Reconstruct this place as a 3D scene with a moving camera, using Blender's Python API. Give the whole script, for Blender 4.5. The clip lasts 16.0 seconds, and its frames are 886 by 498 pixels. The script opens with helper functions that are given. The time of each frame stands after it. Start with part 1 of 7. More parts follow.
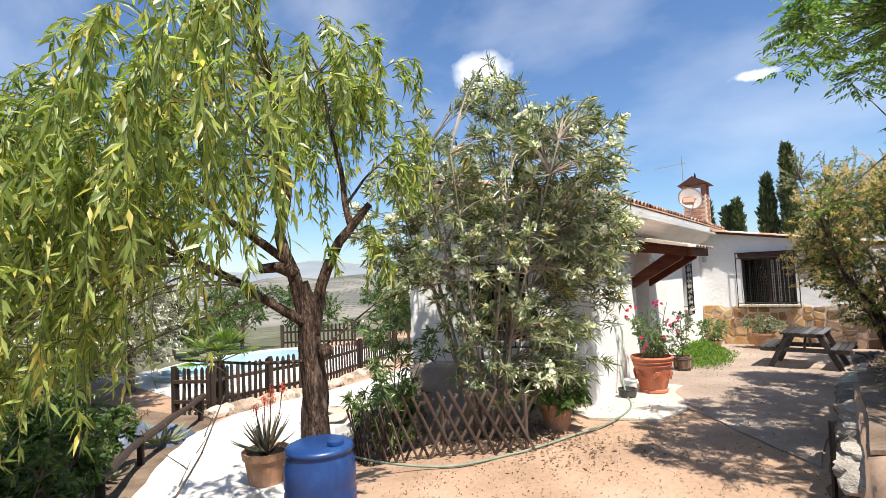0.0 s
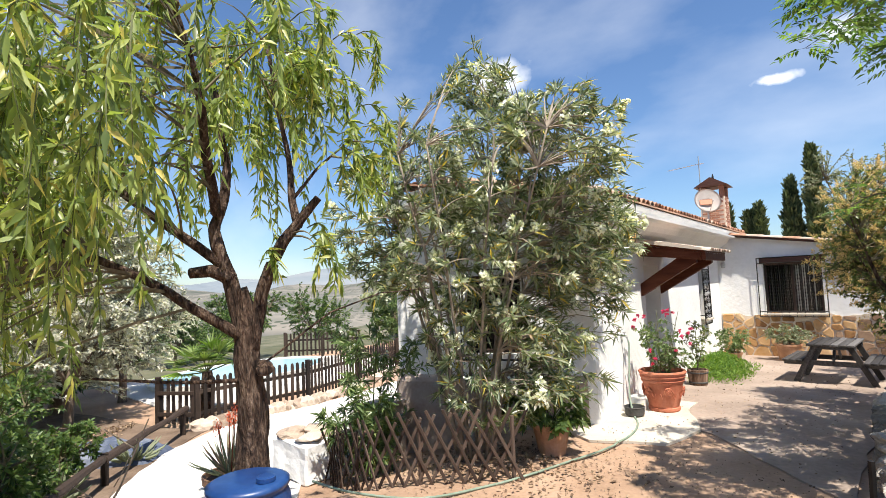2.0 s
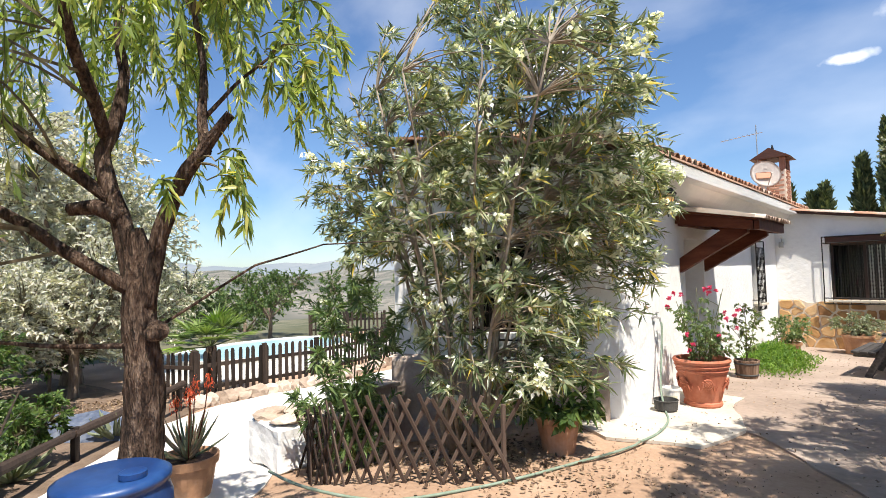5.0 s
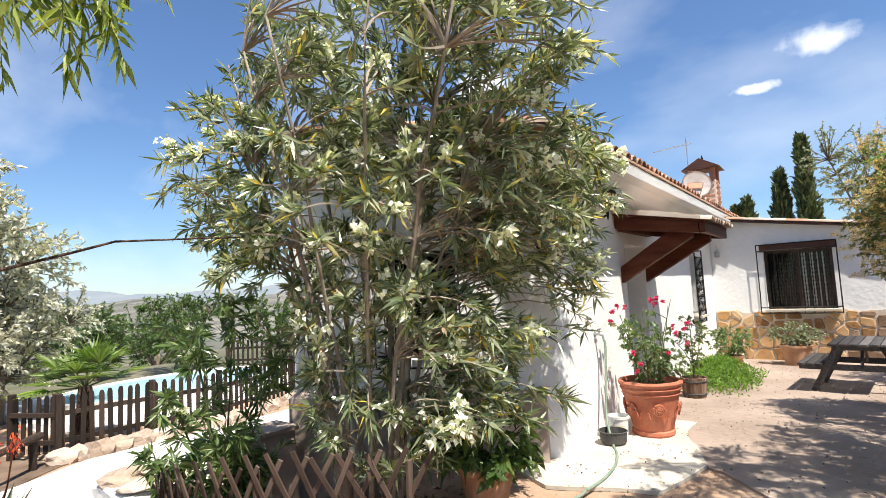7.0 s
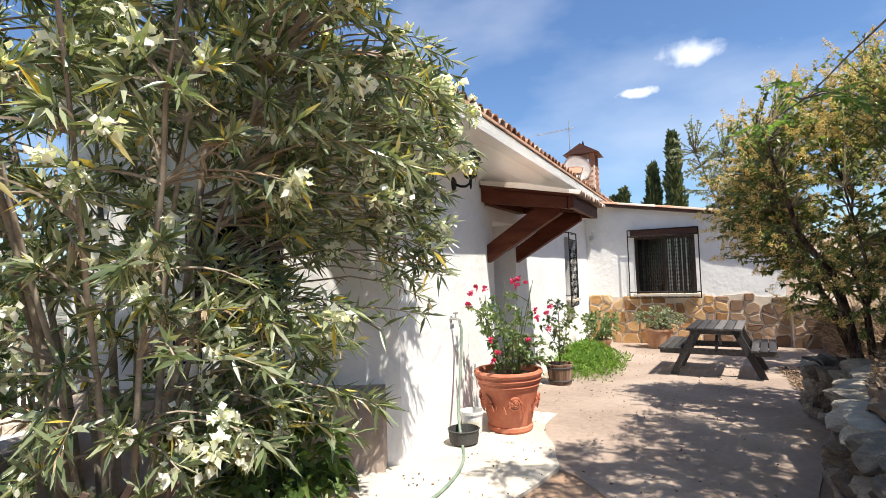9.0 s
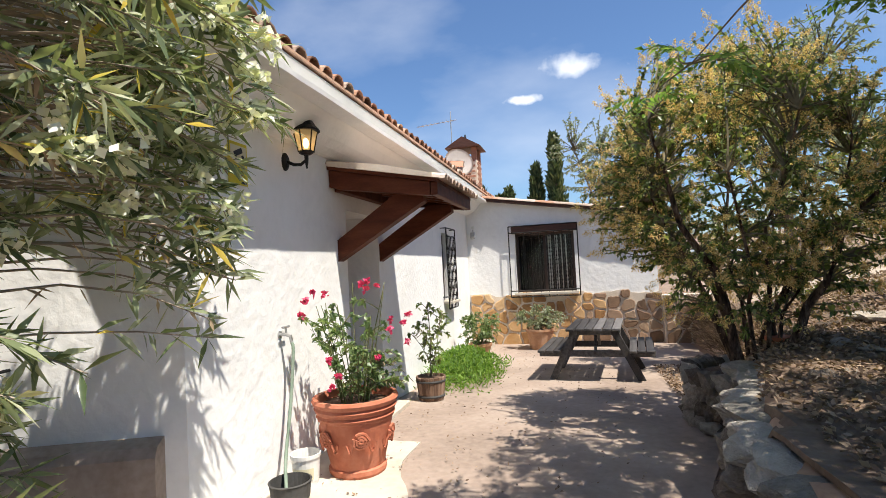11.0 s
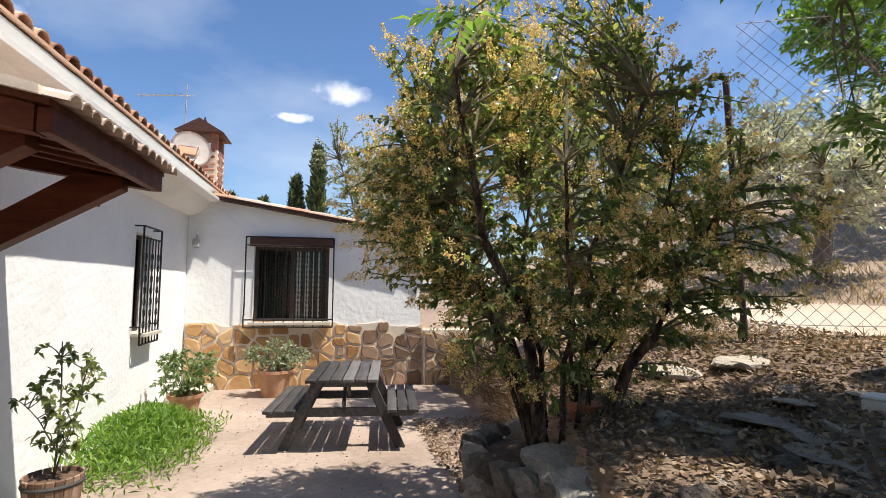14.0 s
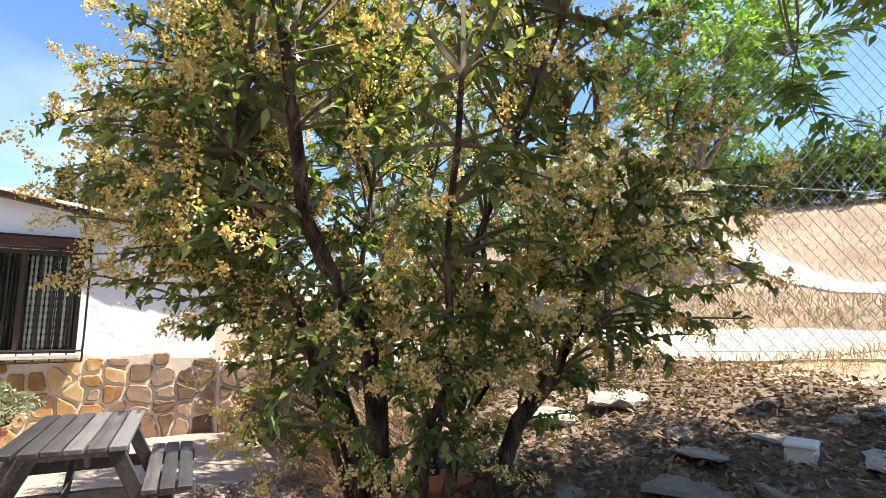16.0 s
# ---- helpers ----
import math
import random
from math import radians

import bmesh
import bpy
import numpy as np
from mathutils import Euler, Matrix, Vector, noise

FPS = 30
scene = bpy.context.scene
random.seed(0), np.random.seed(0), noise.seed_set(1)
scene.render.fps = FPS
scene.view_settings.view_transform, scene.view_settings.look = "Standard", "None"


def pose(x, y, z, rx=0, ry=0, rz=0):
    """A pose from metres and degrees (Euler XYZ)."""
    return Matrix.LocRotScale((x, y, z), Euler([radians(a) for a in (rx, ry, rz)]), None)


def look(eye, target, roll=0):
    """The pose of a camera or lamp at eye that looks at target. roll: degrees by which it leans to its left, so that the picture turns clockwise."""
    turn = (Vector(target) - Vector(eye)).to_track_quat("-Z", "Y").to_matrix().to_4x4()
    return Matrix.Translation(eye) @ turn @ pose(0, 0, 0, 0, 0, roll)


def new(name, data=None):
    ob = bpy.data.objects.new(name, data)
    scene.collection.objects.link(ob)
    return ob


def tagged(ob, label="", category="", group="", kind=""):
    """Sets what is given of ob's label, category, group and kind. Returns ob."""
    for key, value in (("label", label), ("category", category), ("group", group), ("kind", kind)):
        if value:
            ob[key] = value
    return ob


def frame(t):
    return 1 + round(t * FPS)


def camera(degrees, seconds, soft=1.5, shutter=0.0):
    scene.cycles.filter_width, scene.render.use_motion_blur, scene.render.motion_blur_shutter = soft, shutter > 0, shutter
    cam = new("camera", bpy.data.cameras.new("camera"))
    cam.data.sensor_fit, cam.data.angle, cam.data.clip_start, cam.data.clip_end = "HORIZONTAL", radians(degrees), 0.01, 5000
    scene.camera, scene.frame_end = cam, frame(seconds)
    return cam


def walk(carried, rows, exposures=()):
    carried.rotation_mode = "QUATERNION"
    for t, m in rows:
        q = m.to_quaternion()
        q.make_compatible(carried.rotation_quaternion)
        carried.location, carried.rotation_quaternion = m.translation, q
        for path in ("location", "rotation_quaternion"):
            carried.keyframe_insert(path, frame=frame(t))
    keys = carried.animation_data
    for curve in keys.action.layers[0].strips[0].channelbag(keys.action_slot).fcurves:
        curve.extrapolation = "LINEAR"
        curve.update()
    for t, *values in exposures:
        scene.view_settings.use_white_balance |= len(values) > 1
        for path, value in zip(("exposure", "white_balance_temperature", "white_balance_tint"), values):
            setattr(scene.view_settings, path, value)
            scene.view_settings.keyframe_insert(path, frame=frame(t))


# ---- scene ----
cam = camera(80.8, 16.0, 0.65)
PATH = [
    (0, (2.859, -7.519, 1.963), (1.668, -5.917, 2.073), -2.5),
    (0.5, (2.888, -7.284, 1.969), (1.621, -5.741, 2.087), -1.8),
    (1, (2.878, -7.107, 1.958), (1.568, -5.6, 2.076), -1.3),
    (1.5, (2.829, -6.93, 1.946), (1.528, -5.417, 2.087), -1.7),
    (2, (2.816, -6.768, 1.934), (1.573, -5.208, 2.074), -2.5),
    (2.5, (2.822, -6.605, 1.903), (1.598, -5.026, 1.985), -2.8),
    (3, (2.783, -6.466, 1.865), (1.56, -4.884, 1.896), -3.0),
    (3.2, (2.745, -6.417, 1.85), (1.525, -4.832, 1.881), -3.0),
    (5.3, (2.566, -5.53, 1.679), (1.183, -4.088, 1.781), -1.3),
    (5.5, (2.518, -5.426, 1.677), (1.159, -3.963, 1.794), -1.4),
    (6, (2.404, -5.155, 1.648), (1.061, -3.678, 1.764), -1.8),
    (6.5, (2.282, -4.914, 1.618), (0.978, -3.405, 1.776), -2.3),
    (7, (2.169, -4.693, 1.611), (0.972, -3.1, 1.779), -2.9),
    (7.5, (2.153, -4.444, 1.584), (0.97, -2.838, 1.726), -1.9),
    (8, (2.136, -4.198, 1.558), (0.993, -2.563, 1.702), -1.3),
    (8.5, (2.103, -3.909, 1.532), (1.121, -2.171, 1.655), -2.1),
    (9, (2.142, -3.665, 1.525), (1.27, -1.868, 1.615), -2.0),
    (9.5, (2.194, -3.404, 1.525), (1.412, -1.563, 1.571), -1.9),
    (10, (2.18, -3.092, 1.509), (1.565, -1.189, 1.512), -2.6),
    (10.2, (2.175, -2.99, 1.506), (1.597, -1.076, 1.523), -2.5),
    (12.3, (2.152, -1.786, 1.531), (1.796, 0.18, 1.617), -2.2),
    (12.5, (2.152, -1.645, 1.535), (1.843, 0.329, 1.617), -1.3),
    (13, (2.146, -1.349, 1.508), (2.075, 0.647, 1.613), -0.1),
    (13.5, (2.156, -1.035, 1.518), (2.374, 0.948, 1.65), 0.1),
    (14, (2.204, -0.681, 1.519), (2.613, 1.272, 1.661), 0.5),
    (14.5, (2.247, -0.352, 1.506), (2.906, 1.525, 1.71), 0.7),
    (15, (2.321, -0.05, 1.498), (3.285, 1.683, 1.757), 0.9),
    (15.5, (2.453, 0.198, 1.503), (3.553, 1.85, 1.749), 1.2),
    (16, (2.54, 0.464, 1.49), (3.577, 2.158, 1.727), 0.9),
]
walk(cam, [(t, look(eye, target, roll)) for t, eye, target, roll in PATH], [(0.0, 0.8), (9.0, 0.85), (12.5, 0.64), (13.5, 0.66), (14.5, 0.95), (15.0, 1.15), (16.0, 1.5)])

# ---- world, sun ----
SUN = Vector((1.0, -0.5, 2.35)).normalized()
world = bpy.data.worlds.new("sky")
scene.world = world
world.use_nodes = True
wn, wl = world.node_tree.nodes, world.node_tree.links
bg = wn["Background"]
sky = wn.new("ShaderNodeTexSky")
sky.sky_type, sky.sun_disc = "NISHITA", False
sky.sun_elevation = math.asin(SUN.z)
sky.sun_rotation = math.atan2(SUN.x, SUN.y)
sky.air_density, sky.dust_density, sky.ozone_density = 1.1, 0.3, 4.0
bg.inputs["Strength"].default_value = 0.079
tc = wn.new("ShaderNodeTexCoord")


def cloud(direction, size, stretch, seed, scale):
    """A ragged cloud mask round one direction of the sky."""
    d = Vector(direction).normalized()
    sub = wn.new("ShaderNodeVectorMath")
    sub.operation = "SUBTRACT"
    wl.new(tc.outputs["Generated"], sub.inputs[0])
    sub.inputs[1].default_value = d
    mul = wn.new("ShaderNodeVectorMath")
    mul.operation = "MULTIPLY"
    wl.new(sub.outputs[0], mul.inputs[0])
    mul.inputs[1].default_value = (1 / size, 1 / size, stretch / size)
    ln = wn.new("ShaderNodeVectorMath")
    ln.operation = "LENGTH"
    wl.new(mul.outputs[0], ln.inputs[0])
    nz = wn.new("ShaderNodeTexNoise")
    nz.inputs["Scale"].default_value, nz.inputs["Detail"].default_value = scale, 7
    off = wn.new("ShaderNodeVectorMath")
    wl.new(tc.outputs["Generated"], off.inputs[0])
    off.inputs[1].default_value = (seed, seed * 0.7, 0)
    wl.new(off.outputs[0], nz.inputs["Vector"])
    a = wn.new("ShaderNodeMath")
    a.operation = "MULTIPLY_ADD"
    wl.new(nz.outputs["Fac"], a.inputs[0])
    a.inputs[1].default_value, a.inputs[2].default_value = 2.6, -0.75
    b = wn.new("ShaderNodeMath")
    b.operation = "SUBTRACT"
    wl.new(a.outputs[0], b.inputs[0])
    wl.new(ln.outputs["Value"], b.inputs[1])
    c = wn.new("ShaderNodeMath")
    c.operation, c.use_clamp = "MULTIPLY", True
    wl.new(b.outputs[0], c.inputs[0])
    c.inputs[1].default_value = 2.2
    return c.outputs[0]


def bearing(deg, elev):
    a, e = radians(deg), radians(elev)
    return (math.sin(a) * math.cos(e), math.cos(a) * math.cos(e), math.sin(e))


mask = None
for args in ((bearing(2.5, 20), 0.12, 2.8, 3.1, 10), (bearing(-31.5, 21.5), 0.10, 1.6, 7.9, 9),
             (bearing(-5, 17.4), 0.055, 4.5, 1.3, 16), (bearing(-22, 36), 0.30, 3.0, 5.2, 6),
             (bearing(-5, 40), 0.35, 3.0, 9.4, 5)):
    m = cloud(*args)
    if mask is None:
        mask = m
    else:
        mx = wn.new("ShaderNodeMath")
        mx.operation = "MAXIMUM"
        wl.new(mask, mx.inputs[0])
        wl.new(m, mx.inputs[1])
        mask = mx.outputs[0]
veil = wn.new("ShaderNodeTexNoise")    # thin high cloud
veil.inputs["Scale"].default_value, veil.inputs["Detail"].default_value = 2.3, 9
squash = wn.new("ShaderNodeMapping")
squash.inputs["Scale"].default_value = (1.0, 2.2, 2.6)
squash.inputs["Rotation"].default_value = (0.2, 0.1, 0.5)
wl.new(tc.outputs["Generated"], squash.inputs["Vector"])
wl.new(squash.outputs["Vector"], veil.inputs["Vector"])
vr = wn.new("ShaderNodeMapRange")
vr.inputs["From Min"].default_value, vr.inputs["From Max"].default_value = 0.47, 0.78
vr.inputs["To Max"].default_value = 0.36
wl.new(veil.outputs["Fac"], vr.inputs["Value"])
mx = wn.new("ShaderNodeMath")
mx.operation = "MAXIMUM"
wl.new(mask, mx.inputs[0])
wl.new(vr.outputs["Result"], mx.inputs[1])
mask = mx.outputs[0]
soft = wn.new("ShaderNodeMath")
soft.operation = "MULTIPLY"
wl.new(mask, soft.inputs[0])
soft.inputs[1].default_value = 0.8
mixsky = wn.new("ShaderNodeMix")
mixsky.data_type = "RGBA"
wl.new(soft.outputs[0], mixsky.inputs["Factor"])
tint = wn.new("ShaderNodeMix")
tint.data_type, tint.blend_type = "RGBA", "MULTIPLY"
tint.inputs["Factor"].default_value = 1.0
wl.new(sky.outputs["Color"], tint.inputs[6])
tint.inputs[7].default_value = (0.88, 1.0, 1.15, 1)
wl.new(tint.outputs[2], mixsky.inputs[6])
mixsky.inputs[7].default_value = (10.0, 10.2, 10.5, 1)
wl.new(mixsky.outputs[2], bg.inputs["Color"])

sun_lamp = bpy.data.lights.new("sun", "SUN")
sun_lamp.energy, sun_lamp.angle, sun_lamp.color = 5.0, radians(0.53), (1.0, 0.93, 0.82)
sun = new("sun", sun_lamp)
sun.matrix_world = look((0, 0, 40), Vector((0, 0, 40)) - SUN)


# ---- materials ----
def base_mat(name, rough=0.8, metal=0.0):
    m = bpy.data.materials.new(name)
    m.use_nodes = True
    b = m.node_tree.nodes["Principled BSDF"]
    b.inputs["Roughness"].default_value, b.inputs["Metallic"].default_value = rough, metal
    b.inputs["Specular IOR Level"].default_value = 0.35
    return m, m.node_tree.nodes, m.node_tree.links, b


def surface(name, stops, rough=0.8, metal=0.0, scale=3.0, fine=40.0, bump=0.3, dist=0.01, vary="", stretch=(1, 1, 1), spec=0.3, contrast=1.0):
    """Two scales of noise through a colour ramp, with relief. vary: 'object' or 'island' shifts each piece."""
    m, n, l, b = base_mat(name, rough, metal)
    b.inputs["Specular IOR Level"].default_value = spec
    t = n.new("ShaderNodeTexCoord")
    mp = n.new("ShaderNodeMapping")
    mp.inputs["Scale"].default_value = stretch
    l.new(t.outputs["Object"], mp.inputs["Vector"])
    big, small = n.new("ShaderNodeTexNoise"), n.new("ShaderNodeTexNoise")
    for z, s, d in ((big, scale, 4), (small, fine, 5)):
        z.inputs["Scale"].default_value, z.inputs["Detail"].default_value = s, d
        l.new(mp.outputs["Vector"], z.inputs["Vector"])
    mix = n.new("ShaderNodeMath")
    mix.operation = "MULTIPLY_ADD"
    l.new(small.outputs["Fac"], mix.inputs[0])
    mix.inputs[1].default_value = 0.45 * contrast
    half = n.new("ShaderNodeMath")
    half.operation = "MULTIPLY_ADD"
    l.new(big.outputs["Fac"], half.inputs[0])
    half.inputs[1].default_value, half.inputs[2].default_value = 1.1 * contrast, 0.5 - 0.775 * contrast
    l.new(half.outputs[0], mix.inputs[2])
    fac = mix.outputs[0]
    if vary:
        src = n.new("ShaderNodeObjectInfo") if vary == "object" else n.new("ShaderNodeNewGeometry")
        add = n.new("ShaderNodeMath")
        add.operation = "MULTIPLY_ADD"
        l.new(src.outputs["Random" if vary == "object" else "Random Per Island"], add.inputs[0])
        add.inputs[1].default_value = 0.7
        sh = n.new("ShaderNodeMath")
        sh.operation = "MULTIPLY_ADD"
        l.new(fac, sh.inputs[0])
        sh.inputs[1].default_value, sh.inputs[2].default_value = 0.6, -0.15
        l.new(sh.outputs[0], add.inputs[2])
        fac = add.outputs[0]
    r = n.new("ShaderNodeValToRGB")
    e = r.color_ramp.elements
    while len(e) < len(stops):
        e.new(0.5)
    for i, c in enumerate(stops):
        e[i].position = 0.15 + 0.7 * i / max(1, len(stops) - 1)
        e[i].color = (*c, 1)
    l.new(fac, r.inputs["Fac"])
    l.new(r.outputs["Color"], b.inputs["Base Color"])
    if bump:
        bp = n.new("ShaderNodeBump")
        bp.inputs["Strength"].default_value, bp.inputs["Distance"].default_value = bump, dist
        l.new(mix.outputs[0], bp.inputs["Height"])
        l.new(bp.outputs["Normal"], b.inputs["Normal"])
    return m


def leaf_mat(name, stops, rough=0.45, thin=0.35):
    """Leaves: colour by leaf, some light through the blade."""
    m, n, l, b = base_mat(name, rough)
    b.inputs["Specular IOR Level"].default_value = 0.5
    g = n.new("ShaderNodeNewGeometry")
    r = n.new("ShaderNodeValToRGB")
    e = r.color_ramp.elements
    while len(e) < len(stops):
        e.new(0.5)
    for i, (p, c) in enumerate(stops):
        e[i].position, e[i].color = p, (*c, 1)
    l.new(g.outputs["Random Per Island"], r.inputs["Fac"])
    l.new(r.outputs["Color"], b.inputs["Base Color"])
    tr = n.new("ShaderNodeBsdfTranslucent")
    br = n.new("ShaderNodeMix")
    br.data_type, br.blend_type = "RGBA", "MULTIPLY"
    br.inputs["Factor"].default_value = 1.0
    l.new(r.outputs["Color"], br.inputs[6])
    br.inputs[7].default_value = (1.9, 2.0, 1.0, 1)
    l.new(br.outputs[2], tr.inputs["Color"])
    mx = n.new("ShaderNodeMixShader")
    mx.inputs["Fac"].default_value = thin
    l.new(b.outputs[0], mx.inputs[1])
    l.new(tr.outputs[0], mx.inputs[2])
    l.new(mx.outputs[0], n["Material Output"].inputs["Surface"])
    return m


def plain(name, c, rough=0.5, metal=0.0):
    m, n, l, b = base_mat(name, rough, metal)
    b.inputs["Base Color"].default_value = (*c, 1)
    return m


M_WALL = surface("white_render", [(0.70, 0.70, 0.69), (0.80, 0.80, 0.79), (0.84, 0.84, 0.83)], 0.9, 0, 1.6, 13, 0.85, 0.024, contrast=0.85)
M_PLINTH = surface("grey_cement", [(0.24, 0.185, 0.15), (0.40, 0.325, 0.275), (0.52, 0.445, 0.385)], 0.9, 0, 2, 25, 0.5, 0.012)
M_FIELD = surface("grey_green_field", [(0.06, 0.07, 0.035), (0.115, 0.115, 0.07), (0.20, 0.18, 0.125)], 0.95, 0, 0.12, 1.6, 0.5, 0.1, contrast=1.4)
M_EARTH = surface("earth", [(0.22, 0.138, 0.088), (0.365, 0.242, 0.165), (0.47, 0.335, 0.245)], 0.95, 0, 0.9, 22, 0.6, 0.02)
M_TERRACE = surface("terrace_floor", [(0.20, 0.152, 0.122), (0.32, 0.25, 0.205), (0.42, 0.345, 0.288)], 0.92, 0, 0.9, 17, 0.6, 0.018)
M_APRON = surface("pale_cement", [(0.40, 0.35, 0.285), (0.52, 0.465, 0.39), (0.58, 0.53, 0.46)], 0.92, 0, 1.4, 20, 0.4, 0.01)
M_PATH = surface("white_concrete", [(0.50, 0.47, 0.43), (0.61, 0.58, 0.54), (0.67, 0.64, 0.60)], 0.92, 0, 1.0, 18, 0.4, 0.012)
M_TILE = surface("clay_tile", [(0.16, 0.085, 0.055), (0.42, 0.22, 0.14), (0.55, 0.36, 0.25)], 0.85, 0, 5, 40, 0.4, 0.01, "object")
M_TILE_PALE = surface("weathered_tile", [(0.28, 0.20, 0.155), (0.50, 0.38, 0.30), (0.62, 0.52, 0.44)], 0.9, 0, 5, 40, 0.4, 0.01, "object")
M_BEAM = surface("red_brown_timber", [(0.045, 0.011, 0.005), (0.095, 0.024, 0.010), (0.16, 0.052, 0.024)], 0.6, 0, 2, 30, 0.25, 0.004, stretch=(1, 6, 6), spec=0.2)
M_DARKWOOD = surface("dark_fence_wood", [(0.014, 0.010, 0.008), (0.03, 0.02, 0.015), (0.06, 0.04, 0.03)], 0.75, 0, 6, 50, 0.3, 0.004, "object", (6, 6, 1))
M_LATTICE = surface("weathered_brown_wood", [(0.032, 0.02, 0.015), (0.065, 0.042, 0.031), (0.12, 0.085, 0.066)], 0.85, 0, 6, 50, 0.3, 0.004, "object", (6, 6, 1))
M_TABLE = surface("black_stained_wood", [(0.022, 0.02, 0.02), (0.055, 0.05, 0.048), (0.15, 0.14, 0.135)], 0.6, 0, 4, 40, 0.35, 0.004, "object", (8, 1, 8))
M_IRON = surface("black_iron", [(0.012, 0.012, 0.012), (0.02, 0.019, 0.018), (0.035, 0.03, 0.028)], 0.5, 0.6, 10, 60, 0.1, 0.002)
M_TERRA = surface("terracotta", [(0.34, 0.10, 0.055), (0.47, 0.155, 0.085), (0.55, 0.23, 0.145)], 0.75, 0, 4, 30, 0.25, 0.005)
M_TERRA_OLD = surface("stained_terracotta", [(0.30, 0.16, 0.09), (0.42, 0.23, 0.13), (0.50, 0.33, 0.23)], 0.85, 0, 5, 30, 0.3, 0.005)
# dark soil of the bank; also used for painted tree shade on shrub_bed
M_BANKSOIL = surface("bank_soil", [(0.085, 0.058, 0.042), (0.16, 0.112, 0.08), (0.25, 0.185, 0.135)], 0.95, 0, 2.2, 24, 0.9, 0.03)
M_SOIL = surface("potting_soil", [(0.05, 0.03, 0.02), (0.10, 0.06, 0.04), (0.16, 0.10, 0.07)], 0.95, 0, 12, 60, 0.8, 0.02)
M_STONE_OCHRE = surface("ochre_stone", [(0.24, 0.12, 0.05), (0.46, 0.265, 0.11), (0.60, 0.42, 0.24)], 0.85, 0, 4, 30, 0.6, 0.015, "object")
M_STONE_BROWN = surface("brown_stone", [(0.13, 0.08, 0.05), (0.255, 0.16, 0.10), (0.36, 0.255, 0.175)], 0.85, 0, 4, 30, 0.6, 0.015, "object")
M_MORTAR = surface("pale_mortar", [(0.52, 0.43, 0.33), (0.66, 0.57, 0.47), (0.72, 0.65, 0.56)], 0.95, 0, 4, 40, 0.5, 0.01)
M_ROCK = surface("limestone_rock", [(0.095, 0.07, 0.052), (0.225, 0.182, 0.146), (0.42, 0.365, 0.305)], 0.95, 0, 5, 26, 1.0, 0.04, "object")
M_COPE = surface("pale_limestone", [(0.13, 0.11, 0.09), (0.28, 0.25, 0.21), (0.44, 0.40, 0.35)], 0.95, 0, 5, 26, 1.0, 0.035, "object")
M_SLAB = surface("pale_slab", [(0.13, 0.10, 0.075), (0.27, 0.225, 0.18), (0.42, 0.365, 0.30)], 0.95, 0, 4, 24, 1.0, 0.03, "object")
M_KERBSTONE = surface("tan_field_stone", [(0.26, 0.19, 0.14), (0.42, 0.33, 0.26), (0.55, 0.46, 0.38)], 0.92, 0, 3, 20, 0.8, 0.02, "object")
M_BRICK = surface("chimney_brick", [(0.20, 0.09, 0.06), (0.36, 0.18, 0.12), (0.48, 0.29, 0.21)], 0.9, 0, 3, 40, 0.4, 0.01, "object")
M_BARK = surface("furrowed_bark", [(0.022, 0.013, 0.009), (0.085, 0.052, 0.036), (0.22, 0.155, 0.115)], 0.95, 0, 11, 40, 1.0, 0.06, stretch=(2.2, 2.2, 0.45), contrast=1.7)
M_BARK2 = surface("grey_bark", [(0.08, 0.055, 0.04), (0.19, 0.145, 0.11), (0.32, 0.26, 0.20)], 0.9, 0, 8, 40, 0.8, 0.02, stretch=(2, 2, 0.5))
M_TWIG = surface("twig", [(0.06, 0.05, 0.03), (0.14, 0.12, 0.07), (0.24, 0.20, 0.13)], 0.85, 0, 8, 40, 0.3, 0.005)
M_PALETWIG = surface("pale_twig", [(0.14, 0.11, 0.08), (0.28, 0.235, 0.18), (0.42, 0.37, 0.30)], 0.85, 0, 8, 40, 0.3, 0.005)
M_GREENTWIG = surface("green_twig", [(0.05, 0.07, 0.02), (0.10, 0.12, 0.04), (0.17, 0.15, 0.07)], 0.7, 0, 8, 40, 0.2, 0.003)
L_OLE = leaf_mat("oleander_leaves", [(0.0, (0.065, 0.095, 0.045)), (0.35, (0.15, 0.185, 0.095)), (0.70, (0.28, 0.315, 0.19)), (0.93, (0.46, 0.48, 0.35)), (0.975, (0.60, 0.46, 0.09))], 0.27, 0.25)
L_WIL = leaf_mat("willow_leaves", [(0.0, (0.10, 0.15, 0.04)), (0.5, (0.22, 0.28, 0.07)), (0.85, (0.36, 0.41, 0.12)), (0.97, (0.50, 0.43, 0.12))], 0.38, 0.40)
L_YOUNG = leaf_mat("young_oleander_leaves", [(0.0, (0.05, 0.09, 0.03)), (0.6, (0.11, 0.17, 0.055)), (1.0, (0.22, 0.28, 0.11))], 0.34, 0.25)
L_LIL = leaf_mat("bush_leaves", [(0.0, (0.06, 0.09, 0.03)), (0.6, (0.14, 0.18, 0.06)), (0.95, (0.28, 0.31, 0.12))], 0.34, 0.42)
L_PAN = leaf_mat("faded_blossom", [(0.0, (0.40, 0.26, 0.11)), (0.5, (0.60, 0.43, 0.20)), (1.0, (0.74, 0.61, 0.39))], 0.9, 0.35)
L_OVER = leaf_mat("ash_leaves", [(0.0, (0.060, 0.128, 0.031)), (0.6, (0.125, 0.215, 0.055)), (1.0, (0.24, 0.35, 0.09))], 0.4, 0.35)
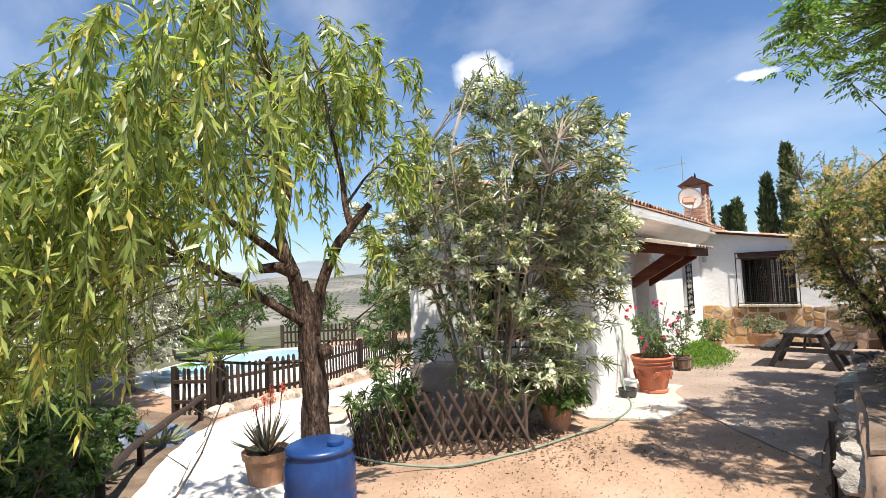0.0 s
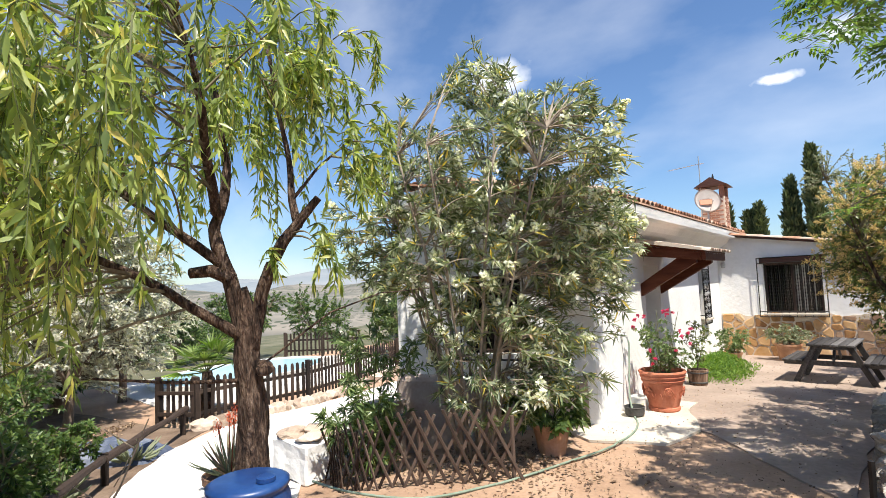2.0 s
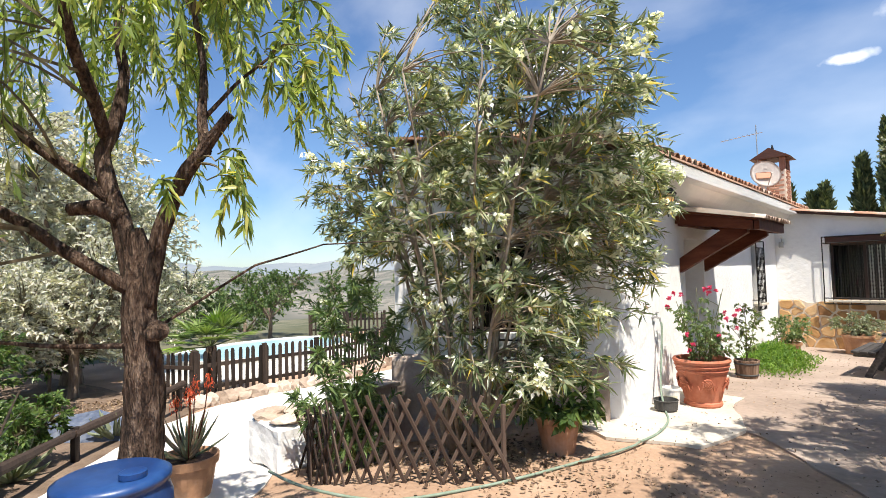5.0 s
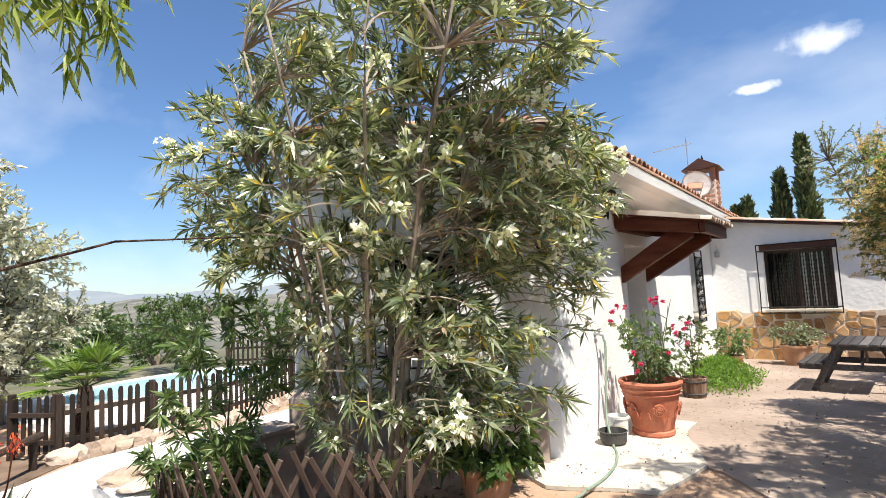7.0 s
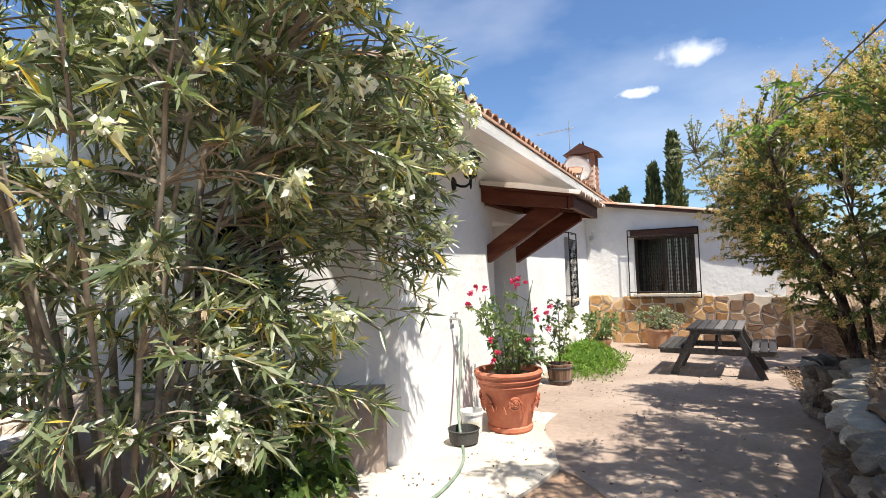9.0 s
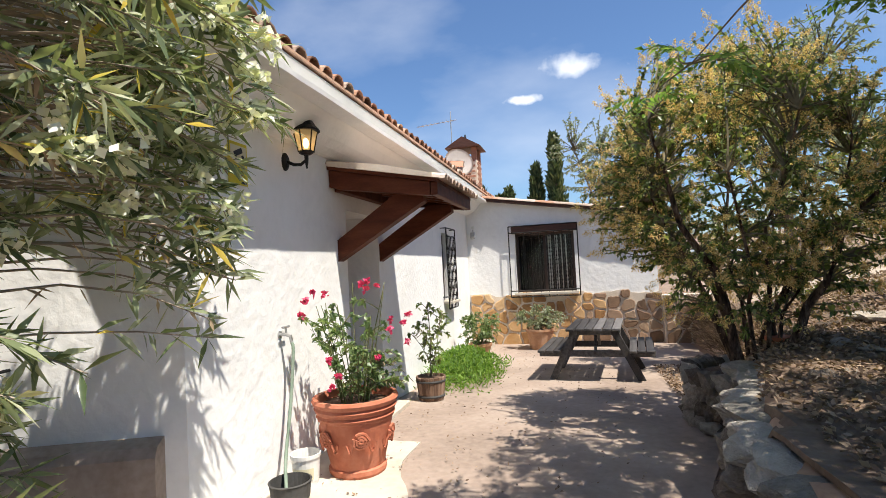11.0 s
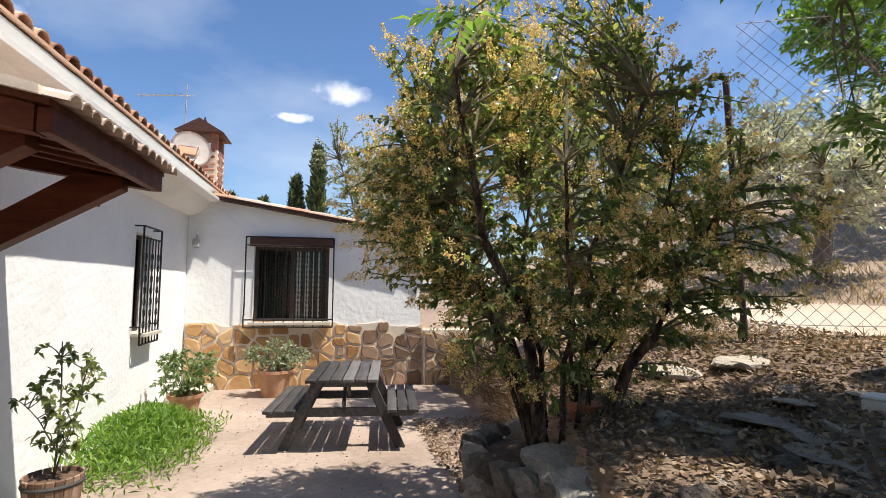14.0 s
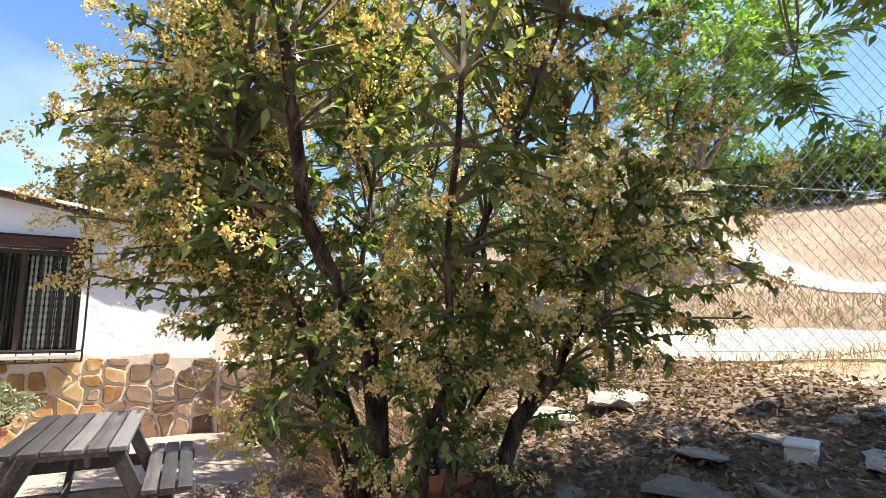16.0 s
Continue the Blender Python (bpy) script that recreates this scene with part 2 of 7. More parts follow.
L_OLIVE = leaf_mat("olive_leaves", [(0.0, (0.30, 0.30, 0.25)), (0.5, (0.47, 0.46, 0.40)), (1.0, (0.68, 0.65, 0.58))], 0.5, 0.25)
L_SHRUB = leaf_mat("shrub_leaves", [(0.0, (0.032, 0.067, 0.019)), (0.6, (0.080, 0.136, 0.035)), (1.0, (0.176, 0.240, 0.064))], 0.45, 0.3)
L_CYP = leaf_mat("cypress_leaves", [(0.0, (0.03, 0.05, 0.02)), (0.6, (0.085, 0.12, 0.045)), (1.0, (0.20, 0.23, 0.09))], 0.7, 0.1)
L_BRIGHT = leaf_mat("herb_leaves", [(0.0, (0.07, 0.14, 0.02)), (0.6, (0.13, 0.23, 0.035)), (1.0, (0.22, 0.33, 0.06))], 0.5, 0.4)
L_ROSE = leaf_mat("rose_leaves", [(0.0, (0.07, 0.12, 0.045)), (0.6, (0.155, 0.22, 0.09)), (1.0, (0.29, 0.34, 0.17))], 0.4, 0.3)
L_SAGE = leaf_mat("grey_leaves", [(0.0, (0.14, 0.17, 0.10)), (0.6, (0.24, 0.27, 0.18)), (1.0, (0.38, 0.40, 0.30))], 0.7, 0.25)
L_WHITE = leaf_mat("white_petals", [(0.0, (0.62, 0.62, 0.56)), (1.0, (0.80, 0.80, 0.76))], 0.6, 0.3)
L_PINK = leaf_mat("rose_petals", [(0.0, (0.44, 0.015, 0.08)), (1.0, (0.64, 0.07, 0.19))], 0.5, 0.25)
L_RED = leaf_mat("aloe_flowers", [(0.0, (0.52, 0.05, 0.02)), (1.0, (0.70, 0.15, 0.06))], 0.6, 0.2)
L_DRY = leaf_mat("dry_leaves", [(0.0, (0.09, 0.055, 0.035)), (0.5, (0.20, 0.13, 0.085)), (1.0, (0.38, 0.28, 0.19))], 0.9, 0.1)
L_STRAW = leaf_mat("dry_grass", [(0.0, (0.22, 0.155, 0.10)), (1.0, (0.44, 0.34, 0.235))], 0.9, 0.2)
M_BLUE = surface("blue_plastic", [(0.006, 0.025, 0.10), (0.010, 0.042, 0.16), (0.025, 0.08, 0.23)], 0.38, 0, 3, 25, 0.1, 0.003, spec=0.5)
M_WHITEPL = surface("white_plastic", [(0.58, 0.57, 0.54), (0.70, 0.69, 0.66), (0.75, 0.74, 0.72)], 0.45, 0, 4, 25, 0.05, 0.002, spec=0.5)
M_RUBBER = surface("grey_rubber", [(0.035, 0.035, 0.034), (0.06, 0.058, 0.055), (0.10, 0.095, 0.09)], 0.7, 0, 6, 40, 0.2, 0.003)
M_HOSE = surface("green_hose", [(0.12, 0.17, 0.13), (0.20, 0.26, 0.20), (0.28, 0.33, 0.27)], 0.6, 0, 8, 50, 0.1, 0.002)
M_STEEL = surface("grey_metal", [(0.30, 0.30, 0.29), (0.45, 0.45, 0.44), (0.55, 0.55, 0.54)], 0.45, 0.7, 8, 60, 0.1, 0.002)
M_WIRE = surface("galvanised_wire", [(0.20, 0.18, 0.16), (0.30, 0.28, 0.25), (0.38, 0.36, 0.33)], 0.6, 0.4, 8, 60, 0.0, 0.002)
M_YELLOW = surface("yellow_sign", [(0.52, 0.40, 0.012), (0.60, 0.48, 0.02), (0.64, 0.52, 0.05)], 0.5, 0, 3, 30, 0.0)
M_BLACK = plain("black_paint", (0.012, 0.012, 0.013), 0.5)
M_CREAM = plain("cream_paint", (0.62, 0.58, 0.40), 0.6)
M_DISH = surface("dish_paint", [(0.52, 0.47, 0.43), (0.64, 0.60, 0.56), (0.70, 0.67, 0.64)], 0.5, 0, 3, 25, 0.1, 0.002)
M_DISHMARK = plain("dish_mark", (0.50, 0.24, 0.14), 0.6)
# near-black paint standing in for the shade of unlit rooms
M_ROOMSHADE = plain("room_shade", (0.02, 0.018, 0.016), 0.9)
M_BEAD_D = surface("dark_bead_curtain", [(0.012, 0.011, 0.010), (0.025, 0.023, 0.02), (0.05, 0.047, 0.042)], 0.6, 0, 12, 60, 0.2, 0.003)
M_BEAD_L = surface("pale_bead_curtain", [(0.28, 0.27, 0.25), (0.42, 0.41, 0.38), (0.52, 0.50, 0.47)], 0.6, 0, 12, 60, 0.2, 0.003)
M_SHUTTER = surface("brown_shutter_box", [(0.045, 0.018, 0.012), (0.08, 0.034, 0.022), (0.12, 0.055, 0.038)], 0.5, 0, 4, 40, 0.2, 0.003, stretch=(1, 8, 8))
M_FRAME = surface("brown_window_frame", [(0.03, 0.018, 0.014), (0.05, 0.03, 0.024), (0.075, 0.048, 0.038)], 0.45, 0, 6, 40, 0.1, 0.002)
M_DOOR = surface("dark_door", [(0.025, 0.014, 0.010), (0.05, 0.028, 0.018), (0.08, 0.045, 0.03)], 0.5, 0, 4, 40, 0.2, 0.003, stretch=(6, 6, 1))
M_BARRELWOOD = surface("old_barrel_wood", [(0.12, 0.07, 0.045), (0.22, 0.14, 0.095), (0.32, 0.22, 0.16)], 0.85, 0, 5, 40, 0.4, 0.006, "object", (5, 5, 1))
M_HILL = surface("dry_hillside", [(0.14, 0.10, 0.07), (0.26, 0.19, 0.14), (0.38, 0.29, 0.22)], 0.95, 0, 0.5, 5, 0.6, 0.06)
M_TRACK = surface("pale_track", [(0.34, 0.27, 0.20), (0.45, 0.37, 0.29), (0.53, 0.45, 0.365)], 0.95, 0, 0.6, 10, 0.4, 0.02)
M_TARP = surface("grey_blue_tarp", [(0.03, 0.04, 0.07), (0.08, 0.10, 0.15), (0.24, 0.26, 0.30)], 0.6, 0, 2, 15, 0.4, 0.02)


def glass_mat():
    m, n, l, b = base_mat("window_glass", 0.03)
    n.remove(b)
    clear, gloss = n.new("ShaderNodeBsdfTransparent"), n.new("ShaderNodeBsdfGlossy")
    clear.inputs["Color"].default_value = (0.92, 0.95, 0.94, 1)
    gloss.inputs["Roughness"].default_value = 0.03
    fr = n.new("ShaderNodeFresnel")
    fr.inputs["IOR"].default_value = 1.45
    mx = n.new("ShaderNodeMixShader")
    l.new(fr.outputs[0], mx.inputs["Fac"])
    l.new(clear.outputs[0], mx.inputs[1])
    l.new(gloss.outputs[0], mx.inputs[2])
    l.new(mx.outputs[0], n["Material Output"].inputs["Surface"])
    return m


M_GLASS = glass_mat()


def water_mat():
    m, n, l, b = base_mat("pool_water", 0.06)
    b.inputs["Base Color"].default_value = (0.42, 0.66, 0.74, 1)
    b.inputs["Specular IOR Level"].default_value = 0.5
    z = n.new("ShaderNodeTexNoise")
    z.inputs["Scale"].default_value = 5
    bp = n.new("ShaderNodeBump")
    bp.inputs["Strength"].default_value, bp.inputs["Distance"].default_value = 0.25, 0.03
    l.new(z.outputs["Fac"], bp.inputs["Height"])
    l.new(bp.outputs["Normal"], b.inputs["Normal"])
    return m


M_WATER = water_mat()


def amber_mat():
    m, n, l, b = base_mat("lit_lamp_glass", 0.15)
    b.inputs["Base Color"].default_value = (0.80, 0.66, 0.42, 1)
    b.inputs["Emission Color"].default_value = (1.0, 0.70, 0.32, 1)
    b.inputs["Emission Strength"].default_value = 0.18
    clear = n.new("ShaderNodeBsdfTransparent")
    clear.inputs["Color"].default_value = (0.95, 0.86, 0.68, 1)
    mx = n.new("ShaderNodeMixShader")
    mx.inputs["Fac"].default_value = 0.62
    l.new(b.outputs[0], mx.inputs[1])
    l.new(clear.outputs[0], mx.inputs[2])
    l.new(mx.outputs[0], n["Material Output"].inputs["Surface"])
    return m


M_AMBER = amber_mat()
M_BULB = plain("lit_bulb", (1, 0.8, 0.5))
M_BULB.node_tree.nodes["Principled BSDF"].inputs["Emission Color"].default_value = (1.0, 0.72, 0.35, 1)
M_BULB.node_tree.nodes["Principled BSDF"].inputs["Emission Strength"].default_value = 6.0


def far_mat():
    """Far hills: dry fields, rows of olive trees as dots, haze-blue by distance comes from the paint of the land."""
    m, n, l, b = base_mat("far_hills", 1.0)
    t = n.new("ShaderNodeTexCoord")
    big = n.new("ShaderNodeTexNoise")
    big.inputs["Scale"].default_value, big.inputs["Detail"].default_value = 0.012, 5
    l.new(t.outputs["Object"], big.inputs["Vector"])
    r = n.new("ShaderNodeValToRGB")
    e = r.color_ramp.elements
    e.new(0.5), e.new(0.6)
    for i, (p, c) in enumerate(((0.35, (0.075, 0.085, 0.065)), (0.47, (0.14, 0.135, 0.115)), (0.56, (0.24, 0.215, 0.18)), (0.66, (0.10, 0.11, 0.09)))):
        e[i].position, e[i].color = p, (*c, 1)
    l.new(big.outputs["Fac"], r.inputs["Fac"])
    v = n.new("ShaderNodeTexVoronoi")
    v.inputs["Scale"].default_value, v.inputs["Randomness"].default_value = 0.16, 0.25
    l.new(t.outputs["Object"], v.inputs["Vector"])
    d = n.new("ShaderNodeMath")
    d.operation = "LESS_THAN"
    l.new(v.outputs["Distance"], d.inputs[0])
    d.inputs[1].default_value = 0.33
    mx = n.new("ShaderNodeMix")
    mx.data_type = "RGBA"
    l.new(d.outputs[0], mx.inputs["Factor"])
    l.new(r.outputs["Color"], mx.inputs[6])
    mx.inputs[7].default_value = (0.06, 0.072, 0.05, 1)
    l.new(mx.outputs[2], b.inputs["Base Color"])
    return m


M_FAR = far_mat()
# aerial haze is put into the mountain colour as pale blue-grey
M_HAZEHILL = surface("haze_tinted_mountain", [(0.15, 0.18, 0.21), (0.20, 0.23, 0.25), (0.26, 0.27, 0.28)], 1.0, 0, 0.004, 0.05, 0)


# ---- mesh helpers ----
rng = np.random.default_rng(7)


def thing(name, label, category, at=(0, 0, 0), group="", kind="", rz=0):
    ob = new(name)
    ob.matrix_world = pose(*at, 0, 0, rz)
    ob.empty_display_size = 0.1
    return tagged(ob, label, category, group, kind)


def part(name, bm, material, parent=None, label="", smooth=False):
    me = bpy.data.meshes.new(name)
    if smooth:
        for f in bm.faces:
            f.smooth = True
    bm.normal_update()
    bm.to_mesh(me)
    bm.free()
    me.materials.append(material)
    ob = new(name, me)
    if parent is not None:
        ob.parent = parent
    return tagged(ob, label) if label else ob


def shared(name, me, parent, m, label=""):
    """One more object on a mesh that is there already."""
    ob = new(name, me)
    ob.parent = parent
    ob.matrix_local = m
    return tagged(ob, label) if label else ob


def mesh_of(name, bm, material, smooth=False):
    if smooth:
        for f in bm.faces:
            f.smooth = True
    me = bpy.data.meshes.new(name)
    bm.normal_update()
    bm.to_mesh(me)
    bm.free()
    me.materials.append(material)
    return me


def raw_mesh(name, verts, faces, material, parent=None, label="", smooth=False):
    me = bpy.data.meshes.new(name)
    me.from_pydata(verts, [], faces)
    me.materials.append(material)
    if smooth:
        me.shade_smooth()
    ob = new(name, me)
    if parent is not None:
        ob.parent = parent
    return tagged(ob, label) if label else ob


def box(bm, c, s, m=None, bevel=0.0):
    r = bmesh.ops.create_cube(bm, size=1)
    vs = r["verts"]
    bmesh.ops.scale(bm, vec=s, verts=vs)
    if bevel:
        es = list({e for v in vs for e in v.link_edges})
        vs = list({v for f in bmesh.ops.bevel(bm, geom=es, offset=bevel, segments=1, affect="EDGES")["faces"] for v in f.verts} | {v for v in vs if v.is_valid})
    if m is not None:
        bmesh.ops.transform(bm, matrix=m, verts=vs)
    bmesh.ops.translate(bm, vec=c, verts=vs)
    return vs


def boxed(s, bevel=0.0):
    bm = bmesh.new()
    box(bm, (0, 0, 0), s, None, bevel)
    return bm


def beam(bm, p, q, w, h, bevel=0.004):
    """A squared timber from p to q, w wide and h high."""
    p, q = Vector(p), Vector(q)
    d = q - p
    up = Vector((0, 0, 1)) if abs(d.normalized().z) < 0.95 else Vector((0, 1, 0))
    y = d.normalized()
    x = y.cross(up).normalized()
    z = x.cross(y)
    m = Matrix((x, y, z)).transposed().to_4x4()
    return box(bm, (p + q) / 2, (w, d.length, h), m, bevel)


def tube(bm, pts, radii, seg=6, cap=True):
    pts = [Vector(p) for p in pts]
    rings = []
    for i, p in enumerate(pts):
        d = (pts[min(i + 1, len(pts) - 1)] - pts[max(i - 1, 0)]).normalized()
        up = Vector((0, 0, 1)) if abs(d.z) < 0.9 else Vector((1, 0, 0))
        x = d.cross(up).normalized()
        y = d.cross(x)
        r = radii[i] if hasattr(radii, "__len__") else radii
        rings.append([bm.verts.new(p + x * (r * math.cos(a)) + y * (r * math.sin(a))) for a in (2 * math.pi * k / seg for k in range(seg))])
    for a, b in zip(rings, rings[1:]):
        for k in range(seg):
            bm.faces.new((a[k], a[(k + 1) % seg], b[(k + 1) % seg], b[k]))
    if cap:
        bm.faces.new(rings[0][::-1])
        bm.faces.new(rings[-1])


def lathe(bm, profile, seg=28, c=(0, 0, 0)):
    rings = []
    for r, z in profile:
        rings.append([bm.verts.new((c[0] + r * math.cos(a), c[1] + r * math.sin(a), c[2] + z)) for a in (2 * math.pi * k / seg for k in range(seg))])
    for a, b in zip(rings, rings[1:]):
        for k in range(seg):
            bm.faces.new((a[k], a[(k + 1) % seg], b[(k + 1) % seg], b[k]))
    bm.faces.new(rings[0][::-1])
    bm.faces.new(rings[-1])


def prism(bm, poly, lo, hi, axis):
    """A flat polygon pulled from lo to hi along an axis; poly holds the two other coordinates in order."""
    def at(p, v):
        return {"x": (v, p[0], p[1]), "y": (p[0], v, p[1]), "z": (p[0], p[1], v)}[axis]
    a = [bm.verts.new(at(p, lo)) for p in poly]
    b = [bm.verts.new(at(p, hi)) for p in poly]
    bm.faces.new(a), bm.faces.new(b[::-1])
    for i in range(len(poly)):
        j = (i + 1) % len(poly)
        bm.faces.new((a[i], b[i], b[j], a[j]))
    bmesh.ops.recalc_face_normals(bm, faces=bm.faces[:])


def rock_mesh(name, material, seed, size=(1, 1, 1), sub=2, rough=0.35):
    bm = bmesh.new()
    bmesh.ops.create_icosphere(bm, subdivisions=sub, radius=0.5)
    for v in bm.verts:
        n = noise.noise(v.co * 2.3 + Vector((seed * 7.1, seed, 3))) * rough
        c = v.co.normalized()
        k = 0.5 / max(abs(c.x), abs(c.y), abs(c.z))
        v.co = c * (0.55 * k + 0.45 * 0.5) * (1 + n)
        v.co = Vector((v.co.x * size[0], v.co.y * size[1], v.co.z * size[2]))
    return mesh_of(name, bm, material)


# ---- foliage helpers ----
def leaf_arrays(pos, dirs, length, width, roll=None, droop=0.15):
    """Blades with a folded middle: arrays of vertices and faces for many leaves."""
    pos, dirs = np.asarray(pos, float), np.asarray(dirs, float)
    n = len(pos)
    dirs = dirs / np.maximum(np.linalg.norm(dirs, axis=1, keepdims=True), 1e-6)
    ref = rng.normal(size=(n, 3)) if roll is None else np.tile(np.array([0, 0, 1.0]), (n, 1)) + rng.normal(size=(n, 3)) * roll
    side = np.cross(dirs, ref)
    side /= np.maximum(np.linalg.norm(side, axis=1, keepdims=True), 1e-6)
    nor = np.cross(side, dirs)
    ln = (length * rng.uniform(0.7, 1.25, n))[:, None]
    wd = (width * rng.uniform(0.75, 1.2, n))[:, None]
    down = np.array([0, 0, -1.0])
    v = np.empty((n, 6, 3))
    v[:, 0] = pos
    v[:, 1] = pos + dirs * ln * 0.42 + side * wd * 0.5 + nor * wd * 0.12
    v[:, 2] = pos + dirs * ln * 0.42 - side * wd * 0.5 + nor * wd * 0.12
    v[:, 3] = pos + dirs * ln * 0.45 + down * ln * droop * 0.2
    v[:, 4] = pos + dirs * ln + down * ln * droop
    v[:, 5] = v[:, 4]
    v = v[:, :5].reshape(-1, 3)
    k = (np.arange(n) * 5)[:, None]
    f = np.concatenate([k + np.array([0, 3, 1]), k + np.array([0, 2, 3]), k + np.array([1, 3, 4]), k + np.array([3, 2, 4])], axis=0)
    return v, f


def leaf_mesh(name, arrays, material, parent, label=""):
    vs, fs, o = [], [], 0
    for v, f in arrays:
        vs.append(v)
        fs.append(f + o)
        o += len(v)
    v, f = np.concatenate(vs), np.concatenate(fs)
    me = bpy.data.meshes.new(name)
    me.vertices.add(len(v))
    me.vertices.foreach_set("co", v.astype(np.float32).ravel())
    me.loops.add(f.size)
    me.loops.foreach_set("vertex_index", f.astype(np.int32).ravel())
    me.polygons.add(len(f))
    me.polygons.foreach_set("loop_start", (np.arange(len(f)) * 3).astype(np.int32))
    me.update(calc_edges=True)
    me.validate()
    me.materials.append(material)
    ob = new(name, me)
    ob.parent = parent
    return tagged(ob, label) if label else ob


def bez(p, a, q, n=6):
    p, a, q = Vector(p), Vector(a), Vector(q)
    return [p * (1 - t) ** 2 + a * (2 * t * (1 - t)) + q * t * t for t in (i / (n - 1) for i in range(n))]


def in_blob(c, r):
    while True:
        p = rng.uniform(-1, 1, 3)
        if 0.15 < np.dot(p, p) < 1:
            return np.array(c) + p * np.array(r)


# ---- ground ----
def smooth(a, b, x):
    t = min(1.0, max(0.0, (x - a) / (b - a)))
    return t * t * (3 - 2 * t)


def bank_edge(y):
    return 2.85 + 0.55 * smooth(-0.3, 2.4, y) + 0.75 * smooth(2.3, 3.6, y) + 0.9 * smooth(-3.4, -5.0, y)


HILL = ([0, 3.4, 4.2, 7.5, 11, 12.5, 21, 28, 50, 3000], [0.6, 0.8, 1.06, 1.4, 1.98, 2.26, 5.3, 6.6, 6.5, 6.5])


def ground_z(x, y):
    z = 0.0
    if x < -0.4:
        z -= 0.45 * smooth(-0.4, -2.7, x) + 0.14 * smooth(-3.0, -8.0, x)
    if x < -21:
        z -= (-21 - x) * 0.30 if x > -65 else 13.2 + (-65 - x) * 0.05
    if y < -4.0:
        z += 0.10 * (-4.0 - max(y, -12)) * smooth(-1.0, 1.8, x)
    e = bank_edge(y)
    if x > -0.5:
        z -= 0.10 * smooth(2.0, 5.5, y)
    if x > e:
        r = math.hypot(x - 2.4, y - 0.2)
        low = 0.52 + 0.17 * min(x - e, 1.7)
        up = np.interp(r, *HILL)
        up = low + (up - low) * smooth(-6.0, -1.0, y) * smooth(12, 42, math.degrees(math.atan2(x - 2.4, y - 0.2)))
        z += smooth(e, e + 0.12, x) * max(low, up)
    if y > 13 and x <= e:
        z += 0.10 * (min(y, 60) - 13)
    z += 0.015 * noise.noise(Vector((x * 1.7, y * 1.7, 0))) + (0.05 * noise.noise(Vector((x * 0.8, y * 0.8, 4))) if x > e + 0.2 else 0)
    return z


def axis(fine_lo, fine_hi, step, far):
    v = [fine_lo]
    while v[-1] < fine_hi:
        v.append(v[-1] + step)
    s = step
    a, b = v[-1], v[0]
    hi, lo = [], []
    while a < far:
        s *= 1.35
        a += s
        hi.append(a)
    s = step
    while b > -far:
        s *= 1.35
        b -= s
        lo.append(b)
    return lo[::-1] + v + hi


xs, ys = axis(-10, 9, 0.12, 3000), axis(-9, 10, 0.16, 3000)
gv = [(x, y, ground_z(x, y)) for y in ys for x in xs]
gf = [(j * len(xs) + i, j * len(xs) + i + 1, (j + 1) * len(xs) + i + 1, (j + 1) * len(xs) + i) for j in range(len(ys) - 1) for i in range(len(xs) - 1)]
ground = raw_mesh("ground", gv, gf, M_EARTH, smooth=True)
ground.data.materials.append(M_FIELD)
ground.data.materials.append(M_HILL)
for f in ground.data.polygons:              # scrubby fields below the pool, dry hill above the track
    if f.center.x < -14.2 or (f.center.x < -5 and f.center.y > 13):
        f.material_index = 1
    elif math.hypot(f.center.x - 2.4, f.center.y - 0.2) > 7.4 and f.center.x > 4.5:
        f.material_index = 2
tagged(ground, "reddish dry earth ground with scattered grit", "ground", kind="structure")


def sheet(name, poly, material, lift, label, category, step=0.15):
    """A thin layer that follows the ground inside a polygon, with a real edge."""
    bm = bmesh.new()
    top = [bm.verts.new((x, y, 0)) for x, y in poly]
    bm.faces.new(top)
    lo = [min(p[i] for p in poly) for i in (0, 1)]
    hi = [max(p[i] for p in poly) for i in (0, 1)]
    for i in (0, 1):
        k = lo[i] + step
        while k < hi[i]:
            co, no = [0, 0, 0], [0, 0, 0]
            co[i], no[i] = k, 1
            bmesh.ops.bisect_plane(bm, geom=bm.verts[:] + bm.edges[:] + bm.faces[:], plane_co=co, plane_no=no)
            k += step
    for v in bm.verts:
        v.co.z = ground_z(v.co.x, v.co.y) + lift
    r = bmesh.ops.extrude_face_region(bm, geom=bm.faces[:])
    for v in [g for g in r["geom"] if isinstance(g, bmesh.types.BMVert)]:
        v.co.z += 0.03
    bmesh.ops.translate(bm, vec=(0, 0, -0.03), verts=bm.verts[:])
    bmesh.ops.recalc_face_normals(bm, faces=bm.faces[:])
    return tagged(part(name, bm, material), label, category, kind="structure")


def wobble(pts, amp=0.07, n=5):
    out = []
    for a, b in zip(pts, pts[1:] + pts[:1]):
        for k in range(n):
            t = k / n
            p = Vector(a).lerp(Vector(b), t)
            out.append((p.x + amp * noise.noise(Vector((p.x * 2, p.y * 2, 1))), p.y + amp * noise.noise(Vector((p.x * 2, p.y * 2, 9)))))
    return out


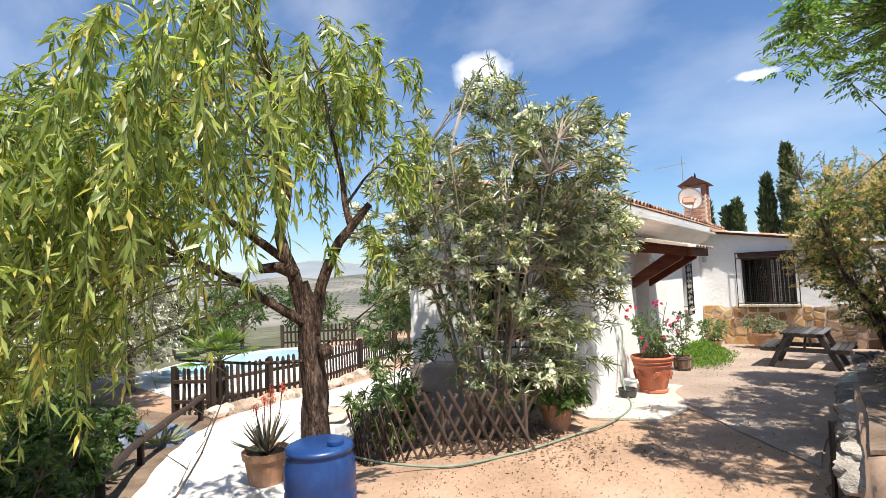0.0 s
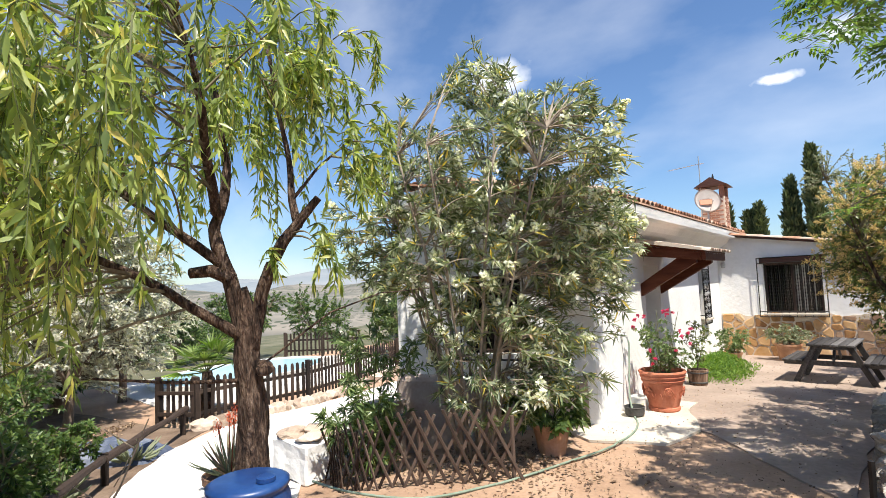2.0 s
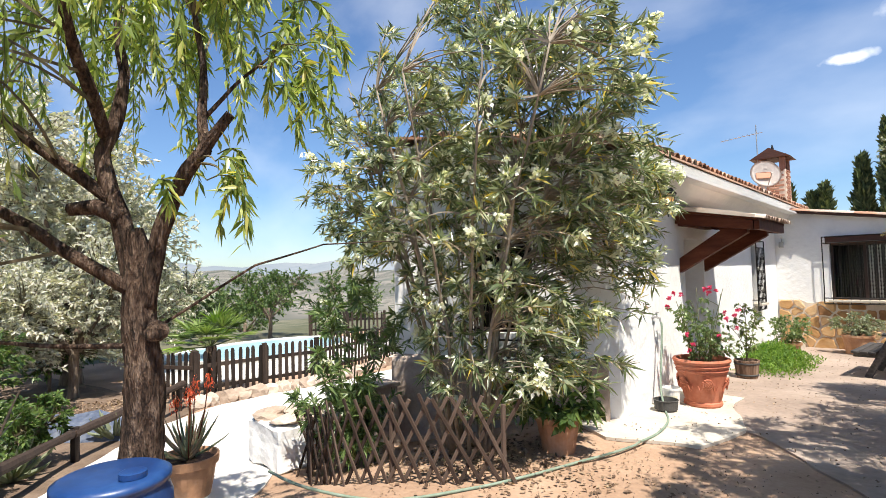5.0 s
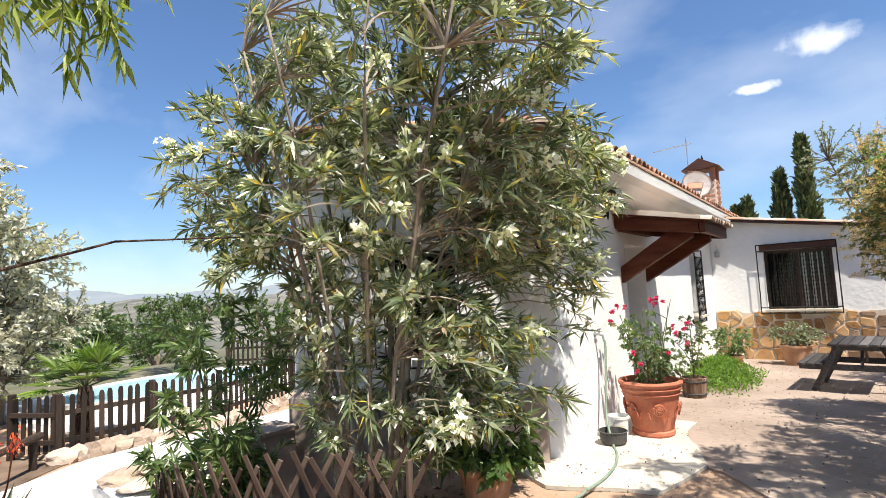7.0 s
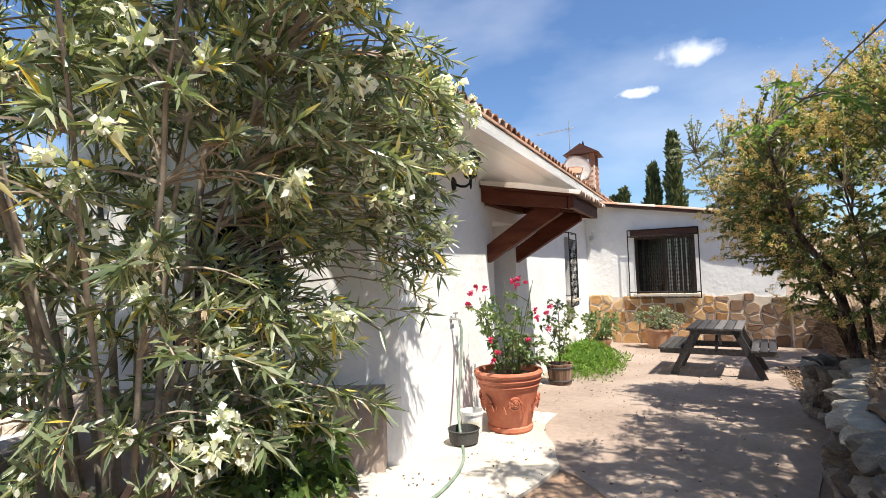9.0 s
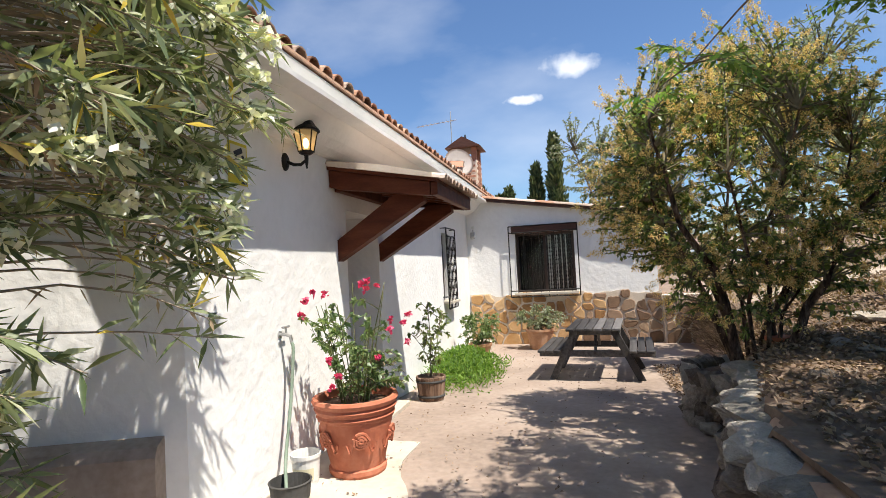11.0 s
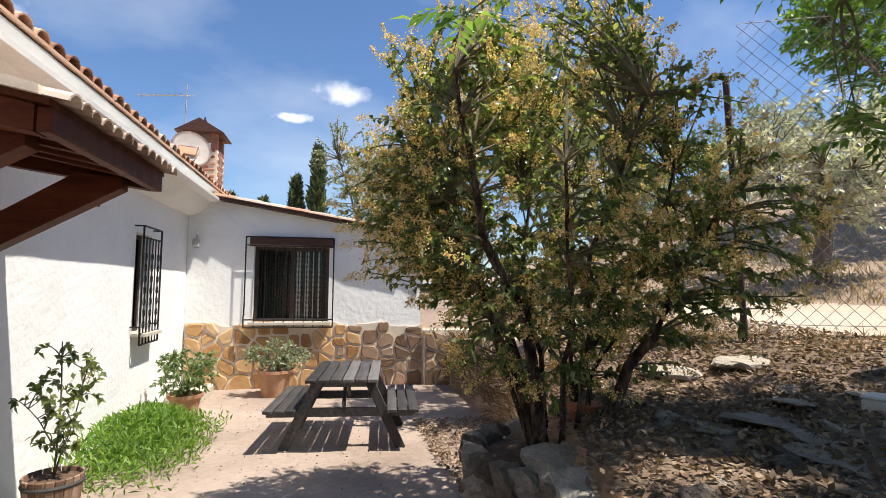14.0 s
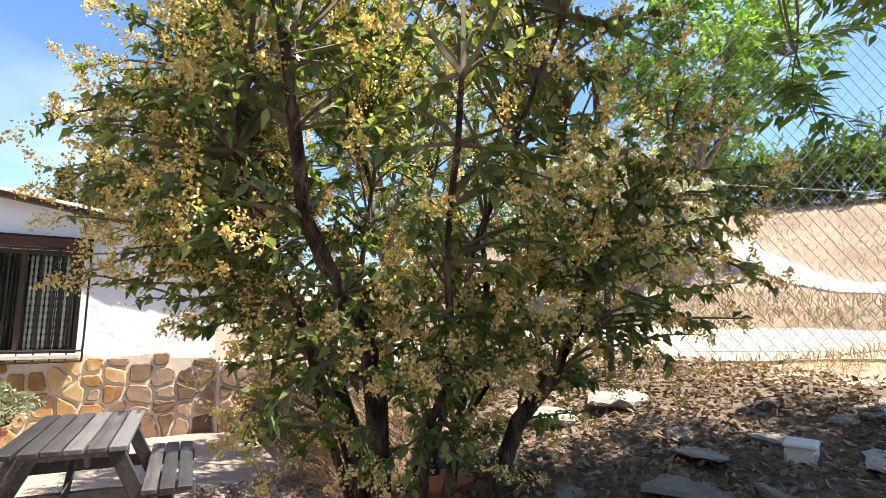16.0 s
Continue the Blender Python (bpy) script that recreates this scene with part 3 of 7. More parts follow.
sheet("terrace", [(0.02, 0.9)] + wobble([(1.3, 0.2), (2.2, -0.9), (2.66, -1.4), (2.72, 0.2)], 0.05)[:-5] + [(2.72, 0.2), (2.95, 1.2), (3.3, 2.2), (3.9, 3.4), (4.05, 4.2), (4.05, 7.86), (0.02, 7.86)], M_TERRACE, 0.02, "pinkish grey beaten cement terrace", "terrace")
sheet("apron", wobble([(-0.6, -0.42), (0.15, -0.75), (0.95, -0.5), (1.15, 0.3), (0.85, 1.0), (0.75, 1.75), (0.02, 1.75), (0.02, 0.0)], 0.06), M_APRON, 0.034, "pale cement apron along the house wall", "pavement")
sheet("garden_path", wobble([(-1.6, -4.6), (-1.9, -3.6), (-2.6, -2.9), (-3.3, -2.2), (-2.9, -1.3), (-3.4, 0.9), (-5.0, 6.0), (-7.4, 6.0), (-6.75, 1.0), (-6.85, -1.6), (-6.1, -2.9), (-4.8, -4.1), (-3.4, -5.1), (-2.2, -5.8)], 0.10), M_PATH, 0.02, "bright white concrete garden path", "path", 0.3)
sheet("pool_deck", [(-14.5, -1.1), (-9.4, -1.5), (-8.6, 0.2), (-9.0, 6.2), (-12.6, 6.9), (-14.9, 5.0)], M_PATH, 0.03, "pale concrete pool surround", "pavement", 0.8)
def polar(h, r):
    """A place on the hillside by bearing and distance from the end of the walk."""
    return (2.4 + r * math.sin(radians(h)), 0.2 + r * math.cos(radians(h)))


TRACK = ([46, 50, 56, 60.7, 67.5, 73.8, 84, 100], [25.0, 21.5, 17.0, 14.0, 11.0, 10.0, 9.4, 9.2], [27.0, 23.5, 18.2, 16.6, 12.6, 11.3, 10.8, 10.6])
sheet("hill_track", wobble([polar(h, r) for h, r in zip(TRACK[0], TRACK[1])] + [polar(h, r) for h, r in zip(TRACK[0][::-1], TRACK[2][::-1])], 0.15), M_PATH, 0.03, "white dusty track winding up the hillside", "road", 0.6)
sheet("dirt_yard", wobble([polar(20, 6.5), polar(32, 5.4), polar(48, 4.9), polar(65, 5.0), polar(85, 5.6), polar(105, 6.0), polar(105, 7.4), polar(80, 7.5), polar(60, 7.3), polar(40, 8.0), polar(20, 8.6)], 0.2), M_TRACK, 0.02, "sunlit bare pale dirt beyond the fence", "ground", 0.5)

# the soil's dark colour here stands in for the shade of the trees
sheet("shrub_bed", wobble([(-2.3, -5.75), (-3.5, -5.0), (-4.85, -4.0), (-6.1, -2.85), (-6.9, -1.9), (-8.4, -2.2), (-14, -3.2), (-16, -8), (-9, -11), (-4.2, -9)], 0.15), M_BANKSOIL, 0.012, "dark leaf-strewn soil under the shrubs", "ground", 0.5)
sheet("bank_soil", wobble([(3.0, -3.2), (6.6, -3.2), (6.6, 1.2), (5.9, 2.6), (5.2, 4.2), (5.0, 6.6), (4.5, 6.8), (4.45, 4.0), (4.0, 2.9), (3.6, 2.2), (3.2, 1.2), (3.0, 0.3)], 0.08), M_BANKSOIL, 0.035, "dark leaf-strewn soil of the bank", "ground")

# ---- far land ----
def hills(name, r0, r1, base, top, a0, a1, seed, material, label):
    """A belt of rolling land between two distances."""
    vs, fs, na, nr = [], [], 90, 14
    for j in range(nr):
        t = j / (nr - 1)
        r = r0 * (r1 / r0) ** t
        for i in range(na):
            a = radians(a0 + (a1 - a0) * i / (na - 1))
            h = base + (top - base) * t ** 1.5 * (0.75 + 0.5 * noise.noise(Vector((a * 4 + seed, t * 1.2, seed)))) + 0.02 * r * noise.noise(Vector((a * 9, t * 5, seed + 3)))
            vs.append((math.sin(a) * r, math.cos(a) * r, h))
    for j in range(nr - 1):
        for i in range(na - 1):
            fs.append((j * na + i, j * na + i + 1, (j + 1) * na + i + 1, (j + 1) * na + i))
    return tagged(raw_mesh(name, vs, fs, material, smooth=True), label, "hills", kind="structure")


hills("backdrop", 90, 900, -22, 18, -150, 5, 2.0, M_FAR, "dry valley slopes with rows of olive trees")
hills("backdrop", 900, 2600, -10, 95, -150, 60, 6.0, M_HAZEHILL, "hazy blue-grey mountains on the horizon")
hills("backdrop", 60, 300, 2, 12, 8, 150, 4.0, M_HILL, "dry scrubby hillside above the yard")

# ---- house ----
house = thing("house", "white rendered single-storey farmhouse with clay tile roof", "house", kind="structure")
AB = 7.9                                   # the wing's front wall
CX, CY = -2.6, -1.12                        # far end of the angled gable wall
TH = 0.45


def slab_with_holes(name, u0, u1, z0, z1, holes, to_world, parent, material=M_WALL, thick=TH, ztop=None):
    """An upright wall in panels round its openings. to_world(u, depth, z); ztop(u): a sloping head."""
    bm = bmesh.new()
    us = sorted({u0, u1, *[h[0] for h in holes], *[h[1] for h in holes]})
    for a, b in zip(us, us[1:]):
        cuts = [(h[2], h[3]) for h in holes if h[0] <= a and h[1] >= b]
        lo = z0
        spans = []
        for c0, c1 in sorted(cuts):
            spans.append((lo, c0))
            lo = c1
        spans.append((lo, None))
        for s0, s1 in spans:
            e0 = s1 if s1 is not None else (ztop(a) if ztop else z1)
            e1 = s1 if s1 is not None else (ztop(b) if ztop else z1)
            if e0 - s0 < 0.005:
                continue
            q = [(a, s0), (b, s0), (b, e1), (a, e0)]
            f = [bm.verts.new(to_world(u, 0, z)) for u, z in q]
            k = [bm.verts.new(to_world(u, thick, z)) for u, z in q]
            bm.faces.new(f), bm.faces.new(k[::-1])
            for i in range(4):
                j = (i + 1) % 4
                bm.faces.new((f[i], k[i], k[j], f[j]))
    bmesh.ops.remove_doubles(bm, verts=bm.verts[:], dist=0.0005)
    seen = {}
    for f in bm.faces[:]:
        key = tuple(sorted(tuple(round(c, 4) for c in v.co) for v in f.verts))
        seen.setdefault(key, []).append(f)
    bmesh.ops.delete(bm, geom=[f for fs in seen.values() if len(fs) > 1 for f in fs], context="FACES_ONLY")
    bmesh.ops.recalc_face_normals(bm, faces=bm.faces[:])
    return part(name, bm, material, parent)


DOOR = (2.10, 2.93, -0.2, 2.12)
WINA = (5.80, 6.32, 0.95, 2.10)
wall_east = slab_with_holes("wall", -0.1, AB + 6, -0.3, 2.98, [DOOR, WINA], lambda u, d, z: (-d, u, z), house)
WINB = (0.98, 2.13, 0.93, 2.12)
wing_top = lambda u: 2.88 - 0.158 * u
wall_wing = slab_with_holes("wall", 0.003, 3.62, -0.3, 2.9, [WINB], lambda u, d, z: (u, AB + d, z), house, ztop=wing_top)
bmw = bmesh.new()
prism(bmw, [(AB + TH, -0.3), (AB + 4.5, -0.3), (AB + 4.5, 2.3), (AB + TH, 2.3)], 3.17, 3.62, "x")
part("wall", bmw, M_WALL, house)
cdir = Vector((CX, CY + 0.1, 0))
clen = cdir.length
cu = cdir.normalized()
cn = Vector((-cu.y, cu.x, 0))              # into the house
if cn.y < 0:
    cn = -cn
gable = lambda u: 2.92 + 0.22 * min(u, 2.1) - 0.22 * max(0, u - 2.1)
WINC = (0.95, 1.75, 0.95, 2.05)
wall_gable = slab_with_holes("wall", 0.0, clen, -0.9, 3, [WINC], lambda u, d, z: (cu.x * u + cn.x * d, -0.1 + cu.y * u + cn.y * d, z), house, ztop=gable)
bmw = bmesh.new()
prism(bmw, [(CX, CY), (CX + TH, CY + 0.2), (CX + TH - 0.6, 12), (CX - 0.6, 12)], -1.0, 2.9, "z")
part("wall", bmw, M_WALL, house)

# raised cement plinth with a sloping ledge along the gable wall
bmp = bmesh.new()
for a, b in ((0.12, clen),):
    pf = [(0.0, -0.6), (0.16, -0.6), (0.13, 0.58), (0.10, 0.63), (0.0, 0.66)]
    ra = [bmp.verts.new((cu.x * a - cn.x * d, -0.1 + cu.y * a - cn.y * d, z)) for d, z in pf]
    rb = [bmp.verts.new((cu.x * b - cn.x * d, -0.1 + cu.y * b - cn.y * d, z)) for d, z in pf]
    for i in range(len(pf)):
        j = (i + 1) % len(pf)
        bmp.faces.new((ra[i], ra[j], rb[j], rb[i]))
    bmp.faces.new(ra[::-1]), bmp.faces.new(rb)
bmesh.ops.recalc_face_normals(bmp, faces=bmp.faces[:])
part("plinth", bmp, M_PLINTH, house, "stained grey cement plinth")

# cornice: cove, bright ledge, sloping band under the tiles
def cornice(path_pts, out, name="cornice"):
    """A moulding swept along a line; out: the way it juts."""
    prof = [(0.0, 2.56), (0.05, 2.57), (0.13, 2.605), (0.21, 2.66), (0.28, 2.735), (0.315, 2.79), (0.465, 2.795), (0.47, 2.828), (0.32, 2.845), (0.34, 2.90), (0.40, 2.955), (0.40, 2.97), (0.0, 2.985)]
    bm = bmesh.new()
    rings = []
    for i, (p, o) in enumerate(zip(path_pts, out)):
        w = 0.006
        rings.append([bm.verts.new((p[0] + o[0] * (d + w * noise.noise(Vector((p[0] * 3, p[1] * 3, z * 4)))), p[1] + o[1] * (d + w * noise.noise(Vector((p[0] * 3, p[1] * 3, 5)))), z + p[2] + w * 0.8 * noise.noise(Vector((p[0] * 4, p[1] * 4, 2))))) for d, z in prof])
    for a, b in zip(rings, rings[1:]):
        for k in range(len(prof) - 1):
            bm.faces.new((a[k], a[k + 1], b[k + 1], b[k]))
    bm.faces.new(rings[0]), bm.faces.new(rings[-1][::-1])
    bmesh.ops.recalc_face_normals(bm, faces=bm.faces[:])
    return part(name, bm, M_WALL, house, smooth=False)


ya = [-0.35 + 0.22 * i for i in range(43)]
cornice([(0.0, y, 0.0) for y in ya], [(1, 0)] * len(ya))
us = [-0.1 + 0.2 * i for i in range(int(clen / 0.2) + 2)]
cornice([(cu.x * u, -0.1 + cu.y * u, gable(u) - 2.99) for u in us], [(-cn.x * 0.7, -cn.y * 0.7)] * len(us))

# main roof: deck and barrel tiles
def arch_tile(length, r0, r1, material, name="roof_tile"):
    """A half-round clay tile, tapered, lying along +x with its low end at 0."""
    bm = bmesh.new()
    n, th = 7, 0.012
    rows = []
    for x, r in ((0, r0), (-length, r1)):
        rows.append(([bm.verts.new((x, r * math.cos(a), r * math.sin(a) * 0.8)) for a in (math.pi * k / (n - 1) for k in range(n))],
                     [bm.verts.new((x, (r - th) * math.cos(a), (r - th) * math.sin(a) * 0.8)) for a in (math.pi * k / (n - 1) for k in range(n))]))
    (o0, i0), (o1, i1) = rows
    for k in range(n - 1):
        bm.faces.new((o0[k], o0[k + 1], o1[k + 1], o1[k]))
        bm.faces.new((i0[k + 1], i0[k], i1[k], i1[k + 1]))
        bm.faces.new((o0[k + 1], o0[k], i0[k], i0[k + 1]))
    bmesh.ops.recalc_face_normals(bm, faces=bm.faces[:])
    return mesh_of(name, bm, material)


bmr = bmesh.new()
EAVE, RIDGE = (0.425, 2.985), (-2.6, 3.62)
prism(bmr, [EAVE, (EAVE[0], 3.005), (RIDGE[0], RIDGE[1] + 0.02), (-3.75, 3.36), (-3.75, 3.34), RIDGE], -0.15, 13.5, "y")
roof = part("roof", bmr, M_TILE, house, "clay barrel tile roof")
slope = math.atan2(RIDGE[1] - EAVE[1], EAVE[0] - RIDGE[0])
TILE = arch_tile(0.44, 0.085, 0.068, M_TILE)
TILE2 = arch_tile(0.44, 0.085, 0.068, M_TILE_PALE)
nt = 0
y = -0.55
while y < 9.6:
    for k in range(2):
        d = 0.0 + 0.34 * k
        x = EAVE[0] - d * math.cos(slope) + random.uniform(-0.012, 0.012)
        z = 3.005 + d * math.sin(slope) + 0.012 * k
        shared("roof_tile", TILE if random.random() < 0.7 else TILE2, roof, pose(x, y + random.uniform(-0.01, 0.01), z, 0, math.degrees(slope), random.uniform(-2, 2)))
        nt += 1
    y += 0.19
joined = bmesh.new()                       # the courses further up, seen only as an outline
y = -0.55
while y < 9.6:
    for k in range(2, 8):
        d = -0.07 + 0.34 * k
        m = pose(EAVE[0] - d * math.cos(slope), y, 3.005 + d * math.sin(slope) + 0.012, 0, math.degrees(slope), 0)
        vs = [joined.verts.new(m @ v.co) for v in TILE.vertices]
        for p in TILE.polygons:
            joined.faces.new([vs[i] for i in p.vertices])
    y += 0.19
tagged(part("tile_courses", joined, M_TILE, roof), kind="stuff")
# verge tiles along the gable
for k in range(16):
    u = 0.02 + k * 0.21
    if u > clen:
        break
    p = (cu.x * u - cn.x * 0.30, -0.1 + cu.y * u - cn.y * 0.30, gable(u) + 0.03)
    shared("roof_tile", TILE if k % 3 else TILE2, roof, pose(*p, 0, 8, math.degrees(math.atan2(-cn.y, -cn.x))))
bmr = bmesh.new()
vb = [(0.35, -0.5), (cu.x * clen - cn.x * 0.35, -0.1 + cu.y * clen - cn.y * 0.35), (-3.4, 1.5), (-2.6, 2.0), (0.35, 2.0)]
bmr.faces.new([bmr.verts.new((x, yy, 2.99 + 0.21 * min(max(-x, 0), 2.6 if yy > 1 else 2.1))) for x, yy in vb])
r = bmesh.ops.extrude_face_region(bmr, geom=bmr.faces[:])
bmesh.ops.translate(bmr, vec=(0, 0, 0.03), verts=[g for g in r["geom"] if isinstance(g, bmesh.types.BMVert)])
bmesh.ops.recalc_face_normals(bmr, faces=bmr.faces[:])
part("roof", bmr, M_TILE, house)

# wing roof: boards, brown edge, pale tiles falling to one side
bmr = bmesh.new()
prism(bmr, [(0.30, wing_top(0.30) + 0.0), (4.0, wing_top(4.0)), (4.0, wing_top(4.0) + 0.05), (0.30, wing_top(0.30) + 0.05)], AB - 0.16, AB + 4.6, "y")
wing_roof = part("roof", bmr, M_SHUTTER, house, "wing roof with a brown painted edge")
ws = math.degrees(math.atan(0.158))
for k in range(10):
    x = 0.72 + 0.36 * k
    for j in range(3):
        shared("roof_tile", TILE2 if (k + j) % 3 else TILE, wing_roof, pose(x, AB - 0.13 + 0.19 * j, wing_top(x) + 0.055, 0, ws, random.uniform(-2, 2)) @ Matrix.Diagonal((0.9, 1, 0.8, 1)))
bmr = bmesh.new()
prism(bmr, [(0.32, wing_top(0.32) + 0.05), (3.98, wing_top(3.98) + 0.05), (3.98, wing_top(3.98) + 0.085), (0.32, wing_top(0.32) + 0.085)], AB - 0.05, AB + 4.55, "y")
part("tile_bed", bmr, M_TILE_PALE, wing_roof)

# chimney of brick with a tiled cap
chimney = thing("chimney", "brick chimney stack with open vents and small tiled cap", "chimney", (-0.46, 10.62, 3.1))
cw, cdp, hh = 0.34, 0.34, 1.15
core = boxed((cw * 2 - 0.03, cdp * 2 - 0.03, hh))
bmesh.ops.translate(core, vec=(0, 0, hh / 2 - 0.05), verts=core.verts[:])
stack = part("stack", core, M_MORTAR, chimney)
BRICK = mesh_of("brick", boxed((0.215, 0.1, 0.052), 0.006), M_BRICK)
row, z = 0, 0.0
while z < hh - 0.05:
    for side in range(4):
        for i in range(3):
            o = -0.23 + 0.23 * i + (0.11 if row % 2 else 0) - 0.05
            if abs(o) > 0.25:
                continue
            a = side * 90
            shared("brick", BRICK, stack, pose(0, 0, z + 0.03, 0, 0, a) @ pose(o, -(cw - 0.05), 0))
    z += 0.066
    row += 1
for sx in (-1, 1):
    for sy in (-1, 1):
        b = boxed((0.13, 0.13, 0.34), 0.008)
        bmesh.ops.translate(b, vec=(sx * 0.26, sy * 0.26, hh + 0.12), verts=b.verts[:])
        part("pillar", b, M_BRICK, chimney)
b = bmesh.new()
for sx in (-1, 1):
    prism(b, [(-0.46, hh + 0.28), (0.46, hh + 0.28), (0.0, hh + 0.55)] if sx > 0 else [(-0.40, hh + 0.27), (0.40, hh + 0.27), (0, hh + 0.5)], -0.46 * 1.0 if sx > 0 else -0.3, 0.46 if sx > 0 else 0.3, "y")
part("cap", b, M_SHUTTER, chimney, "dark brown pitched cap")
b = bmesh.new()
tube(b, [(0, 0, hh + 0.5), (0, 0, hh + 0.62), (0, 0, hh + 0.7)], [0.05, 0.03, 0.012], 8)
part("finial", b, M_IRON, chimney)

aerial = thing("tv_aerial", "thin metal television aerial beside the chimney", "aerial", (-0.75, 10.3, 3.15))
b = bmesh.new()
tube(b, [(0, 0, 0), (0, 0, 2.35)], 0.014, 6)
part("mast", b, M_STEEL, aerial)
b = bmesh.new()
tube(b, [(-0.9, 0, 2.05), (0.15, 0, 2.12)], 0.01, 5)
part("boom", b, M_STEEL, aerial)
for k in range(9):
    b = bmesh.new()
    x = -0.85 + 0.11 * k
    tube(b, [(x, -0.12 - 0.02 * (k > 5), 2.06 + 0.007 * k), (x, 0.12 + 0.02 * (k > 5), 2.06 + 0.007 * k)], 0.005, 4)
    part("rod", b, M_STEEL, aerial)

dish = thing("satellite_dish", "white round satellite dish with a terracotta-coloured mark", "satellite dish", (-0.48, 9.75, 3.3))
b = bmesh.new()
m = look((0, 0, 0.74), (0.55, -1.0, 1.15))
rings = []
for k in range(7):
    r = 0.36 * k / 6
    rings.append([b.verts.new(m @ Vector((r * math.cos(a), r * 1.06 * math.sin(a), -0.5 * (r * r) + 0.02))) for a in (2 * math.pi * i / 28 for i in range(28))])
for p, q in zip(rings[1:], rings[2:]):
    for i in range(28):
        b.faces.new((p[i], p[(i + 1) % 28], q[(i + 1) % 28], q[i]))
b.faces.new(rings[1])
bmesh.ops.solidify(b, geom=b.faces[:], thickness=0.012)
part("reflector", b, M_DISH, dish, smooth=True)
b = bmesh.new()
box(b, (0, 0, 0), (0.34, 0.17, 0.006), m @ pose(0.06, -0.05, -0.045), 0.01)
bmesh.ops.translate(b, vec=(0, 0, 0), verts=b.verts[:])
part("mark", b, M_DISHMARK, dish)
b = bmesh.new()
tube(b, [(0.0, 0, -0.15), (0, 0, 0.5), (0, 0.03, 0.7)], 0.025, 8)
part("mast", b, M_STEEL, dish)
b = bmesh.new()
tube(b, [m @ Vector((0, -0.34, -0.05)), m @ Vector((0, -0.2, -0.45))], 0.012, 6)
part("arm", b, M_STEEL, dish)

# ---- door canopy ----
canopy = thing("door_canopy", "red-brown timber door canopy roofed with clay tiles", "canopy")
CY0, CY1, CX1 = 1.76, 3.20, 0.98
ct = lambda x: 2.47 - 0.195 * x           # tile bed height
for name, y0 in (("side_beam", CY0 + 0.05), ("side_beam", CY1 - 0.05)):
    b = bmesh.new()
    prism(b, [(0.01, ct(0) - 0.17), (0.12, ct(0) - 0.20), (CX1 - 0.02, ct(CX1) - 0.13), (CX1 - 0.02, ct(CX1) - 0.012), (0.01, ct(0) - 0.012)], y0 - 0.05, y0 + 0.05, "y")
    part(name, b, M_BEAM, canopy)
b = bmesh.new()
beam(b, (CX1 + 0.02, CY0, ct(CX1) - 0.075), (CX1 + 0.02, CY1, ct(CX1) - 0.075), 0.06, 0.11)
part("front_beam", b, M_BEAM, canopy)
b = bmesh.new()
beam(b, (0.05, CY0 + 0.1, ct(0) - 0.12), (0.05, CY1 - 0.1, ct(0) - 0.12), 0.08, 0.16)
part("wall_plate", b, M_BEAM, canopy)
for k in range(4):
    b = bmesh.new()
    yy = CY0 + 0.30 + 0.28 * k
    beam(b, (0.1, yy, ct(0.1) - 0.06), (CX1 - 0.02, yy, ct(CX1) - 0.06), 0.07, 0.08)
    part("rafter", b, M_BEAM, canopy)
for yy in (CY0 + 0.20, CY1 - 0.18):
    b = bmesh.new()
    prism(b, [(0.0, 1.62), (0.0, 1.82), (0.60, ct(0.5) - 0.16), (0.86, ct(0.86) - 0.11), (0.86, ct(0.86) - 0.18)], yy - 0.06, yy + 0.06, "y")
    part("brace", b, M_BEAM, canopy, "chunky diagonal timber brace")
b = bmesh.new()
prism(b, [(0.005, ct(0) - 0.01), (CX1 + 0.05, ct(CX1 + 0.05) - 0.01), (CX1 + 0.05, ct(CX1 + 0.05) + 0.02), (0.005, ct(0) + 0.02)], CY0 - 0.03, CY1 + 0.03, "y")
part("board", b, M_BEAM, canopy)
SMALL = arch_tile(0.42, 0.062, 0.05, M_TILE_PALE)
cs = math.degrees(math.atan(0.195))
yy = CY0 + 0.02
while yy < CY1 + 0.02:
    for k in range(3):
        x = CX1 + 0.12 - 0.36 * k + random.uniform(-0.012, 0.012)
        shared("roof_tile", SMALL, canopy, pose(x, yy, ct(x) + 0.024 + 0.008 * k, 0, cs, random.uniform(-2, 2)))
    yy += 0.118
b = bmesh.new()
prism(b, [(0.02, ct(0.02) + 0.02), (CX1 + 0.02, ct(CX1) + 0.016), (CX1 + 0.02, ct(CX1) + 0.055), (0.5, ct(0.5) + 0.085), (0.02, ct(0.02) + 0.06)], CY0 - 0.06, CY0 + 0.06, "y")
part("verge_mortar", b, M_MORTAR, canopy, "grey mortar verge")

# ---- door ----
door = thing("door_1", "dark wooden front door deep in a white reveal", "door", kind="structure")
b = bmesh.new()
box(b, (-TH + 0.0, 2.515, 0.95), (0.06, 0.83, 2.34), None, 0.004)
part("door_leaf", b, M_DOOR, door)
for zc in (0.55, 1.5):
    b = bmesh.new()
    box(b, (-TH + 0.035, 2.515, zc), (0.02, 0.56, 0.7), None, 0.012)
    part("door_panel", b, M_DOOR, door)
b = bmesh.new()
tube(b, [(-TH + 0.03, 2.2, 1.0), (-TH + 0.09, 2.2, 1.0), (-TH + 0.09, 2.32, 1.0)], 0.011, 6)
part("door_handle", b, M_STEEL, door)
b = bmesh.new()
box(b, (0.02, 2.515, 0.0), (0.5, 0.95, 0.12), None, 0.01)
tagged(part("doorstep", b, M_APRON), "low cement doorstep", "step", kind="structure")

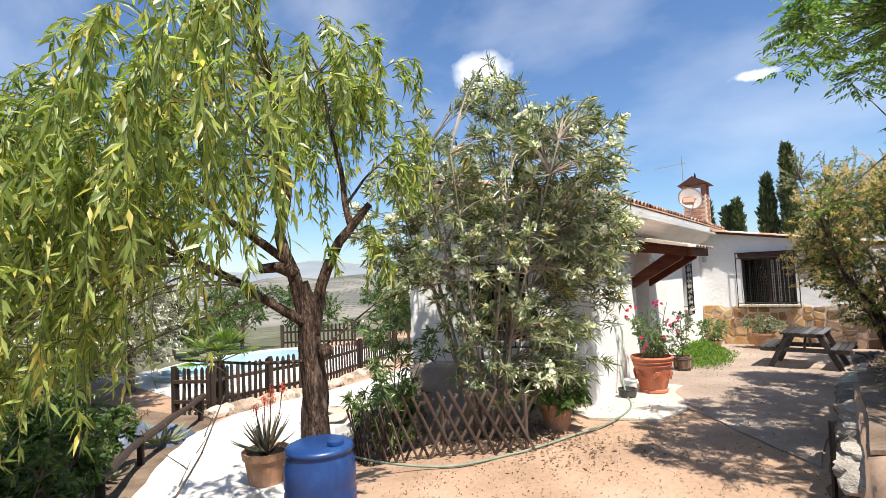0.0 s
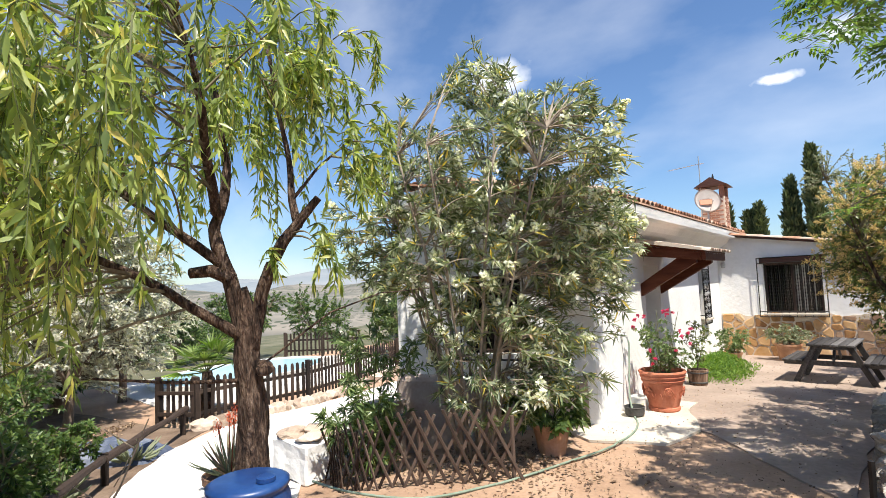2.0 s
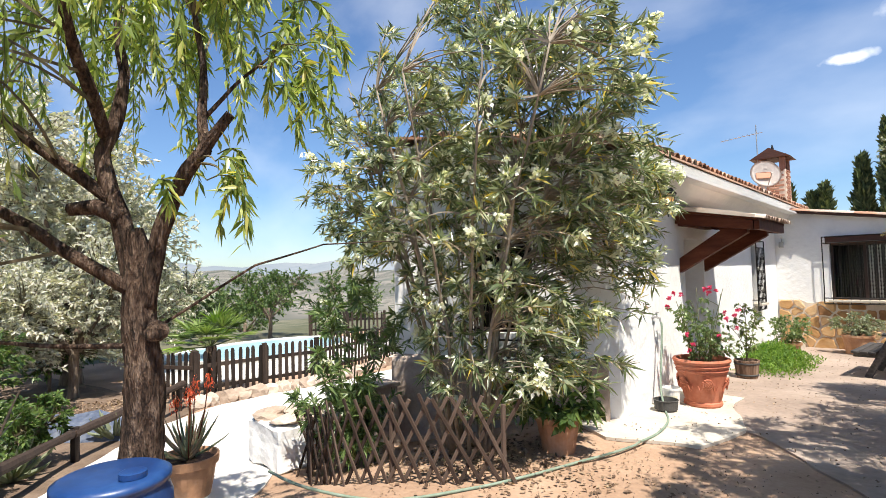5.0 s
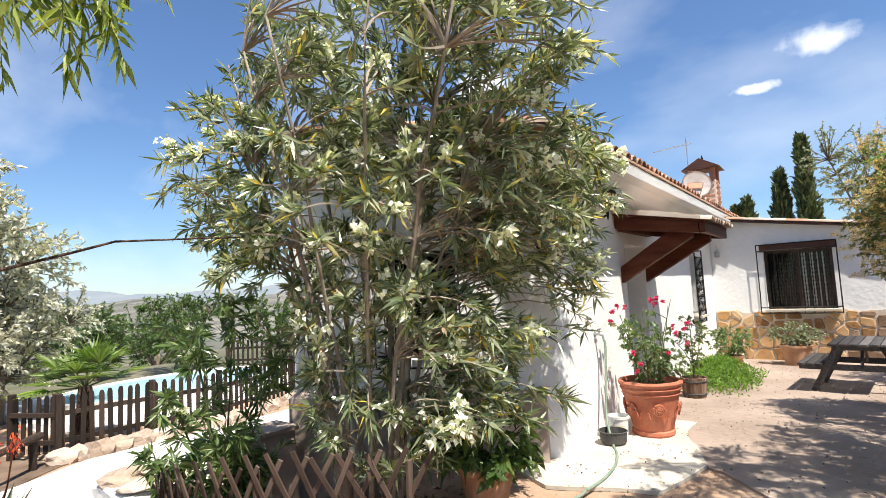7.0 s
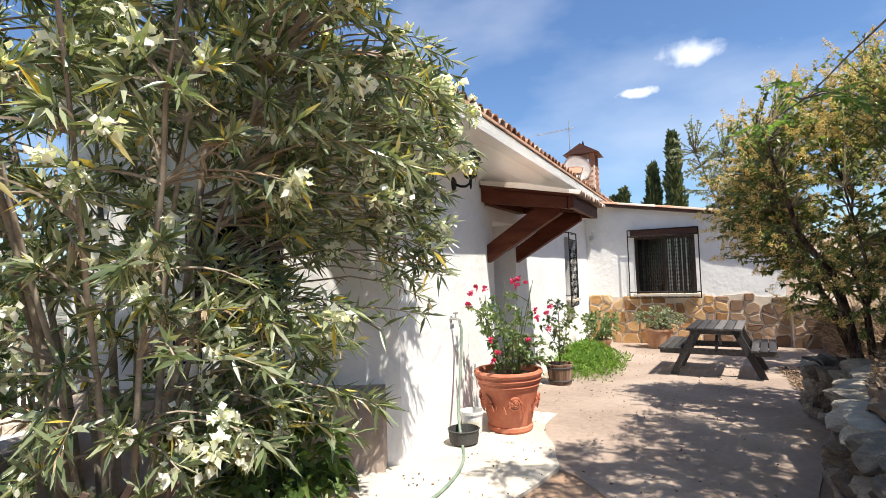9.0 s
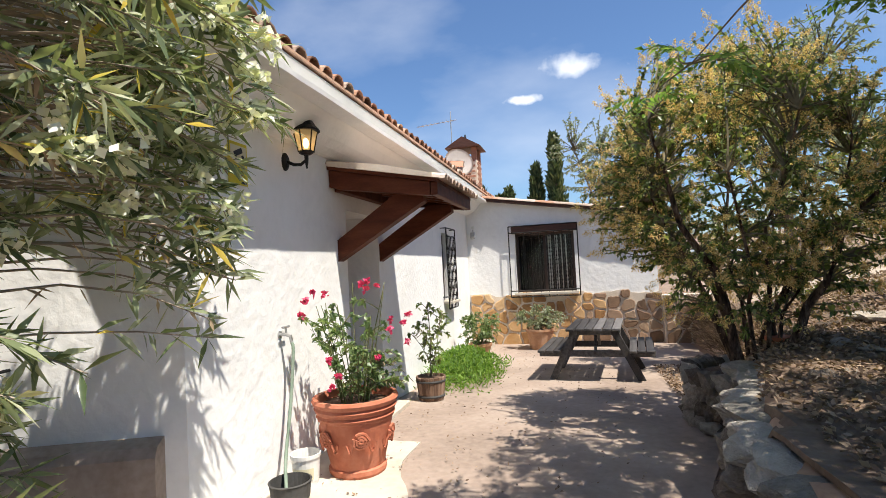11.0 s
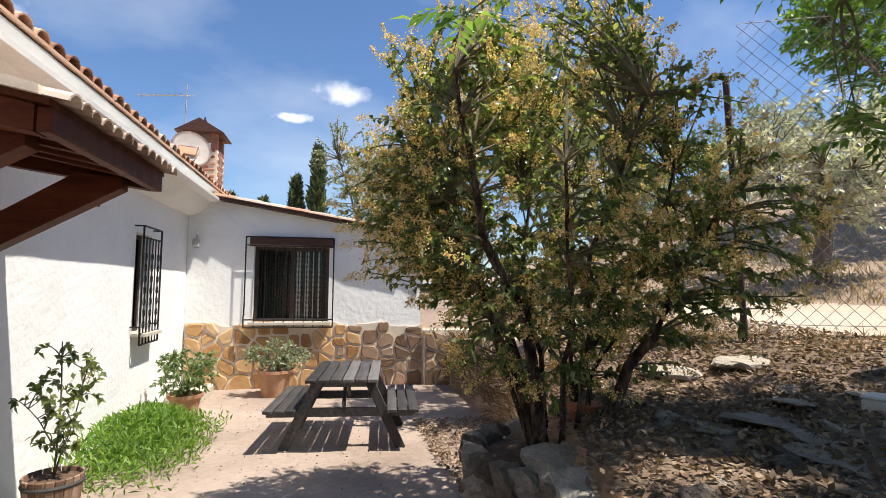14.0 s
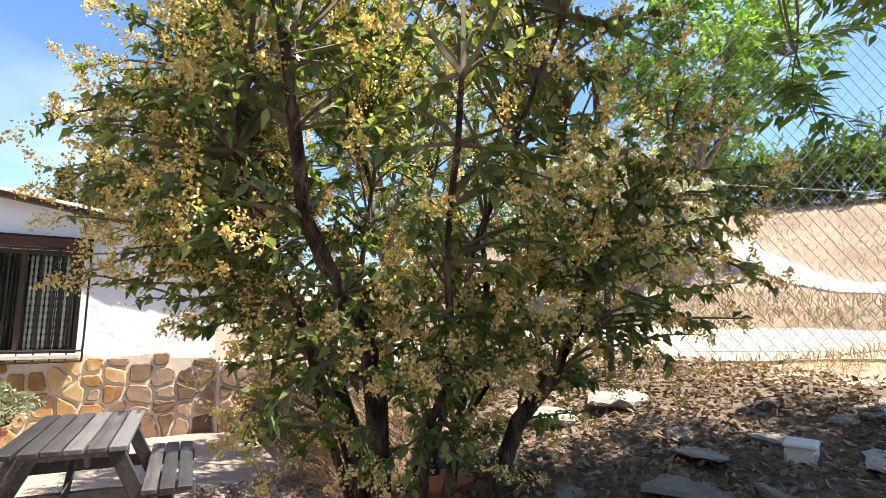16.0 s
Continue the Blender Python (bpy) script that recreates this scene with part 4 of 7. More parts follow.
# ---- windows with iron grilles ----
def window(name, label, to, w, h, z0, pane_depth, parts):
    """to(u, d, z): u along the wall from the left jamb, d out of the wall."""
    ob = thing(name, label, "window", kind="structure")

    def bar(nm, a, c, s, mat, par=ob):
        b = bmesh.new()
        p, q = Vector(to(*a)), Vector(to(*c))
        beam(b, p, q, s[0], s[1], 0.003)
        return part(nm, b, mat, par)
    f = 0.05
    d = -pane_depth
    bar("window_frame", (0, d, z0 + f / 2), (w, d, z0 + f / 2), (0.05, f), M_FRAME)
    bar("window_frame", (0, d, z0 + h - f / 2), (w, d, z0 + h - f / 2), (0.05, f), M_FRAME)
    for u in (f / 2, w / 2, w - f / 2):
        bar("window_frame", (u, d, z0 + f), (u, d, z0 + h - f), (0.05, f), M_FRAME)
    for a0, a1 in ((f, w / 2 - f / 2), (w / 2 + f / 2, w - f)):
        b = bmesh.new()
        q = [b.verts.new(to(u, d, z)) for u, z in ((a0, z0 + f), (a1, z0 + f), (a1, z0 + h - f), (a0, z0 + h - f))]
        b.faces.new(q)
        bmesh.ops.solidify(b, geom=b.faces[:], thickness=0.006)
        p = part("pane", b, M_GLASS, ob)
        p.visible_shadow = False
    return ob, bar


winb, bar = window("window_1", "dark window with bead curtain, roller shutter box and bulging iron grille", lambda u, d, z: (WINB[0] + u, AB - d, z), 1.15, 1.19, 0.93, 0.14, None)
bar("window_sill", (-0.04, 0.03, 0.915), (1.19, 0.03, 0.915), (0.26, 0.045), M_APRON)
b = bmesh.new()
box(b, (1.555, AB - 0.03, 2.19), (1.27, 0.10, 0.15), None, 0.008)
part("shutter_box", b, M_SHUTTER, winb, "red-brown roller shutter box")


def grille(win, to, w, h, z0, out, bars, belly):
    """A wrought grille: outer frame, uprights that swell at the foot, two bands, scroll work."""
    root = None
    for u in (0, w):
        g = bmesh.new()
        tube(g, [to(u, out, z0 + h), to(u, out, z0 + 0.30), to(u, out + belly, z0 + 0.14), to(u, out + belly, z0)], 0.011, 4)
        if root is None:
            root = part("grille", g, M_IRON, win)
        else:
            part("grille_side", g, M_IRON, root)
    win = root
    for z, o in ((z0 + h, out), (z0 + h - 0.13, out), (z0 + 0.12, out + belly), (z0, out + belly)):
        g = bmesh.new()
        tube(g, [to(0, o, z), to(w, o, z)], 0.011, 4)
        part("grille_rail", g, M_IRON, win)
    for k in range(1, bars):
        u = w * k / bars
        g = bmesh.new()
        tube(g, [to(u, out, z0 + h - 0.13), to(u, out, z0 + 0.30), to(u, out + belly, z0 + 0.14), to(u, out + belly, z0)], 0.0075, 4)
        part("grille_bar", g, M_IRON, win)
    for u in (0, w):
        for z in (z0 + h, z0 + 0.2):
            g = bmesh.new()
            tube(g, [to(u, out, z), to(u, -0.02, z)], 0.009, 4)
            part("grille_stay", g, M_IRON, win)


grille(winb, lambda u, d, z: (0.87 + u, AB - d, z), 1.33, 1.40, 0.86, 0.10, 9, 0.05)
for k in range(26):                         # bead strands behind the glass
    u = WINB[0] + 0.05 + k * 0.0425
    pale = k in (14, 15, 17, 18, 20, 22)
    b = bmesh.new()
    for j in range(14):
        z = 2.06 - 0.083 * j
        r = 0.017
        tube(b, [(u, AB + 0.2, z), (u + 0.002, AB + 0.2, z - 0.04), (u, AB + 0.2, z - 0.08)], [r * 0.6, r, r * 0.6], 5)
    part("bead_strand", b, M_BEAD_L if pale else M_BEAD_D, winb)
# added black sheet: the room's darkness painted behind the beads
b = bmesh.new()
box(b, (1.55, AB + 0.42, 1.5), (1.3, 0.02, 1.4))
part("dark_lining", b, M_ROOMSHADE, winb)

wina, bar = window("window_2", "narrow window with black wrought iron grille", lambda u, d, z: (d, WINA[0] + u, z), 0.52, 1.15, 0.95, 0.14, None)
bar("window_sill", (-0.03, 0.03, 0.935), (0.55, 0.03, 0.935), (0.24, 0.04), M_APRON)
grille(wina, lambda u, d, z: (d, 5.74 + u, z), 0.62, 1.34, 0.83, 0.10, 6, 0.0)
for k in range(7):
    g = bmesh.new()
    z = 1.05 + 0.13 * k
    for u0 in (0.1, 0.31, 0.52):
        pts = [(0.1 + 0.0, 5.74 + u0 + 0.045 * math.cos(a), z + 0.045 * math.sin(a)) for a in (2 * math.pi * i / 8 for i in range(9))]
        tube(g, pts, 0.005, 3, False)
    part("grille_scroll", g, M_IRON, wina)
# black sheet added for the shade inside the narrow window
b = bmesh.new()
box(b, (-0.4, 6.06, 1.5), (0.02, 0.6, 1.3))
part("dark_lining", b, M_ROOMSHADE, wina)

winc, bar = window("window_3", "shaded window with black iron grille behind the oleander", lambda u, d, z: (cu.x * (WINC[0] + u) - cn.x * d, -0.1 + cu.y * (WINC[0] + u) - cn.y * d, z), 0.8, 1.1, 0.95, 0.14, None)
grille(winc, lambda u, d, z: (cu.x * (WINC[0] - 0.05 + u) - cn.x * d, -0.1 + cu.y * (WINC[0] - 0.05 + u) - cn.y * d, z), 0.9, 1.25, 0.88, 0.10, 8, 0.0)
# added sheet, painted black as the gable room's shade
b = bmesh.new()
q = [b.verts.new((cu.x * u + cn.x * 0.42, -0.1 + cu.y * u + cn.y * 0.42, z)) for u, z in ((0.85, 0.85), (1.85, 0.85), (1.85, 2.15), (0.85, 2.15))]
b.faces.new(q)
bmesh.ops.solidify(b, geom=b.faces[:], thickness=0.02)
part("dark_lining", b, M_ROOMSHADE, winc)


# ---- trees and shrubs ----
def along(poly, t):
    """The point at t (0..1) of a polyline."""
    k = t * (len(poly) - 1)
    i = min(int(k), len(poly) - 2)
    return Vector(poly[i]).lerp(Vector(poly[i + 1]), k - i)


def gnarl(poly, n, amp, seed):
    out = []
    for i in range(n):
        t = i / (n - 1)
        p = along(poly, t)
        q = p * 1.9 + Vector((seed, seed * 2, 0))
        out.append(p + amp * min(1, 4 * t) * Vector((noise.noise(q), noise.noise(q + Vector((9, 1, 2))), 0.4 * noise.noise(q + Vector((3, 7, 5))))))
    return out


def stems_mesh(limbs, material, parent, name="trunk", seg=8, flare=True, rough=False, wild=0.0):
    """limbs: (polyline, radius at the foot, radius at the end)."""
    paths = []
    for k, (poly, r0, r1) in enumerate(limbs):
        pts = gnarl(poly, 10, 0.35 * r0 + 0.02 + wild, k * 3.3)
        rad = [r0 + (r1 - r0) * i / 9 for i in range(10)]
        if flare and k == 0:
            rad[0] *= 1.3
        b = bmesh.new()
        if rough and r0 > 0.03:             # furrowed bark in real relief
            fine = gnarl(poly, 44, 0.35 * r0 + 0.02, k * 3.3)
            fr = [(r0 + (r1 - r0) * i / 43) * (1 + (0.3 * max(0, 1 - i / 8) if k == 0 and flare else 0)) for i in range(44)]
            tube(b, fine, fr, 30)
            vs = list(b.verts)
            for i in range(44):
                for j in range(30):
                    v = vs[i * 30 + j]
                    d = v.co - fine[i]
                    a = 2 * math.pi * j / 30
                    q = Vector((3.2 * math.cos(a), 3.2 * math.sin(a), v.co.z * 2.6 + k))
                    ridge = 1 - 2 * abs(noise.noise(q))
                    v.co = fine[i] + d * (0.86 + 0.22 * ridge + 0.12 * noise.noise(q * 2.3))
        else:
            tube(b, pts, rad, seg)
        part(name if k == 0 else "limb", b, material, parent, smooth=True)
        paths.append(pts)
    return paths


def twigs_to(tips, paths, parent, material, r=0.006, sag=0.0, lift=0.25, lowest=0.0):
    """Thin twigs from the nearest limb to each tip; returns their courses."""
    pool = [p for path in paths for p in path[1:] if p.z > lowest]
    arr = np.array([tuple(p) for p in pool])
    bm = bmesh.new()
    courses = []
    for tip in tips:
        d = np.linalg.norm((arr - tip) * np.array([1, 1, 0.8]), axis=1) + 0.8 * np.maximum(0, arr[:, 2] - tip[2])
        a = pool[int(np.argmin(d + rng.uniform(0, 0.25, len(d))))]
        t = Vector(tip)
        mid = a.lerp(t, 0.5) + Vector((0, 0, lift * (t - a).length)) + Vector(rng.normal(size=3) * 0.06)
        c = bez(a, mid, t + Vector((0, 0, -sag)), 6)
        tube(bm, c, [r * (1.6 - 0.22 * i) for i in range(6)], 3, False)
        courses.append(c)
    tagged(part("twig_work", bm, material, parent), kind="stuff")
    return courses


def leafy(courses, per, start, length, width, spread, fall, roll=None, droop=0.15):
    pos, dirs = [], []
    for c in courses:
        for k in range(per):
            t = start + (1 - start) * rng.uniform() ** 0.7
            p = along(c, t)
            d = (along(c, min(1, t + 0.1)) - along(c, max(0, t - 0.1)))
            d = np.array(d.normalized() if d.length > 1e-6 else (0, 0, 1)) * (1 - 0.3 * spread) + rng.normal(size=3) * spread * 0.6
            d[2] -= fall
            pos.append(tuple(p))
            dirs.append(d)
    return leaf_arrays(pos, dirs, length, width, roll, droop)


def petals(centres, n, size, spread):
    pos = np.repeat(np.asarray(centres), n, axis=0) + rng.normal(size=(len(centres) * n, 3)) * spread
    d = rng.normal(size=pos.shape)
    return leaf_arrays(pos, d, size, size * 0.9)


def crown_tips(blobs, ok=None):
    tips = []
    for c, r, n in blobs:
        k = 0
        while k < n:
            p = in_blob(c, r)
            if ok is None or ok(p):
                tips.append(p)
                k += 1
    return tips


# willow by the path
willow = thing("willow_tree", "willow tree with furrowed brown bark and hanging yellow-green leaves", "tree", (-0.58, -4.72, -0.08))


def span(u, z, back=0.0):
    """A place in the willow's spread: u across the fan of limbs, z up, back to the rear."""
    return (0.77 * u - 0.62 * back, 0.64 * u + 0.78 * back, z)


W = [([span(0.02, 0), span(0.03, 0.6), span(-0.02, 1.2), span(-0.04, 1.72), span(-0.10, 2.05)], 0.125, 0.07),
     ([span(0.0, 1.62), span(0.07, 2.0), span(0.24, 2.38), span(0.38, 2.56), span(0.50, 2.68)], 0.052, 0.026),
     ([span(0.34, 2.48, 0.02), span(0.27, 2.75, 0.1), span(0.2, 3.1, 0.2), span(0.06, 3.95, 0.3)], 0.032, 0.012),
     ([span(0.28, 2.7, 0.1), span(0.45, 2.95, 0.2), span(0.75, 3.25, 0.3)], 0.014, 0.006),
     ([span(-0.05, 1.65), span(-0.14, 2.16), span(-0.24, 2.5), span(-0.2, 3.0, 0.1), span(-0.34, 3.8, 0.2)], 0.062, 0.018),
     ([span(-0.12, 2.12, -0.02), span(-0.28, 2.19, -0.04), span(-0.42, 2.18, -0.05)], 0.05, 0.035),
     ([span(-0.06, 1.72, -0.03), span(-0.5, 2.05, -0.15), span(-1.15, 2.42, -0.3), span(-1.7, 2.75, -0.4)], 0.038, 0.014),
     ([span(-0.16, 2.2), span(-0.6, 2.55, -0.1), span(-1.2, 3.1, -0.2), span(-2.0, 3.75, -0.2)], 0.036, 0.012),
     ([span(-0.05, 1.42, -0.05), span(-0.5, 1.43, -0.1), span(-1.0, 1.49, -0.15)], 0.016, 0.008),
     ([span(0.05, 1.5), span(0.5, 1.85, 0.3), span(0.85, 1.98, 0.5), span(1.3, 2.0, 0.75)], 0.009, 0.003),
     ([span(-0.24, 2.6), span(-0.1, 3.2, -0.5), span(-0.1, 3.8, -0.9)], 0.036, 0.014)]
wp = stems_mesh(W, M_BARK, willow, seg=12, rough=True)
b = bmesh.new()
bmesh.ops.create_icosphere(b, subdivisions=2, radius=0.06)
for v in b.verts:
    v.co = v.co * (1 + 0.45 * noise.noise(v.co * 14)) + Vector(span(0.1, 1.5, -0.06))
part("burl", b, M_BARK, willow, smooth=True)
shoots = bmesh.new()
courses = []
for c, r, n in ((span(-0.5, 3.7), (1.0, 0.9, 0.8), 120), (span(-1.6, 3.0, -0.3), (1.0, 0.8, 0.7), 120), (span(-1.9, 2.5, 0.2), (0.7, 0.8, 0.6), 56), (span(0.3, 3.85, 0.2), (0.6, 0.55, 0.4), 28),
                (span(-0.1, 3.75, 0.4), (0.8, 0.6, 0.4), 34), (span(0.75, 3.15, 0.3), (0.3, 0.3, 0.3), 14), (span(0.25, 2.35), (0.25, 0.2, 0.2), 5), (span(-0.3, 3.2, -1.3), (0.8, 0.6, 0.9), 95), (span(-1.5, 2.4, -1.1), (0.9, 0.7, 1.0), 150), (span(-2.1, 1.7, -1.0), (0.6, 0.6, 0.7), 70)):
    for k in range(n):
        p = Vector(in_blob(c, r))
        out = Vector((p.x, p.y, 0)).normalized() * rng.uniform(0.05, 0.3)
        L = rng.uniform(0.3, 0.9) * (0.4 if c[2] < 2.2 or c[0] > -0.5 and c[1] > -0.3 else 1)
        q = p + out + Vector((rng.normal() * 0.06, rng.normal() * 0.06, -L))
        crs = bez(p, p + out * 1.2 + Vector((0, 0, 0.12)), q, 7)
        tube(shoots, crs, [0.005, 0.0045, 0.004, 0.0035, 0.003, 0.0025, 0.002], 3, False)
        courses.append(crs)
tagged(part("shoot_work", shoots, M_GREENTWIG, willow), kind="stuff")
starts = [np.array(c[0]) for c in courses[::3]]
twigs_to(starts, wp, willow, M_TWIG, 0.007, 0, 0.12, 1.55)
leaf_mesh("crown", [leafy(courses, 40, 0.05, 0.112, 0.024, 0.95, 0.3)], L_WIL, willow)

# oleander before the gable wall
def off_wall(p):
    if p[0] > -0.1 and p[1] > -0.15:
        return False
    if p[0] > 0.05 and p[1] > -0.35:
        return p[0] > 0.3 and p[2] > 1.0
    w = -((p[0] - 0) * cn.x + (p[1] + 0.1) * cn.y)
    return w > 0.22 or p[2] > 3.5


ole = thing("oleander", "tall white-flowering oleander with narrow grey-green leaves", "shrub", (-0.75, -1.85, 0))
O = []
for k in range(15):
    a = 2 * math.pi * k / 15 + 0.3
    lean = rng.uniform(0.35, 1.25)
    top = rng.uniform(2.3, 4.0)
    f = Vector((0.22 * math.cos(a), 0.16 * math.sin(a), 0))
    d = Vector((math.cos(a) * 1.2, math.sin(a) * 0.75, 0)) * lean
    d.y = min(d.y, 0.35)
    O.append(([f, f + d * 0.25 + Vector((0, 0, top * 0.35)), f + d * 0.6 + Vector((0, 0, top * 0.7)), f + d + Vector((0, 0, top))], rng.uniform(0.018, 0.04), 0.008))
op = stems_mesh(O, M_PALETWIG, ole, "stem", 6, False)
loc = lambda p: off_wall(np.array(p) + np.array([-0.75, -1.85, 0]))
tips = crown_tips([((0.1, 0.05, 3.4), (1.35, 0.95, 1.05), 215), ((1.15, 0.25, 3.3), (0.75, 0.7, 0.8), 120), ((-0.05, -0.15, 2.2), (1.4, 0.9, 0.9), 150), ((1.05, 0.55, 2.35), (0.7, 0.7, 0.75), 110),
                   ((-1.25, -0.35, 2.75), (0.75, 0.6, 0.8), 55), ((0.4, -0.15, 1.15), (0.95, 0.7, 0.75), 95),
                   ((0.95, 0.35, 1.1), (0.55, 0.5, 0.6), 55), ((0.35, 0.0, 4.3), (0.4, 0.4, 0.4), 30), ((1.3, 1.4, 2.5), (0.33, 0.45, 0.6), 40), ((-0.1, -0.5, 2.7), (1.3, 0.5, 1.1), 60), ((1.1, 1.45, 1.9), (0.3, 0.22, 0.7), 26)], loc)
oc = twigs_to(tips, op, ole, M_PALETWIG, 0.0062, 0, 0.22, 0.25)
leaf_mesh("crown", [leafy(oc, 25, 0.68, 0.145, 0.024, 1.05, -0.12, None, 0.10)], L_OLE, ole)
leaf_mesh("withered_leaves", [leafy([c for c in oc if c[-1].z < 2.6][::3], 12, 0.2, 0.085, 0.014, 0.9, 0.5)], L_STRAW, ole, "withered tan leaves among the twigs")
fl = [np.array(c[-1]) + np.array([0, 0, 0.03]) for c in oc if rng.uniform() < (0.24 if c[-1].z > 2.6 else 0.34) and (c[-1] - c[0]).z > -0.3]
fl = [f + rng.normal(size=3) * 0.035 for f in fl for _ in range(int(rng.integers(2, 7)))]
leaf_mesh("blossom", [petals(fl, 8, 0.046, 0.014)], L_WHITE, ole, "small white blossom clusters")

low_ole = thing("young_oleander", "bushy dark green young oleander behind the lattice fence", "shrub", (-2.0, -2.3, -0.3))
yo = []
for k in range(11):
    a = k * 2.4
    top = (1.95, 0.75, 1.6, 0.6, 1.75, 0.9, 1.35, 0.7, 1.5, 0.55, 1.2)[k]
    w = 0.16 + 0.045 * k
    yo.append(([(0.06 * math.cos(a), 0.05 * math.sin(a), 0), (w * 0.5 * math.cos(a), w * 0.4 * math.sin(a), top * 0.5), (w * 1.2 * math.cos(a), w * math.sin(a), top)], 0.012, 0.005))
yp = stems_mesh(yo, M_GREENTWIG, low_ole, "stem", 5, False)
ytips = []
for path in yp:
    for q in path[3:]:
        for _ in range(4 if q.z > 0.85 * path[-1].z else 1):
            ytips.append(np.array(q) + rng.normal(size=3) * np.array([0.1, 0.1, 0.07]))
yc = twigs_to(ytips + crown_tips([((0.05, 0, 0.4), (0.5, 0.34, 0.34), 46)]), yp, low_ole, M_GREENTWIG, 0.004)
leaf_mesh("crown", [leafy(yc, 22, 0.4, 0.13, 0.024, 0.95, 0.0)], L_YOUNG, low_ole)
yf = [np.array(p[-1]) + rng.normal(size=3) * 0.04 for p in yp[::2] for _ in range(4)]
leaf_mesh("blossom", [petals(yf, 7, 0.036, 0.012)], L_WHITE, low_ole, "white blossom at the shoot tips")

# flowering bush on the bank
bush = thing("lilac_bush", "multi-stemmed bush with dark leaves and faded yellow-brown blossom", "shrub", (3.58, 2.42, 0.45))
B = []
for k in range(11):
    a = 2 * math.pi * k / 11 + 0.4
    lean = 0.5 + 0.55 * ((k * 7) % 11) / 11
    top = 1.5 + 0.9 * ((k * 5) % 11) / 11
    f = Vector((0.13 * math.cos(a), 0.13 * math.sin(a), 0))
    d = Vector((math.cos(a), math.sin(a), 0)) * lean
    B.append(([f, f + d * 0.35 + Vector((0, 0, top * 0.4)), f + d * 0.7 + Vector((0, 0, top * 0.72)), f + d + Vector((0, 0, top))], 0.020 if k % 3 else 0.045, 0.008))
bp_ = stems_mesh(B, M_BARK, bush, "stem", 7, False, wild=0.11)
clear = lambda p: not (p[0] < -0.55 and p[1] < -0.75) and p[2] > 0.1
tips = crown_tips([((0.0, 0.0, 1.75), (1.2, 1.1, 1.08), 610), ((0.1, 0.1, 2.5), (0.85, 0.85, 0.6), 130), ((-0.75, 0.55, 1.7), (0.6, 0.6, 0.5), 80), ((0.7, -0.6, 1.35), (0.65, 0.5, 0.55), 70),
                   ((0.0, 0.0, 0.85), (0.9, 0.8, 0.5), 130), ((-0.85, 0.35, 1.65), (0.52, 0.58, 0.7), 140), ((-0.5, 0.1, 2.5), (0.6, 0.6, 0.5), 70)], clear)
bc = twigs_to(tips, bp_, bush, M_TWIG, 0.0058, 0, 0.18, 0.3)
leaf_mesh("crown", [leafy(bc, 18, 0.3, 0.052, 0.033, 1.0, 0.1, 0.8, 0.25)], L_LIL, bush)
pan = []
for c in bc:
    tip = np.array(c[-1])
    if np.linalg.norm((tip - np.array([0, 0, 1.7])) / np.array([1.2, 1.15, 1.1])) > 0.42 and rng.uniform() < 0.95:
        ax = rng.normal(size=3) * 0.3 + np.array([0, 0, 0.25]) + (tip - np.array([0, 0, 1.6])) * 0.3
        ax /= np.linalg.norm(ax)
        for j in range(95):
            s = rng.uniform()
            pan.append(tip + ax * 0.14 * s + rng.normal(size=3) * 0.024 * (1.15 - s))
leaf_mesh("blossom", [leaf_arrays(pan, rng.normal(size=(len(pan), 3)), 0.0135, 0.012)], L_PAN, bush, "faded ochre flower panicles")


def feather(tips, parent, material, pairs, length, width, rachis=0.24):
    """Compound leaves: a stalk with leaflets in pairs."""
    pos, dirs = [], []
    bm = bmesh.new()
    for tip in tips:
        for q in range(4):
            d = rng.normal(size=3) * np.array([1, 1, 0.45])
            d /= np.linalg.norm(d)
            side = np.cross(d, [0, 0, 1.0])
            side /= max(np.linalg.norm(side), 1e-3)
            end = np.array(tip) + d * rachis + np.array([0, 0, -0.06])
            tube(bm, [tip, np.array(tip) + d * rachis * 0.5 + np.array([0, 0, 0.01]), end], 0.0018, 3, False)
            for k in range(pairs):
                p = np.array(tip) + d * rachis * (0.25 + 0.75 * k / pairs) + np.array([0, 0, -0.05 * (k / pairs) ** 2])
                for s in (-1, 1):
                    pos.append(p)
                    dirs.append(side * s + d * 0.55 + np.array([0, 0, -0.25]))
            pos.append(end)
            dirs.append(d)
    tagged(part("stalk_work", bm, M_GREENTWIG, parent), kind="stuff")
    return leaf_mesh("crown", [leaf_arrays(pos, dirs, length, width, 0.35, 0.15)], material, parent)


